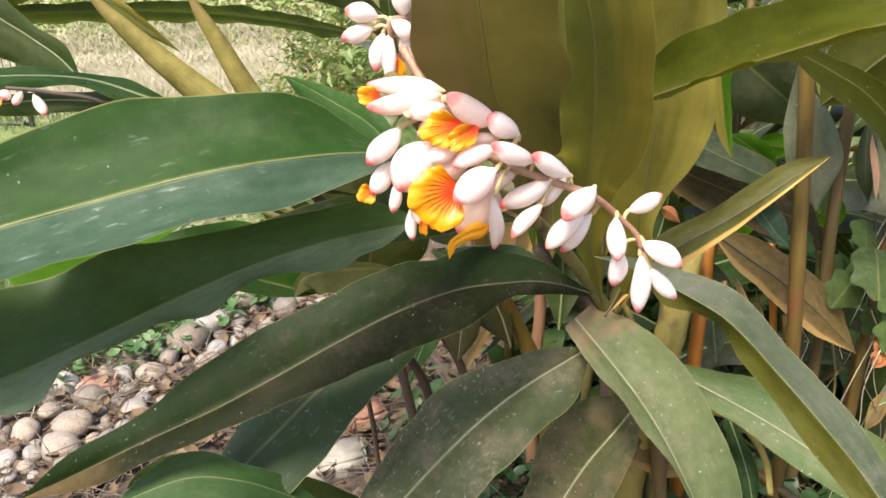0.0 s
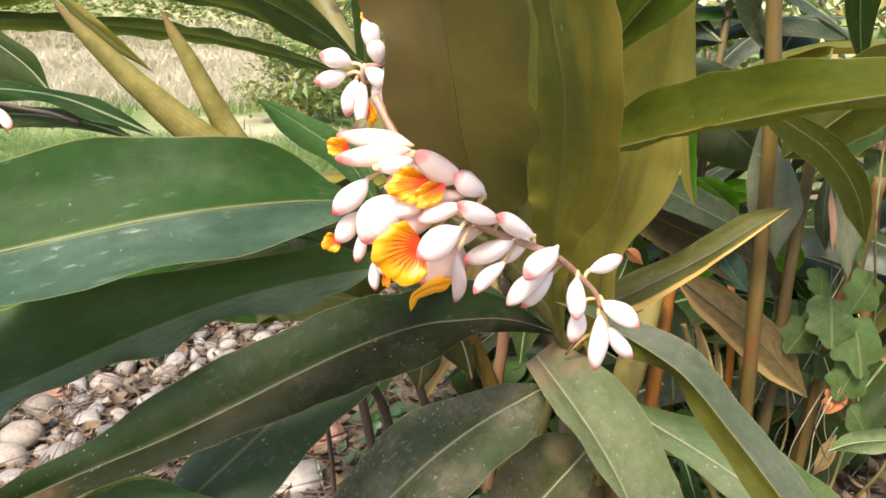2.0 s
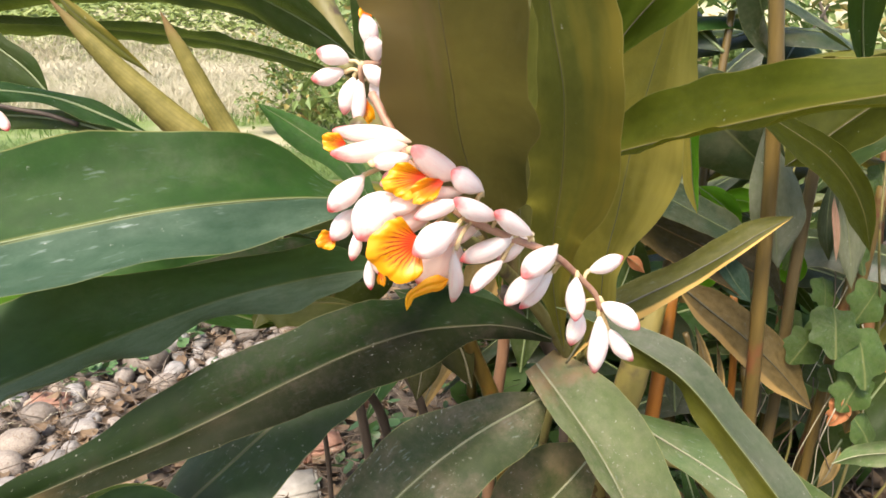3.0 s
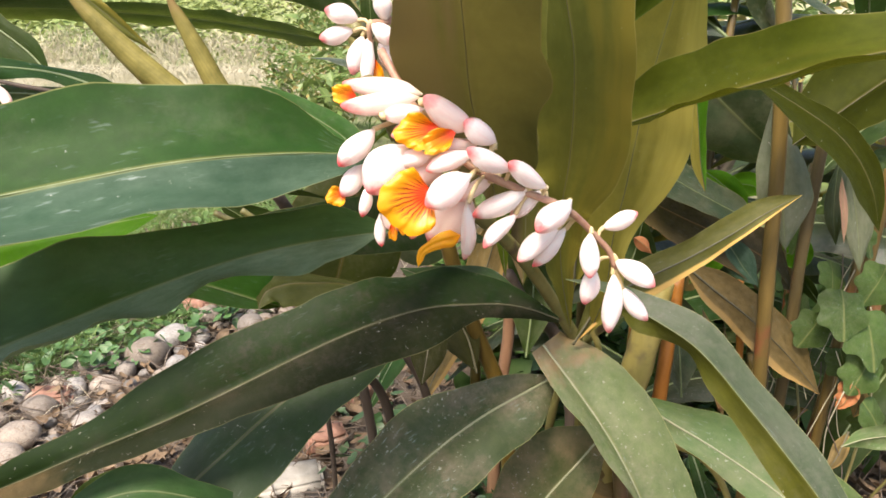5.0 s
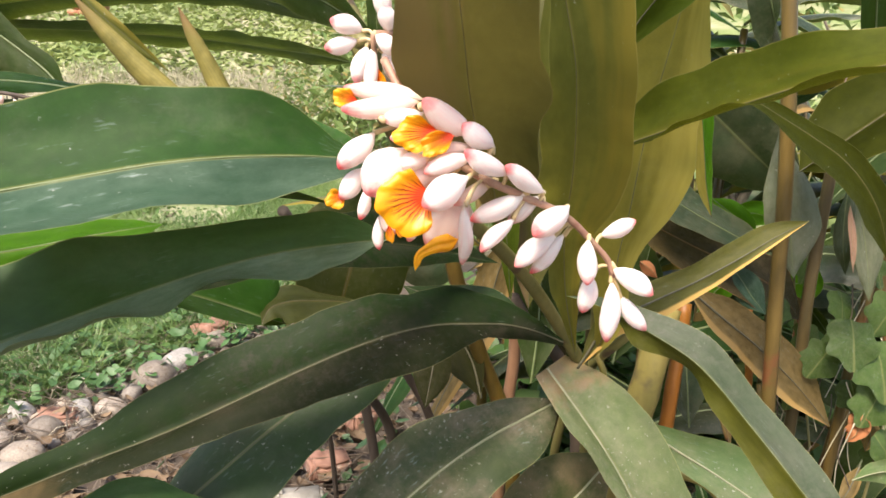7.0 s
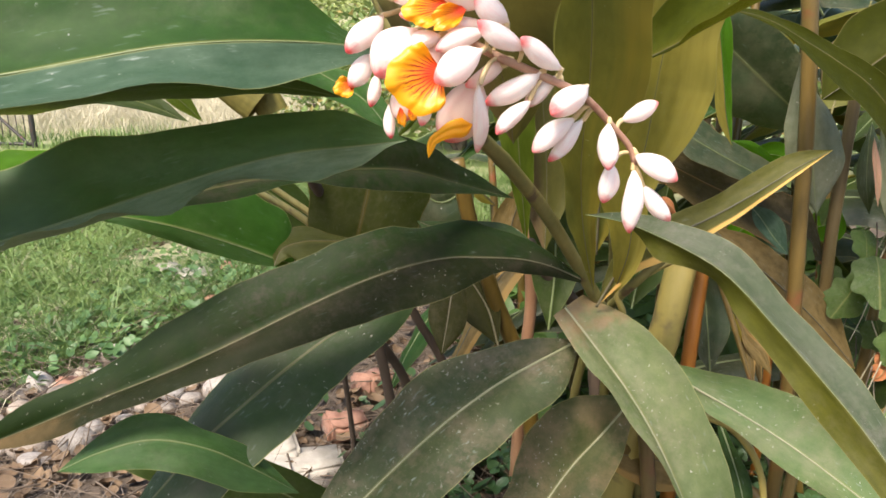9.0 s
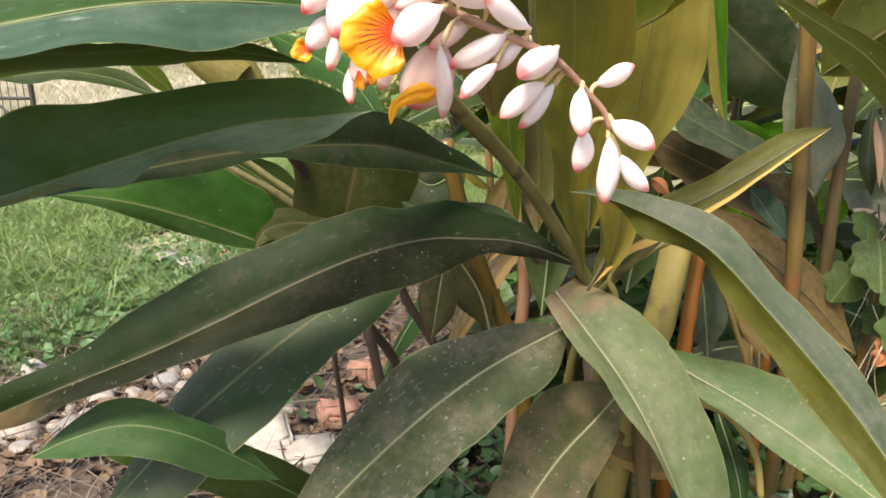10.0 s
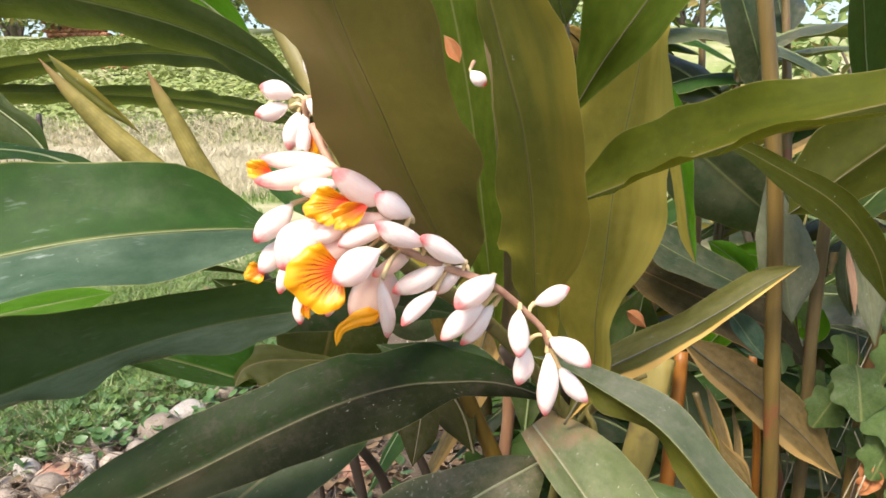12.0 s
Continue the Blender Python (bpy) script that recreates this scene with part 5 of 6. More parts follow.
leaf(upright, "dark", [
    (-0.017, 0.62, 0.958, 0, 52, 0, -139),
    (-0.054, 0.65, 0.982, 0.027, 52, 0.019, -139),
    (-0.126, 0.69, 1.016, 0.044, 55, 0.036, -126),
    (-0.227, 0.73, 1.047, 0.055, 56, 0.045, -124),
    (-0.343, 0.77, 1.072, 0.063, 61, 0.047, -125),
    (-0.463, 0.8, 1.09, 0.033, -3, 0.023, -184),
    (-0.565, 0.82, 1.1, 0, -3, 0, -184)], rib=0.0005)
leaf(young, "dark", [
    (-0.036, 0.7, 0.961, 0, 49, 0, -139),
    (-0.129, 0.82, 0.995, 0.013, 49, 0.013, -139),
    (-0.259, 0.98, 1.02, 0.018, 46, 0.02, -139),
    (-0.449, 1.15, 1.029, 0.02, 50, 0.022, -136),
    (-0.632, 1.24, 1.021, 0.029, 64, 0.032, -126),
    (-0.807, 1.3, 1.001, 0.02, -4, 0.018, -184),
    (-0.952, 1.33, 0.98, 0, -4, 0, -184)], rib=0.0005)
leaf(young, "fresh", [
    (-0.115, 0.85, 1.012, 0, -32, 0, 139),
    (-0.144, 0.84, 1.042, 0.016, -32, 0.017, 139),
    (-0.175, 0.83, 1.07, 0.025, 3, 0.024, 180),
    (-0.21, 0.82, 1.105, 0.025, 1, 0.023, 180),
    (-0.243, 0.81, 1.142, 0, 1, 0, 180)])
leaf(young, "dark", [
    (-0.528, 1.16, 0.876, 0, 2, 0, -177),
    (-0.56, 1.17, 0.912, 0.023, 2, 0.034, -177),
    (-0.602, 1.18, 0.944, 0.02, 0, 0.05, -178),
    (-0.666, 1.19, 0.989, 0.032, -1, 0.053, -180),
    (-0.729, 1.2, 1.038, 0, -1, 0, -180)])
leaf(young, "top", [
    (-0.267, 0.85, 0.858, 0, -46, 0, 128),
    (-0.323, 0.87, 0.878, 0.012, -46, 0.013, 128),
    (-0.398, 0.9, 0.899, 0.011, -49, 0.013, 138),
    (-0.473, 0.92, 0.906, 0.012, -46, 0.014, 141),
    (-0.565, 0.94, 0.905, 0.01, -3, 0.014, 177),
    (-0.641, 0.95, 0.897, 0, -3, 0, 177)])
leaf(young, "dark", [
    (-0.311, 0.9, 0.847, 0, -39, 0, 125),
    (-0.374, 0.91, 0.866, 0.015, -39, 0.012, 125),
    (-0.443, 0.93, 0.873, 0.013, -44, 0.016, 147),
    (-0.522, 0.95, 0.872, 0.01, -3, 0.018, 177),
    (-0.62, 0.97, 0.862, 0, -3, 0, 177)])
leaf(young, "fresh_deep", [
    (-0.013, 0.95, 0.733, 0, -4, 0, 147),
    (-0.08, 1.05, 0.803, 0.023, -4, 0.024, 147),
    (-0.134, 1.1, 0.83, 0.019, -25, 0.028, 156),
    (-0.182, 1.14, 0.852, 0.01, -3, 0.02, 177),
    (-0.218, 1.17, 0.867, 0, -3, 0, 177)], rib=0.0006)
leaf(low, "fresh_deep", [
    (-0.161, 0.95, 0.585, 0, -27, 0, 117),
    (-0.185, 0.928, 0.6, 0.053, -27, 0.012, 117),
    (-0.221, 0.907, 0.622, 0.068, -21, 0.019, 142),
    (-0.261, 0.885, 0.644, 0.072, -21, 0.02, 158),
    (-0.306, 0.863, 0.665, 0.052, -26, 0.017, 166),
    (-0.351, 0.842, 0.68, 0.03, -54, 0.01, 150),
    (-0.4, 0.82, 0.689, 0, -54, 0, 150)], other="top", rib=0.0006)
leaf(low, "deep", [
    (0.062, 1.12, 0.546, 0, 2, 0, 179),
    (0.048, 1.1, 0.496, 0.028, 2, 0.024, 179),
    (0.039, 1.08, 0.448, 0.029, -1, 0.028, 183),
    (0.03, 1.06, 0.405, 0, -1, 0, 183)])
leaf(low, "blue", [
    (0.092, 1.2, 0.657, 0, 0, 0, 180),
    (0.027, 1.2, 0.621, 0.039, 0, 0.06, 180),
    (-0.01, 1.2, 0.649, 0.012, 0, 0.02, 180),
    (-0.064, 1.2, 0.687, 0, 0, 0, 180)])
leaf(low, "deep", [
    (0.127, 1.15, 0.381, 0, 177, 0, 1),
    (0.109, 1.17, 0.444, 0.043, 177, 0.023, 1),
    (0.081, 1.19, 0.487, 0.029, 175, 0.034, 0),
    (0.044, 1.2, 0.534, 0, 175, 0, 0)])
leaf(low, "blue", [
    (0.512, 1.2, 0.302, 0, -176, 0, -1),
    (0.508, 1.22, 0.379, 0.034, -176, 0.04, -1),
    (0.505, 1.24, 0.435, 0.023, -182, 0.04, 1),
    (0.488, 1.25, 0.505, 0, -182, 0, 1)])
leaf(low, "brown", [
    (0.52, 1.1, 0.183, 0, -6, 0, 172),
    (0.448, 1.08, 0.186, 0.039, -6, 0.039, 172),
    (0.366, 1.06, 0.22, 0.035, -7, 0.046, 174),
    (0.291, 1.05, 0.237, 0.018, -4, 0.019, 177)])
leaf(low, "dusty", [
    (0.411, 1.15, 0.199, 0, 3, 0, 173),
    (0.31, 1.12, 0.141, 0.048, 3, 0.048, 173),
    (0.25, 1.1, 0.078, 0.037, 5, 0.06, 178),
    (0.21, 1.08, 0.026, 0, 5, 0, 178)])
leaf(low, "dark", [
    (0.349, 1.15, 0.447, 0, -177, 0, 3),
    (0.368, 1.17, 0.518, 0.043, -177, 0.047, 3),
    (0.4, 1.2, 0.578, 0.052, -176, 0.043, -2),
    (0.42, 1.22, 0.649, 0, -176, 0, -2)])
leaf(low, "top", [
    (0.489, 1.1, 0.277, 0, -25, 0, 144),
    (0.497, 1.05, 0.234, 0.015, -25, 0.011, 144),
    (0.499, 1, 0.195, 0.018, -25, 0.017, 167),
    (0.495, 0.96, 0.154, 0, -25, 0, 167)])
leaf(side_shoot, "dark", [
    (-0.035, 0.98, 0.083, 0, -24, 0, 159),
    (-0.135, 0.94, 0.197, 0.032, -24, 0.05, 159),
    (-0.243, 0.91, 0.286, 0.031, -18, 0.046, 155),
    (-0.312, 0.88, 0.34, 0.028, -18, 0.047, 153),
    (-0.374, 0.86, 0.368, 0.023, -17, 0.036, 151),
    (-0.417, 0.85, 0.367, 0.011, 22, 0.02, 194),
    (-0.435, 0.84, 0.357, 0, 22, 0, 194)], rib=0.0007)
cane(flowering, "stem", [(0.379, 1.1, -0.03), (0.32, 1.05, 0.404), (0.3, 1.03, 0.44), (0.215, 0.95, 0.585), (0.145, 0.84, 0.693), (0.101, 0.77, 0.749), (0.068, 0.71, 0.786), (0.036, 0.65, 0.828), (0.012, 0.6, 0.863), (-0.005, 0.57, 0.894), (-0.017, 0.555, 0.917)], 0.0100, 0.0062, name="stem")
cane(upright, "stem", [(0.300, 1.16, -0.03), (0.290, 1.05, 0.480), (0.272, 0.98, 0.580), (0.257, 0.93, 0.654)], 0.008, 0.006, name="stem")
cane(back, "stem", [(0.230, 1.16, -0.03), (0.282, 1.04, 0.485), (0.312, 0.96, 0.566), (0.353, 0.955, 0.606)], 0.007, 0.006, name="stem")
cane(back, "cane", [(0.559, 1.04, -0.03), (0.569, 1.035, 0.341), (0.556, 1.035, 0.614), (0.549, 1.035, 0.763), (0.537, 1.035, 0.896), (0.523, 1.035, 1.009), (0.512, 1.035, 1.082), (0.501, 1.035, 1.145), (0.489, 1.035, 1.214)], 0.0112, 0.0105, name="cane")
cane(back, "cane", [(0.656, 1.17, -0.03), (0.676, 1.16, 0.375), (0.676, 1.16, 0.455), (0.674, 1.16, 0.572), (0.677, 1.16, 0.666), (0.681, 1.16, 0.757), (0.686, 1.16, 0.837)], 0.0105, 0.0092, name="cane")
cane(back, "cane", [(0.789, 1.25, 0.042), (0.808, 1.25, 0.226), (0.829, 1.25, 0.374), (0.852, 1.25, 0.558), (0.864, 1.25, 0.719)], 0.013, 0.011, name="cane")
cane(back, "pale_stem", [(0.309, 1.1, -0.03), (0.357, 1.08, 0.319), (0.385, 1.09, 0.411), (0.407, 1.1, 0.519), (0.418, 1.11, 0.562)], 0.026, 0.024, name="cane")
cane(back, "redcane", [(0.424, 1.14, -0.03), (0.44, 1.12, 0.339), (0.449, 1.13, 0.434), (0.458, 1.14, 0.497), (0.463, 1.15, 0.556)], 0.013, 0.011, name="cane")
cane(low, "cane", [(0.216, 1.22, -0.03), (0.164, 1.2, 0.349), (0.128, 1.18, 0.44), (0.099, 1.15, 0.528), (0.076, 1.12, 0.609), (0.055, 1.1, 0.707)], 0.015, 0.012, name="cane")
cane(low, "redcane", [(0.171, 1.27, -0.03), (0.184, 1.25, 0.317), (0.192, 1.24, 0.418), (0.189, 1.23, 0.514), (0.191, 1.22, 0.643)], 0.012, 0.010, name="cane")
cane(low, "darkcane", [(-0.006, 1.32, -0.03), (-0.046, 1.3, 0.264), (-0.091, 1.25, 0.365), (-0.129, 1.2, 0.477)], 0.010, 0.008, name="cane")
cane(low, "darkcane", [(0.074, 1.32, -0.03), (0.029, 1.3, 0.298), (-0.02, 1.28, 0.396), (-0.046, 1.25, 0.491)], 0.009, 0.008, name="cane")
cane(low, "darkcane", [(-0.137, 1.27, -0.03), (-0.141, 1.25, 0.185), (-0.146, 1.22, 0.301), (-0.148, 1.2, 0.395)], 0.005, 0.005, name="cane")
cane(low, "darkcane", [(0.322, 1.22, -0.03), (0.254, 1.2, 0.452), (0.212, 1.18, 0.498), (0.175, 1.15, 0.564)], 0.012, 0.010, name="cane")
cane(back, "cane", [(0.706, 1.2, 0.002), (0.674, 1.22, 0.224), (0.663, 1.25, 0.366)], 0.013, 0.012, name="cane")
cane(back, "cane", [(0.647, 1.02, -0.03), (0.633, 1, 0.092), (0.54, 1.05, 0.162), (0.471, 1.1, 0.216)], 0.009, 0.008, name="cane")
sheath(young, [(-0.1996, 0.94, 0.8017), (-0.2366, 0.94, 0.8328), (-0.253, 0.94, 0.8488), (-0.2915, 0.94, 0.8852), (-0.3349, 0.94, 0.9287), (-0.3735, 0.94, 0.9702), (-0.4104, 0.94, 1.0143)], 0.0538, 0.001)
sheath(young, [(-0.1863, 0.96, 0.7898), (-0.2021, 0.96, 0.8247), (-0.2109, 0.96, 0.8426), (-0.2331, 0.96, 0.8878), (-0.2549, 0.96, 0.9357), (-0.2723, 0.96, 0.97), (-0.2857, 0.96, 0.9995)], 0.0419, 0.001)
cane(young, "stem", [(0.007, 0.8, 0.84), (-0.041, 0.82, 0.948), (-0.077, 0.84, 1.018), (-0.113, 0.86, 1.088)], 0.014, 0.012, name="stem")
cane(upright, "stem", [(-0.02, 0.66, 0.929), (-0.023, 0.64, 0.949), (-0.03, 0.62, 0.954)], 0.008, 0.007, name="stem")
RACHIS = [(-0.005, 0.555, 0.938), (0.009, 0.535, 0.915), (0.031, 0.5, 0.887), (0.062, 0.465, 0.865), (0.092, 0.462, 0.852), (0.12, 0.47, 0.839), (0.144, 0.48, 0.817), (0.157, 0.482, 0.802), (0.16, 0.482, 0.792)]
BUDS = [
    (0.149, 0.485, 0.821, 0.173, 0.48, 0.833, 0.0122),
    (0.159, 0.482, 0.8, 0.186, 0.47, 0.783, 0.0161),
    (0.159, 0.482, 0.791, 0.158, 0.475, 0.746, 0.0147),
    (0.166, 0.485, 0.778, 0.186, 0.48, 0.753, 0.0126),
    (0.14, 0.475, 0.822, 0.138, 0.465, 0.791, 0.0144),
    (0.145, 0.485, 0.795, 0.14, 0.48, 0.766, 0.0141),
    (0.124, 0.47, 0.846, 0.098, 0.45, 0.828, 0.0176),
    (0.118, 0.475, 0.825, 0.088, 0.465, 0.804, 0.0151),
    (0.125, 0.48, 0.824, 0.101, 0.48, 0.795, 0.011),
    (0.094, 0.46, 0.855, 0.058, 0.47, 0.833, 0.015),
    (0.087, 0.465, 0.838, 0.064, 0.455, 0.816, 0.0113),
    (0.105, 0.47, 0.852, 0.083, 0.475, 0.832, 0.0116),
    (0.081, 0.455, 0.866, 0.051, 0.44, 0.884, 0.0137)]
BUDS_B = [
    (0.106, 0.46, 0.855, 0.077, 0.445, 0.874, 0.0132),
    (0.058, 0.455, 0.88, 0.026, 0.455, 0.868, 0.0126),
    (0.055, 0.44, 0.868, 0.025, 0.435, 0.85, 0.0208),
    (0.072, 0.464, 0.883, 0.05, 0.454, 0.899, 0.0155),
    (-0.007, 0.488, 0.891, -0.031, 0.478, 0.866, 0.017),
    (0.015, 0.475, 0.882, -0.012, 0.458, 0.853, 0.0293),
    (-0.014, 0.488, 0.866, -0.031, 0.483, 0.845, 0.0149),
    (-0.0123, 0.48, 0.8537, -0.0161, 0.476, 0.832, 0.0088),
    (-0.0053, 0.478, 0.8339, -0.0035, 0.474, 0.8118, 0.0081),
    (0.0234, 0.462, 0.8407, 0.0161, 0.458, 0.8217, 0.0099),
    (0.053, 0.45, 0.85, 0.053, 0.475, 0.802, 0.0106),
    (0.026, 0.48, 0.904, -0.002, 0.476, 0.899, 0.0132),
    (0.03, 0.46, 0.877, 0.008, 0.465, 0.87, 0.0128)]
TUBES = [
    (0.028, 0.48, 0.894, 0.005, 0.48, 0.889, 0.011),
    (0.056, 0.48, 0.848, 0.032, 0.49, 0.808, 0.0342),
    (0.044, 0.485, 0.836, 0.035, 0.492, 0.81, 0.0225),
    (0.04, 0.472, 0.87, 0.013, 0.466, 0.86, 0.0201),
    (0.032, 0.478, 0.865, 0.019, 0.475, 0.855, 0.0146)]
BUDS2 = [
    (-0.022, 0.585, 0.959, -0.048, 0.58, 0.968, 0.0161),
    (-0.026, 0.585, 0.952, -0.053, 0.58, 0.946, 0.0143),
    (-0.014, 0.58, 0.957, 0.005, 0.575, 0.943, 0.0142),
    (-0.02, 0.585, 0.95, -0.029, 0.58, 0.919, 0.0143),
    (-0.014, 0.585, 0.95, -0.019, 0.575, 0.912, 0.0124),
    (-0.008, 0.59, 0.945, 0.007, 0.585, 0.921, 0.018),
    (-0.003, 0.59, 0.967, -0.013, 0.59, 0.995, 0.0154),
    (-0.002, 0.59, 0.958, -0.007, 0.585, 0.98, 0.0153)]
LIPS = [
    (0.0306, 0.446, 0.8553, -0.0021, 0.434, 0.8508, 68, -10),
    (0.0359, 0.46, 0.8935, 0.0089, 0.452, 0.8852, 40, 12),
    (0.046, 0.458, 0.8931, 0.0275, 0.446, 0.8799, 30, 8),
    (-0.018, 0.484, 0.9105, -0.0336, 0.478, 0.9149, 40, 0),
    (-0.0275, 0.488, 0.8471, -0.04, 0.482, 0.8421, 50, 0),
    (0.0038, 0.455, 0.8343, 0.0054, 0.452, 0.8222, 24, 0),
    (0.0088, 0.458, 0.833, 0.0126, 0.455, 0.8254, 30, 0)]
LIPS2 = [
    (-0.014, 0.582, 0.935, -0.009, 0.578, 0.912, 26, 0),
    (-0.008, 0.592, 0.989, -0.013, 0.59, 1.002, 40, 0)]
leaf(upright, "mid_olive", [
    (0.167, 1.12, 0.564, 0, -179, 0, 1),
    (0.148, 1.09, 0.726, 0.025, -179, 0.025, 1),
    (0.135, 1.07, 0.854, 0.044, -179, 0.027, 3),
    (0.12, 1.06, 0.973, 0.046, -179, 0.032, 2),
    (0.102, 1.05, 1.07, 0.047, -178, 0.033, 1),
    (0.081, 1.04, 1.161, 0.041, -177, 0.036, 2),
    (0.06, 1.03, 1.241, 0, -177, 0, 2)], wave=0.012, rib=0.0003, scallop=0.14)
leaf(upright, "olive", [
    (0.263, 1.05, 0.57, 0, -178, 0, 2),
    (0.256, 1.02, 0.682, 0.032, -178, 0.047, 2),
    (0.24, 1, 0.783, 0.041, -178, 0.049, 2),
    (0.217, 0.98, 0.898, 0.043, -178, 0.036, 2),
    (0.199, 0.96, 1.004, 0.028, -179, 0.031, 1),
    (0.187, 0.95, 1.109, 0, -179, 0, 1)])
leaf(upright, "shade_olive", [
    (-0.052, 1.08, 0.771, 0, 13, 0, -155),
    (-0.07, 1.08, 0.698, 0.086, 13, 0.096, -155),
    (-0.087, 1.08, 0.631, 0.083, 14, 0.096, -155),
    (-0.105, 1.08, 0.562, 0.062, 19, 0.079, -149),
    (-0.117, 1.08, 0.499, 0, 19, 0, -149)], rib=0.0003)
leaf(upright, "dark", [
    (0.211, 1.15, 0.41, 0, -178, 0, 2),
    (0.221, 1.17, 0.491, 0.037, -178, 0.037, 2),
    (0.227, 1.2, 0.57, 0.047, -179, 0.052, 1),
    (0.232, 1.22, 0.661, 0.047, -179, 0.037, 1),
    (0.239, 1.25, 0.751, 0, -179, 0, 1)])
leaf(upright, "brown", [
    (0.121, 1.22, 0.477, 0, 180, 0, 0),
    (0.14, 1.22, 0.527, 0.034, 180, 0.029, 0),
    (0.158, 1.22, 0.596, 0.03, 180, 0.03, 0),
    (0.186, 1.22, 0.671, 0, 180, 0, 0)])
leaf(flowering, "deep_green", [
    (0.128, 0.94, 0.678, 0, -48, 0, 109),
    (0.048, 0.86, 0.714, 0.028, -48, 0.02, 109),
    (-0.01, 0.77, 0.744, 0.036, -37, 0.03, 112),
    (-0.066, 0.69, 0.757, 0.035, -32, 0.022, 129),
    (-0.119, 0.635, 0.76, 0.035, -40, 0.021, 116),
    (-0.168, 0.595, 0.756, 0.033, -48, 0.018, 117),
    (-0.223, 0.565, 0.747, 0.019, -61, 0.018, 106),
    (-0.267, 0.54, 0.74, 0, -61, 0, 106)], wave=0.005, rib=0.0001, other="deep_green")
IVY = [
    (0.708, 1.07, 0.523, 0.082),
    (0.752, 1.06, 0.488, 0.097),
    (0.679, 1.1, 0.48, 0.067),
    (0.744, 1.05, 0.423, 0.072),
    (0.776, 1.1, 0.559, 0.076),
    (0.754, 1.12, 0.409, 0.06),
    (0.695, 1.18, 0.488, 0.063),
    (0.769, 1.04, 0.348, 0.072),
    (0.735, 1.16, 0.553, 0.062),
    (0.798, 1.2, 0.617, 0.074),
    (0.668, 1.15, 0.394, 0.053),
    (0.846, 1.25, 0.696, 0.077)]
leaf(upright, "bronze", [
    (0.196, 1.12, 0.553, 0, 180, 0, 0),
    (0.199, 1.14, 0.672, 0.05, 180, 0.046, 0),
    (0.192, 1.16, 0.788, 0.054, 179, 0.055, -1),
    (0.184, 1.18, 0.902, 0.054, 179, 0.057, -1),
    (0.173, 1.2, 1.014, 0.051, 179, 0.056, -1),
    (0.161, 1.22, 1.141, 0.044, 179, 0.044, -1),
    (0.151, 1.24, 1.241, 0, 179, 0, -1)], wave=0.008, rib=0.0004)
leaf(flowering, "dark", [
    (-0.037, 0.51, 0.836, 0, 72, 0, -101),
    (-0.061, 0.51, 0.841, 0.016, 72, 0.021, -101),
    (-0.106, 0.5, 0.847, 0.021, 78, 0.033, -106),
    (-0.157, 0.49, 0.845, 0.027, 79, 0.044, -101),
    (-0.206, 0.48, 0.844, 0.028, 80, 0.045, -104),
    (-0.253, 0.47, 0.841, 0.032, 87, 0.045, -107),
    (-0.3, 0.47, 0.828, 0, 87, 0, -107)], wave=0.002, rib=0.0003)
leaf(low, "shade_olive", [
    (-0.185, 0.9, 0.6, 0, -113, 0, 38),
    (-0.177, 0.912, 0.619, 0.027, -113, 0.029, 38),
    (-0.153, 0.924, 0.626, 0.031, -113, 0.033, 42),
    (-0.12, 0.936, 0.624, 0.03, -96, 0.033, 48),
    (-0.084, 0.948, 0.619, 0.028, -89, 0.03, 55),
    (-0.04, 0.96, 0.607, 0, -89, 0, 55)], rib=0.0003)
cane(low, "stem", [(-0.2915, 1.12, 0.6768), (-0.2423, 1.12, 0.6499), (-0.201, 1.12, 0.6245), (-0.1679, 1.12, 0.599)], 0.005, 0.006, name="stem")
cane(low, "stem", [(-0.2564, 1.15, 0.6732), (-0.2148, 1.15, 0.6412), (-0.1811, 1.15, 0.6162), (-0.1472, 1.15, 0.5853)], 0.005, 0.006, name="stem")
leaf(young, "dark", [
    (-0.447, 0.82, 0.814, 0, -113, 0, 71),
    (-0.397, 0.82, 0.819, 0.022, -113, 0.021, 71),
    (-0.348, 0.82, 0.822, 0.021, -110, 0.021, 71),
    (-0.301, 0.82, 0.814, 0.022, -116, 0.022, 68),
    (-0.25, 0.82, 0.792, 0, -116, 0, 68)], rib=0.0002)
leaf(young, "mid_olive", [
    (-0.311, 0.86, 0.843, 0, -180, 0, 0),
    (-0.29, 0.86, 0.829, 0.009, -180, 0.009, 0),
    (-0.27, 0.86, 0.812, 0.011, -180, 0.01, 0),
    (-0.247, 0.86, 0.788, 0, -180, 0, 0)], rib=0.0003)
leaf(back, "rust", [
    (0.341, 1.02, 0.662, 0, 180, 0, 0),
    (0.351, 1.02, 0.655, 0.008, 180, 0.009, 0),
    (0.361, 1.02, 0.647, 0.008, 180, 0.009, 0),
    (0.37, 1.02, 0.636, 0, 180, 0, 0)], rib=0.0002, wave=0.012, scallop=0.35)
leaf(back, "rust", [
    (0.732, 1.05, 0.414, 0, 180, 0, 0),
    (0.726, 1.045, 0.398, 0.011, 205, 0.013, -35),
    (0.731, 1.055, 0.382, 0.016, 150, 0.010, 30),
    (0.718, 1.045, 0.370, 0.007, 215, 0.012, -40),
    (0.709, 1.05, 0.358, 0, 180, 0, 0)], rib=0.0004, wave=0.02, scallop=0.4)
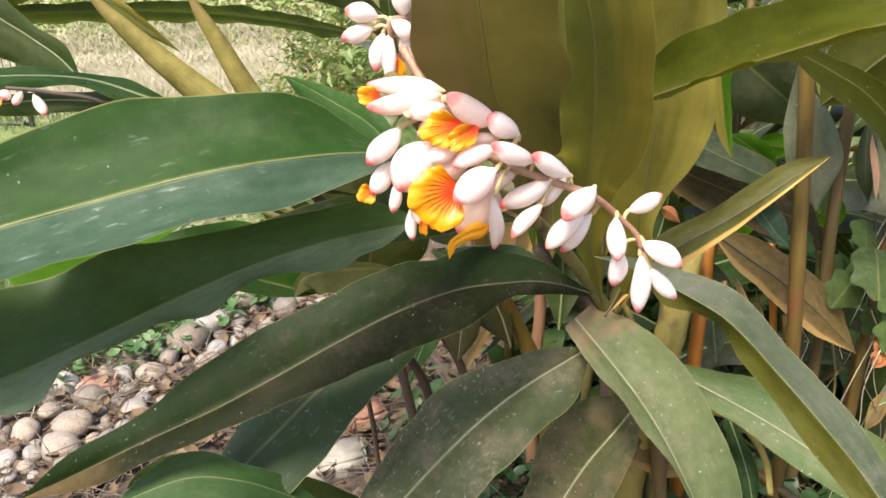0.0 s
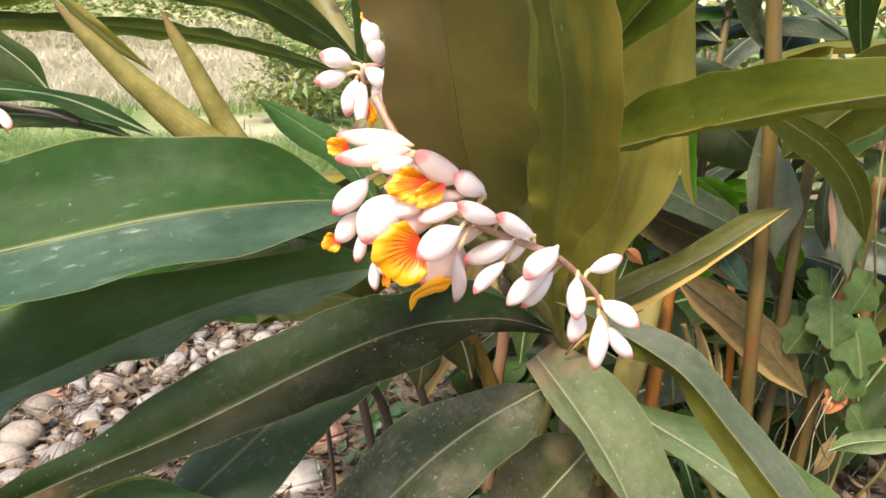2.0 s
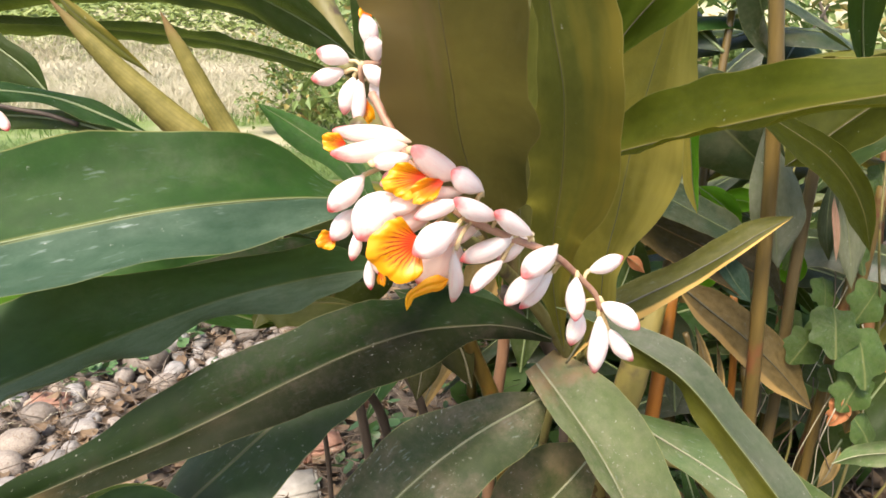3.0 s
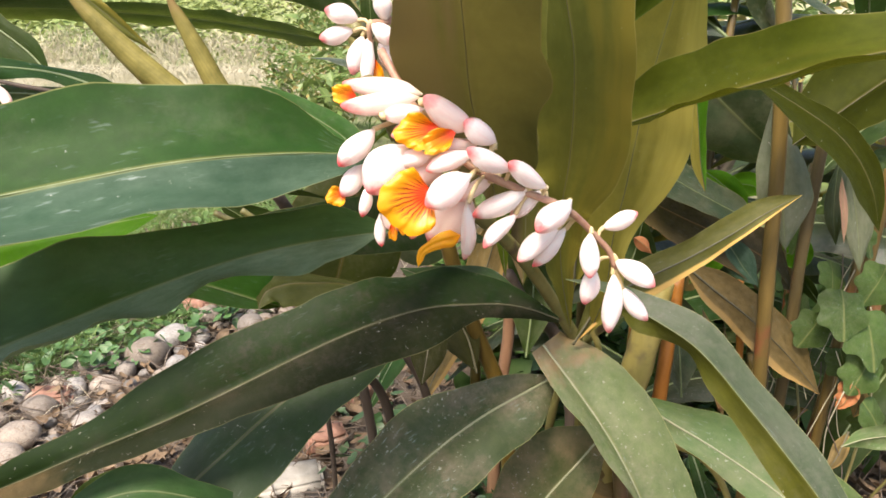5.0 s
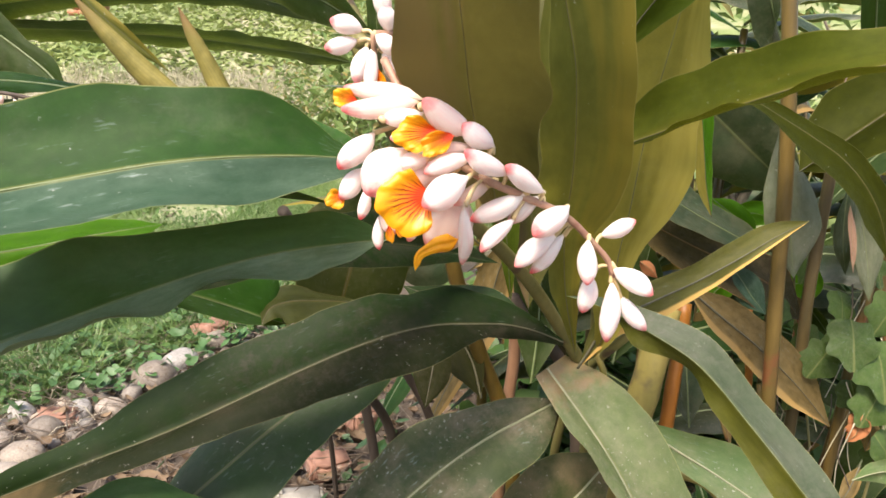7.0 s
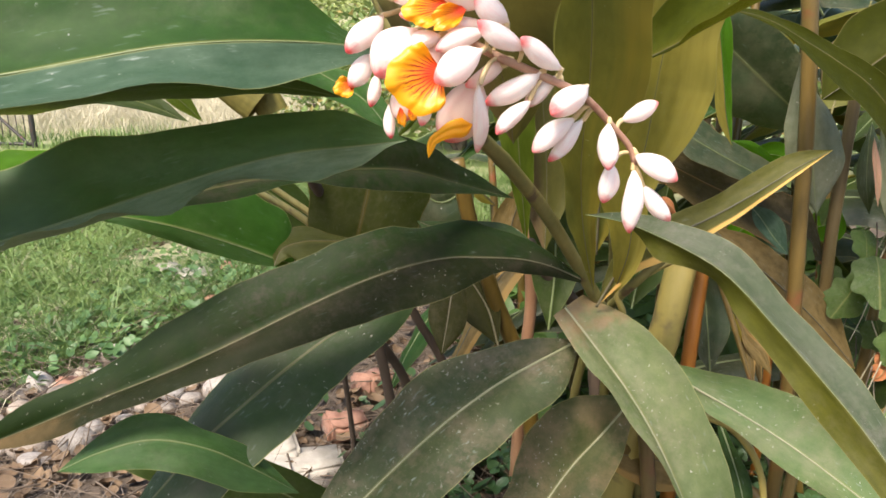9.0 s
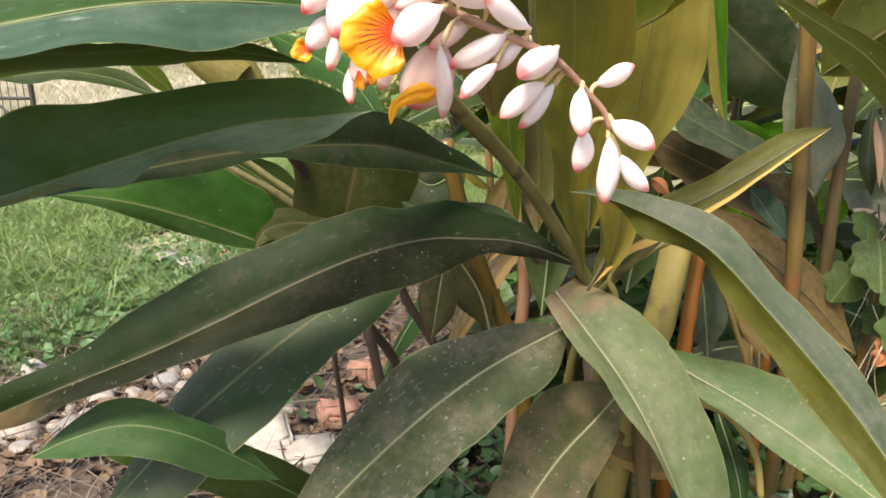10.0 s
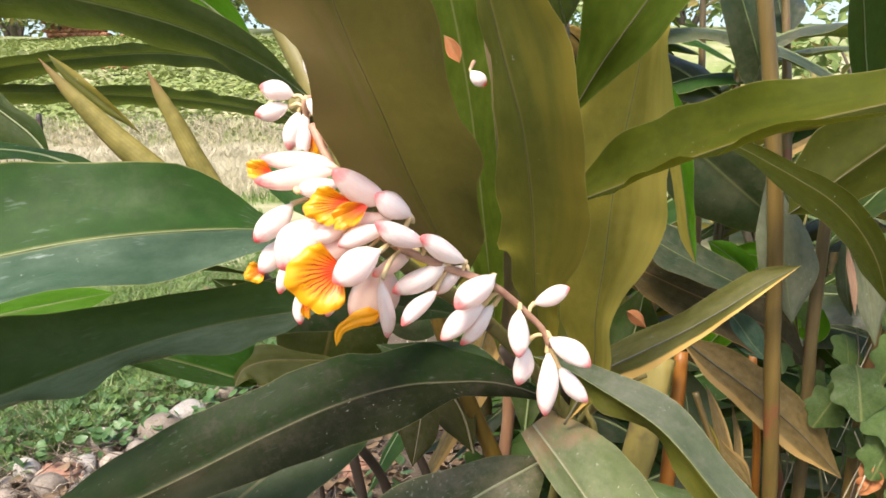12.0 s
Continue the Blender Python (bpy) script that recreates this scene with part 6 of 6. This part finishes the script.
leaf(low, "dark", [
    (-0.306, 1.2, 0.673, 0, -180, 0, 0),
    (-0.262, 1.2, 0.645, 0.029, -180, 0.031, 0),
    (-0.219, 1.2, 0.613, 0.034, -180, 0.043, 0),
    (-0.175, 1.2, 0.567, 0, -180, 0, 0)], rib=0.0003)
leaf(young, "fresh", [
    (-0.417, 0.66, 0.75, 0, -125, 0, 24),
    (-0.38, 0.66, 0.756, 0.038, -125, 0.048, 24),
    (-0.348, 0.67, 0.76, 0.038, -123, 0.044, 26),
    (-0.31, 0.68, 0.767, 0.035, -115, 0.038, 31),
    (-0.27, 0.69, 0.773, 0.031, -98, 0.025, 56),
    (-0.23, 0.7, 0.778, 0, -98, 0, 56)], rib=0.0004)
leaf(young, "olive", [
    (-0.425, 0.99, 1.023, 0, 0, 0, -180),
    (-0.404, 0.99, 0.998, 0.007, 0, 0.009, -180),
    (-0.36, 0.99, 0.96, 0.009, 0, 0.009, -180),
    (-0.311, 0.99, 0.918, 0, 0, 0, -180)], rib=0.0003)
leaf(upright, "dark", [
    (-0.023, 0.72, 1.039, 0, 0, 0, -180),
    (-0.023, 0.72, 1.014, 0.009, 0, 0.013, -180),
    (-0.022, 0.72, 0.983, 0.009, 0, 0.011, -180),
    (-0.021, 0.72, 0.957, 0.008, 0, 0.01, -180),
    (-0.021, 0.72, 0.936, 0, 0, 0, -180)], rib=0.0003)
leaf(upright, "rust", [
    (0.088, 0.99, 1.039, 0, 0, 0, 180),
    (0.096, 0.99, 1.028, 0.008, 0, 0.007, 180),
    (0.103, 0.99, 1.016, 0.009, 0, 0.008, 180),
    (0.108, 0.99, 1.004, 0, 0, 0, 180)], rib=0.0003, wave=0.012, scallop=0.35)
cane(low, "cane", [(0.4644, 1.06, 0.2167), (0.5156, 1.06, 0.1763), (0.5852, 1.06, 0.12), (0.6468, 1.06, 0.0645)], 0.0115, 0.0105)
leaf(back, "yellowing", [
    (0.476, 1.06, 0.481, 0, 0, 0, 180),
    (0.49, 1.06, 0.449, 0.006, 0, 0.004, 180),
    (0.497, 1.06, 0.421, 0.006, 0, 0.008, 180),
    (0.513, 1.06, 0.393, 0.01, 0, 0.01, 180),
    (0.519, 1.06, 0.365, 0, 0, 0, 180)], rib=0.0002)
leaf(back, "brown", [
    (0.492, 1.05, 0.457, 0, 0, 0, 180),
    (0.503, 1.05, 0.434, 0.008, 0, 0.008, 180),
    (0.527, 1.05, 0.407, 0.013, 0, 0.012, 180),
    (0.55, 1.05, 0.369, 0, 0, 0, 180)], rib=0.0002)
cane(upright, "pale_stem", [(0.2991, 1.0, 0.4652), (0.294, 1.0, 0.4996), (0.2865, 1.0, 0.5208), (0.3093, 1.0, 0.5415), (0.3398, 1.0, 0.5618), (0.3665, 1.0, 0.5754)], 0.0049, 0.0049, name="stem")
leaf(flowering, "top_sheen", [
    (-0.389, 0.7, 0.428, 0, -122, 0, 59),
    (-0.343, 0.7, 0.45, 0.023, -122, 0.024, 59),
    (-0.289, 0.71, 0.46, 0.03, -136, 0.031, 41),
    (-0.234, 0.72, 0.444, 0.022, -116, 0.033, 43),
    (-0.189, 0.74, 0.406, 0.022, -106, 0.028, 54),
    (-0.141, 0.76, 0.359, 0, -106, 0, 54)], rib=0.0005)
BUDS3 = [
    (0.121, 1, 0.995, 0.142, 1, 0.975, 0.0199)]
leaf(flowering, "brown", [
    (0.747, 1.1, 0.395, 0, 5, 0, -175),
    (0.762, 1.09, 0.373, 0.013, 5, 0.013, -175),
    (0.768, 1.08, 0.352, 0.018, -1, 0.016, -181),
    (0.763, 1.08, 0.324, 0, -1, 0, -181)])
leaf(flowering, "brown", [
    (0.739, 1.05, 0.316, 0, -7, 0, 173),
    (0.726, 1.04, 0.295, 0.014, -7, 0.012, 173),
    (0.71, 1.03, 0.273, 0.011, -1, 0.013, 180),
    (0.698, 1.03, 0.251, 0, -1, 0, 180)])
leaf(flowering, "pale", [
    (0.697, 1, 0.319, 0, 180, 0, 0),
    (0.73, 1, 0.331, 0.017, 180, 0.018, 0),
    (0.766, 1, 0.336, 0.023, 180, 0.024, 0),
    (0.818, 1, 0.335, 0.015, 180, 0.015, 0),
    (0.857, 1, 0.329, 0, 180, 0, 0)], rib=0.0008)
leaf(flowering, "chalky", [
    (0.542, 1.18, 0.617, 0, 4, 0, -176),
    (0.559, 1.17, 0.596, 0.022, 4, 0.021, -176),
    (0.578, 1.16, 0.567, 0.022, 2, 0.023, -178),
    (0.602, 1.15, 0.538, 0, 2, 0, -178)], rib=0.0006)
leaf(flowering, "fresh", [
    (0.547, 1.3, 0.709, 0, 0, 0, 180),
    (0.576, 1.3, 0.689, 0.021, 0, 0.021, 180),
    (0.609, 1.3, 0.662, 0.024, 0, 0.022, 180),
    (0.639, 1.3, 0.624, 0, 0, 0, 180)], rib=0.0006)
leaf(flowering, "fresh", [
    (0.534, 1.28, 0.496, 0, -180, 0, 0),
    (0.556, 1.28, 0.527, 0.019, -180, 0.023, 0),
    (0.581, 1.28, 0.555, 0.021, -180, 0.026, 0),
    (0.605, 1.28, 0.582, 0, -180, 0, 0)], rib=0.0006)
cane(back, "pale_stem", [(0.421, 1, 0.328), (0.453, 0.985, 0.323), (0.485, 0.97, 0.295), (0.505, 0.96, 0.254), (0.513, 0.95, 0.199)], 0.006, 0.005, name="cane")
cane(back, "cane", [(0.458, 1.06, 0.522), (0.476, 1.05, 0.467), (0.494, 1.04, 0.412), (0.507, 1.03, 0.37)], 0.005, 0.003, name="cane")
cane(side_shoot, "cane", [(0.385, 1.05, -0.03), (0.342, 1.03, 0.32), (0.328, 1.02, 0.372), (0.308, 1.01, 0.422)], 0.012, 0.010, name="cane")
cane(young, "darkcane", [(-0.027, 1.17, -0.03), (-0.084, 1.15, 0.419), (-0.135, 1.12, 0.606), (-0.164, 0.96, 0.742)], 0.009, 0.008, name="cane")
leaf(flowering, "brown", [
    (0.48, 1.08, 0.527, 0, -3, 0, 178),
    (0.493, 1.07, 0.487, 0.007, -3, 0.009, 178),
    (0.506, 1.06, 0.436, 0.009, -2, 0.011, 179),
    (0.514, 1.05, 0.385, 0.007, 0, 0.008, 180),
    (0.524, 1.05, 0.338, 0, 0, 0, 180)], rib=0.0004, wave=0.006)
leaf(flowering, "brown", [
    (0.528, 1.1, 0.493, 0, -1, 0, 179),
    (0.54, 1.1, 0.435, 0.005, -1, 0.007, 179),
    (0.542, 1.09, 0.383, 0.006, -1, 0.008, 179),
    (0.554, 1.09, 0.324, 0, -1, 0, 179)], rib=0.0004, wave=0.006)
cane(back, "cane", [(0.745, 1.17, -0.03), (0.751, 1.15, 0.287), (0.756, 1.15, 0.409), (0.771, 1.16, 0.523), (0.785, 1.17, 0.616)], 0.009, 0.008, name="cane")
cane(back, "cane", [(0.786, 1.42, -0.03), (0.788, 1.4, 0.141), (0.793, 1.4, 0.364), (0.789, 1.4, 0.528), (0.789, 1.4, 0.674)], 0.007, 0.006, name="cane")
cane(back, "redcane", [(0.666, 1.32, -0.03), (0.663, 1.3, 0.201), (0.659, 1.3, 0.34), (0.641, 1.3, 0.495)], 0.008, 0.007, name="cane")
HOODS = [
    (0.0247, 0.484, 0.9127, -0.0282, 0.49, 0.9204, 0.0135),
    (0.0225, 0.48, 0.91, -0.0287, 0.476, 0.906, 0.0150),
    (0.0563, 0.462, 0.8922, 0.0242, 0.455, 0.9133, 0.0180),
    (0.0696, 0.47, 0.8829, 0.0518, 0.462, 0.8986, 0.0140),
    (0.0599, 0.468, 0.8829, 0.0281, 0.452, 0.882, 0.0090),
    (0.0265, 0.468, 0.8912, 0.0041, 0.462, 0.8892, 0.0095),
    (0.0717, 0.468, 0.8608, 0.0452, 0.47, 0.8448, 0.0105),
    (0.0035, 0.475, 0.8382, 0.0053, 0.47, 0.8237, 0.0115),
    (0.0025, 0.476, 0.8451, 0.0063, 0.47, 0.8231, 0.0168)]
FEET = [
    (0.0725, 0.47, 0.8785, 0.066, 0.47, 0.8870, 0.0050),
    (0.0760, 0.468, 0.8625, 0.0650, 0.469, 0.8575, 0.0058),
    (0.0215, 0.478, 0.9075, 0.0265, 0.475, 0.9095, 0.0055),
    (-0.0040, 0.476, 0.9010, 0.0010, 0.474, 0.8985, 0.0045)]
BEAK = [
    (0.05, 0.47, 0.821, 0, 7, 0, -171),
    (0.045, 0.468, 0.819, 0.006, 7, 0.005, -171),
    (0.036, 0.465, 0.818, 0.006, 4, 0.005, -173),
    (0.029, 0.464, 0.815, 0.004, 16, 0.004, -193),
    (0.024, 0.464, 0.811, 0.003, 0, 0.003, -180),
    (0.022, 0.464, 0.805, 0.002, 0, 0.002, -180),
    (0.021, 0.464, 0.8, 0, 0, 0, -180)]

# ---- more shoots of the clump, farther in ----
def arched_rows(length, half, droop, twist):
    rows = []
    for k in range(8):
        v = k / 7
        w = half * math.sin(math.pi * min(1.0, 0.06 + 0.94 * v) ** 0.8) ** 0.7 if 0 < v < 1 else 0.0
        a = 72 + twist * v
        rows.append((length * v * (1 - 0.12 * droop * v), 0.03 * math.sin(3 * v), length * (0.42 * v - droop * v * v), w, a, w, a - 145))
    return rows


FILL = []
for k, (size, half, droop, mat) in enumerate(((0.52, 0.060, 0.75, "top"), (0.44, 0.055, 0.55, "blue"), (0.56, 0.062, 0.95, "dark"), (0.46, 0.050, 0.65, "olive"), (0.50, 0.058, 0.85, "blue"), (0.42, 0.045, 1.1, "brown"))):
    FILL.append(leaf_meshes(arched_rows(size, half, droop, 10 * (k % 3 - 1)), mat, 0.006, 90 + k))


def shoot(x, y, tall, lean, turn, seed, leaves=7, mat="cane"):
    """A whole cane with leaves set alternately on its two sides."""
    rng = random.Random(seed)
    ob = thing("ginger_shoot", "shell ginger shoot with arching leaves deep in the clump", "plant", "ginger shoots", at=(x, y, 0))
    dx, dy = lean * math.cos(turn + 1.3), lean * math.sin(turn + 1.3)
    line = [(dx * q * q, dy * q * q, tall * q - 0.03) for q in (0, 0.25, 0.5, 0.75, 1.0)]
    cane(ob, mat, line, 0.015, 0.008)
    for k in range(leaves):
        q = 0.28 + 0.7 * k / (leaves - 1)
        blade, ridge = FILL[rng.randrange(5) if rng.random() < 0.9 else 5]
        lf = part("leaf", blade, ob)
        part("midrib", ridge, lf)
        lf.location = (dx * q * q, dy * q * q, tall * q)
        lf.rotation_euler = (rng.uniform(-0.35, 0.35), rng.uniform(-0.75, -0.1) * q, turn + (math.pi if k % 2 else 0) + rng.uniform(-0.7, 0.7))
        lf.scale = (rng.uniform(0.9, 1.35),) * 3
    return ob


NEAR_SHOOTS = ((0.35, 1.60, 1.25, 0.10, 0.3), (0.62, 1.50, 1.05, 0.12, -0.4), (0.85, 1.62, 1.35, 0.10, 0.6), (1.10, 1.55, 0.9, 0.15, 0.1), (1.35, 1.75, 0.8, 0.12, -0.3), (0.50, 1.95, 1.45, 0.10, 0.9), (0.80, 2.10, 1.50, 0.12, 0.2), (1.15, 2.05, 0.85, 0.12, -0.5), (1.55, 2.15, 0.8, 0.10, 0.5))
MIDDLE_SHOOTS = ((0.30, 2.30, 1.35, 0.08, -0.2), (0.65, 2.50, 1.60, 0.10, 0.7), (1.05, 2.55, 0.9, 0.10, 0.0), (1.45, 2.60, 0.8, 0.10, 0.4), (1.90, 2.50, 0.8, 0.10, -0.6), (1.80, 1.80, 0.8, 0.12, 0.2), (0.18, 1.75, 0.70, 0.10, 0.5), (0.48, 1.42, 0.62, 0.10, -0.1), (1.30, 1.50, 0.75, 0.10, 0.4))
FAR_SHOOTS = ((1.20, 1.30, 0.80, 0.10, -0.3), (2.10, 2.20, 1.0, 0.1, 0.3), (2.35, 2.80, 1.1, 0.1, -0.4), (1.70, 3.10, 0.85, 0.1, 0.8), (1.25, 3.20, 0.9, 0.1, 0.1), (0.80, 3.15, 1.55, 0.1, 0.5), (2.60, 2.40, 1.1, 0.1, 0.0), (0.42, 2.85, 1.4, 0.1, 0.6))
for k, (x, y, tall, lean, turn) in enumerate(NEAR_SHOOTS + MIDDLE_SHOOTS + FAR_SHOOTS):
    shoot(x, y, tall, lean, turn, 200 + k, 9 if tall > 1 else 6, "redcane" if k % 5 == 3 else "cane")


# ---- the climbing vine ----
def vine_leaf_mesh(seed):
    """A shallowly five-lobed vine leaf with a pointed tip, hollow along its veins."""
    verts, faces, uvs = [(0, 0, 0.0)], [], [(0.5, 0.0)]
    count = 40
    for ring in (0.55, 1.0):
        for k in range(count):
            a = 2 * math.pi * k / count
            b = math.atan2(math.sin(a), math.cos(a))
            lobes = sum(h * math.exp(-(((b - c) / w) ** 2)) for c, h, w in ((0, 0.85, 0.40), (1.05, 0.55, 0.34), (-1.05, 0.55, 0.34), (2.2, 0.36, 0.40), (-2.2, 0.36, 0.40)))
            r = (0.58 + 0.34 * lobes) * ring * (1 + 0.06 * math.sin(7 * a + seed))
            verts.append((r * math.cos(a), r * math.sin(a), 0.10 * ring * ring * math.cos(5 * a) * 0.4 - 0.16 * r * r + 0.03 * math.sin(3 * a + seed)))
            uvs.append((0.5 + 0.45 * ring * math.sin(a), 0.1 * r * math.cos(a)))
    for k in range(count):
        q = (k + 1) % count
        faces += [(0, 1 + k, 1 + q), (1 + k, 1 + count + k, 1 + count + q, 1 + q)]
    return mesh("vine_leaf", verts, faces, M["vine"], uvs)


VINE_LEAVES = [vine_leaf_mesh(1.3 * k) for k in range(4)]
vine = thing("climbing_vine", "green vine with heart-shaped leaves climbing the canes", "vine")
rng = random.Random(8)
for base in ((0.78, 1.10), (0.90, 1.18), (0.70, 1.22)):
    line = [(base[0] + 0.05 * math.sin(2.2 * q + base[1] * 9), base[1] + 0.04 * math.cos(3 * q), -0.02 + 0.24 * q) for q in range(5)]
    part("stem", tube_mesh("stem", line, (0.003, 0.0018), M["stem"], 6), vine)
for k in range(16):
    # thin dry tendrils that hang about the canes
    x, y, z = rng.uniform(0.62, 0.88), rng.uniform(1.02, 1.22), rng.uniform(0.32, 0.62)
    drop, sway = rng.uniform(0.12, 0.30), rng.uniform(-0.06, 0.06)
    line = [(x + sway * q + 0.012 * math.sin(7 * q + k), y + 0.01 * math.cos(5 * q + k), z - drop * q) for q in (0, 0.25, 0.5, 0.75, 1.0)]
    part("tendril", tube_mesh("tendril", line, (0.0012, 0.0007), M["straw" if k % 3 else "twig"], 5), vine)
for x, y, z, size in IVY:
    for k in range(2):
        lf = part("leaf", VINE_LEAVES[rng.randrange(4)], vine)
        lf.location = (x + k * rng.uniform(-0.08, 0.08), y + 0.06 * k, z + k * rng.uniform(-0.07, 0.07))
        tip = Vector((rng.uniform(-0.7, 0.7), rng.uniform(-0.7, -0.1), -1)).normalized()
        face = Vector((rng.uniform(-0.6, 0.6), -1, rng.uniform(0.2, 1.0)))
        side = face.cross(tip).normalized()
        lf.rotation_euler = Matrix((tip, side, tip.cross(side))).transposed().to_euler()
        lf.scale = (size * (0.72 - 0.2 * k),) * 3

# ---- flowers ----
raceme = part("raceme", tube_mesh("raceme", RACHIS, (0.0034, 0.0019), M["rachis"], 8), flowering, "drooping pinkish raceme axis")


def nearest(points, p):
    line, _ = spline(points, 60)
    return Vector(line[np.argmin(np.linalg.norm(line - np.array(p), axis=1))])


def flower_parts(axis_ob, axis, buds, lips, pinks):
    for k, (ax, ay, az, bx, by, bz, w) in enumerate(buds):
        a, b = Vector((ax, ay, az)), Vector((bx, by, bz))
        part("bud", bud_mesh("bud", a, b, w, "bud", k * 1.7, bend=0.05 * math.sin(k * 2.1)), axis_ob, "waxy white bud with a pink tip")
        root = nearest(axis, a)
        if (root - a).length < 0.05:
            mid = (root + a) / 2 + Vector((0, 0, 0.002))
            part("pedicel", tube_mesh("pedicel", [tuple(root), tuple(mid), tuple(a + (b - a) * 0.06)], (0.0011, 0.0019), M["pedicel"], 6), axis_ob)
    for k, (ax, ay, az, bx, by, bz, w) in enumerate(pinks):
        part("petal", bud_mesh("petal", (ax, ay, az), (bx, by, bz), w, "pink", k * 2.3, 0.55, 0.08, 0.85, 0.5), axis_ob, "pale pink open petal")
    for k, (ax, ay, az, bx, by, bz, spread, skew) in enumerate(lips):
        part("lip", lip_mesh((ax, ay, az), (bx, by, bz), spread, skew, seed=k * 1.9), axis_ob, "orange-yellow frilled lip with red veins")


beak = leaf_meshes(BEAK, "lip_plain", 0.001, 40, bow=0.25, dome=0.35)[0]
part("lip", beak, raceme, "orange-yellow hanging lip with a narrow beak")
for k, (ax, ay, az, bx, by, bz, w) in enumerate(HOODS):
    # hooded petals of the open flowers
    part("petal", bud_mesh("petal", (ax, ay, az), (bx, by, bz), w, "pink", k * 1.3, 0.5, 0.05, 0.75, 0.55), raceme, "pale pink open petal")
for k, (ax, ay, az, bx, by, bz, w) in enumerate(FEET):
    part("calyx", bud_mesh("calyx", (ax, ay, az), (bx, by, bz), w, "pedicel", k, 0.5, 0.0, 1.0, 0.5), raceme, "yellowish foot of a flower")
flower_parts(raceme, RACHIS, BUDS + BUDS_B, LIPS, TUBES)
RACHIS_TOP = [(BUDS2[5][0] + 0.03, BUDS2[5][1] + 0.02, BUDS2[5][2] + 0.06), (BUDS2[7][0], BUDS2[7][1], BUDS2[7][2]), (BUDS2[2][0], BUDS2[2][1], BUDS2[2][2]), (BUDS2[4][0], BUDS2[4][1], BUDS2[4][2] - 0.01)]
raceme_top = part("raceme", tube_mesh("raceme", RACHIS_TOP, (0.003, 0.002), M["rachis"], 8), upright, "raceme axis of a second flower cluster")
flower_parts(raceme_top, RACHIS_TOP, BUDS2, LIPS2, [])
raceme_far = part("raceme", tube_mesh("raceme", [(BUDS3[0][0] + 0.006, BUDS3[0][1] + 0.02, BUDS3[0][2] + 0.012), (BUDS3[0][0] + 0.003, BUDS3[0][1] + 0.01, BUDS3[0][2] + 0.006), BUDS3[0][:3]], (0.003, 0.002), M["rachis"], 8), upright, "raceme axis half hidden between leaves")
flower_parts(raceme_far, [BUDS3[0][:3], BUDS3[0][3:6]], BUDS3, [], [])

RACHIS_SIDE = [(-0.377, 0.9, 0.868), (-0.409, 0.9, 0.879), (-0.442, 0.9, 0.885), (-0.471, 0.9, 0.891), (-0.501, 0.9, 0.895)]
BUDS4 = [
    (-0.47, 0.9, 0.886, -0.456, 0.89, 0.861, 0.0136),
    (-0.499, 0.9, 0.892, -0.504, 0.89, 0.883, 0.0146),
    (-0.483, 0.9, 0.89, -0.491, 0.89, 0.875, 0.0105)]
LIPS4 = [
    (-0.499, 0.885, 0.886, -0.508, 0.875, 0.877, 38, 0)]
raceme_side = part("raceme", tube_mesh("raceme", RACHIS_SIDE, (0.0032, 0.0022), M["darkcane"], 8), young, "brown drooping raceme axis under a leaf")
flower_parts(raceme_side, RACHIS_SIDE, [], LIPS4, BUDS4)

# each shoot stands on its own foot
for plant in (flowering, upright, side_shoot, young, back, low):
    stems = [ob for ob in plant.children if ob.name.split(".")[0] in ("cane", "stem")]
    foot = min((v.co for ob in stems for v in ob.data.vertices), key=lambda p: p.z)
    base = Vector((foot.x, foot.y, 0.0))
    plant.location = base
    for ob in plant.children:
        ob.location = -base
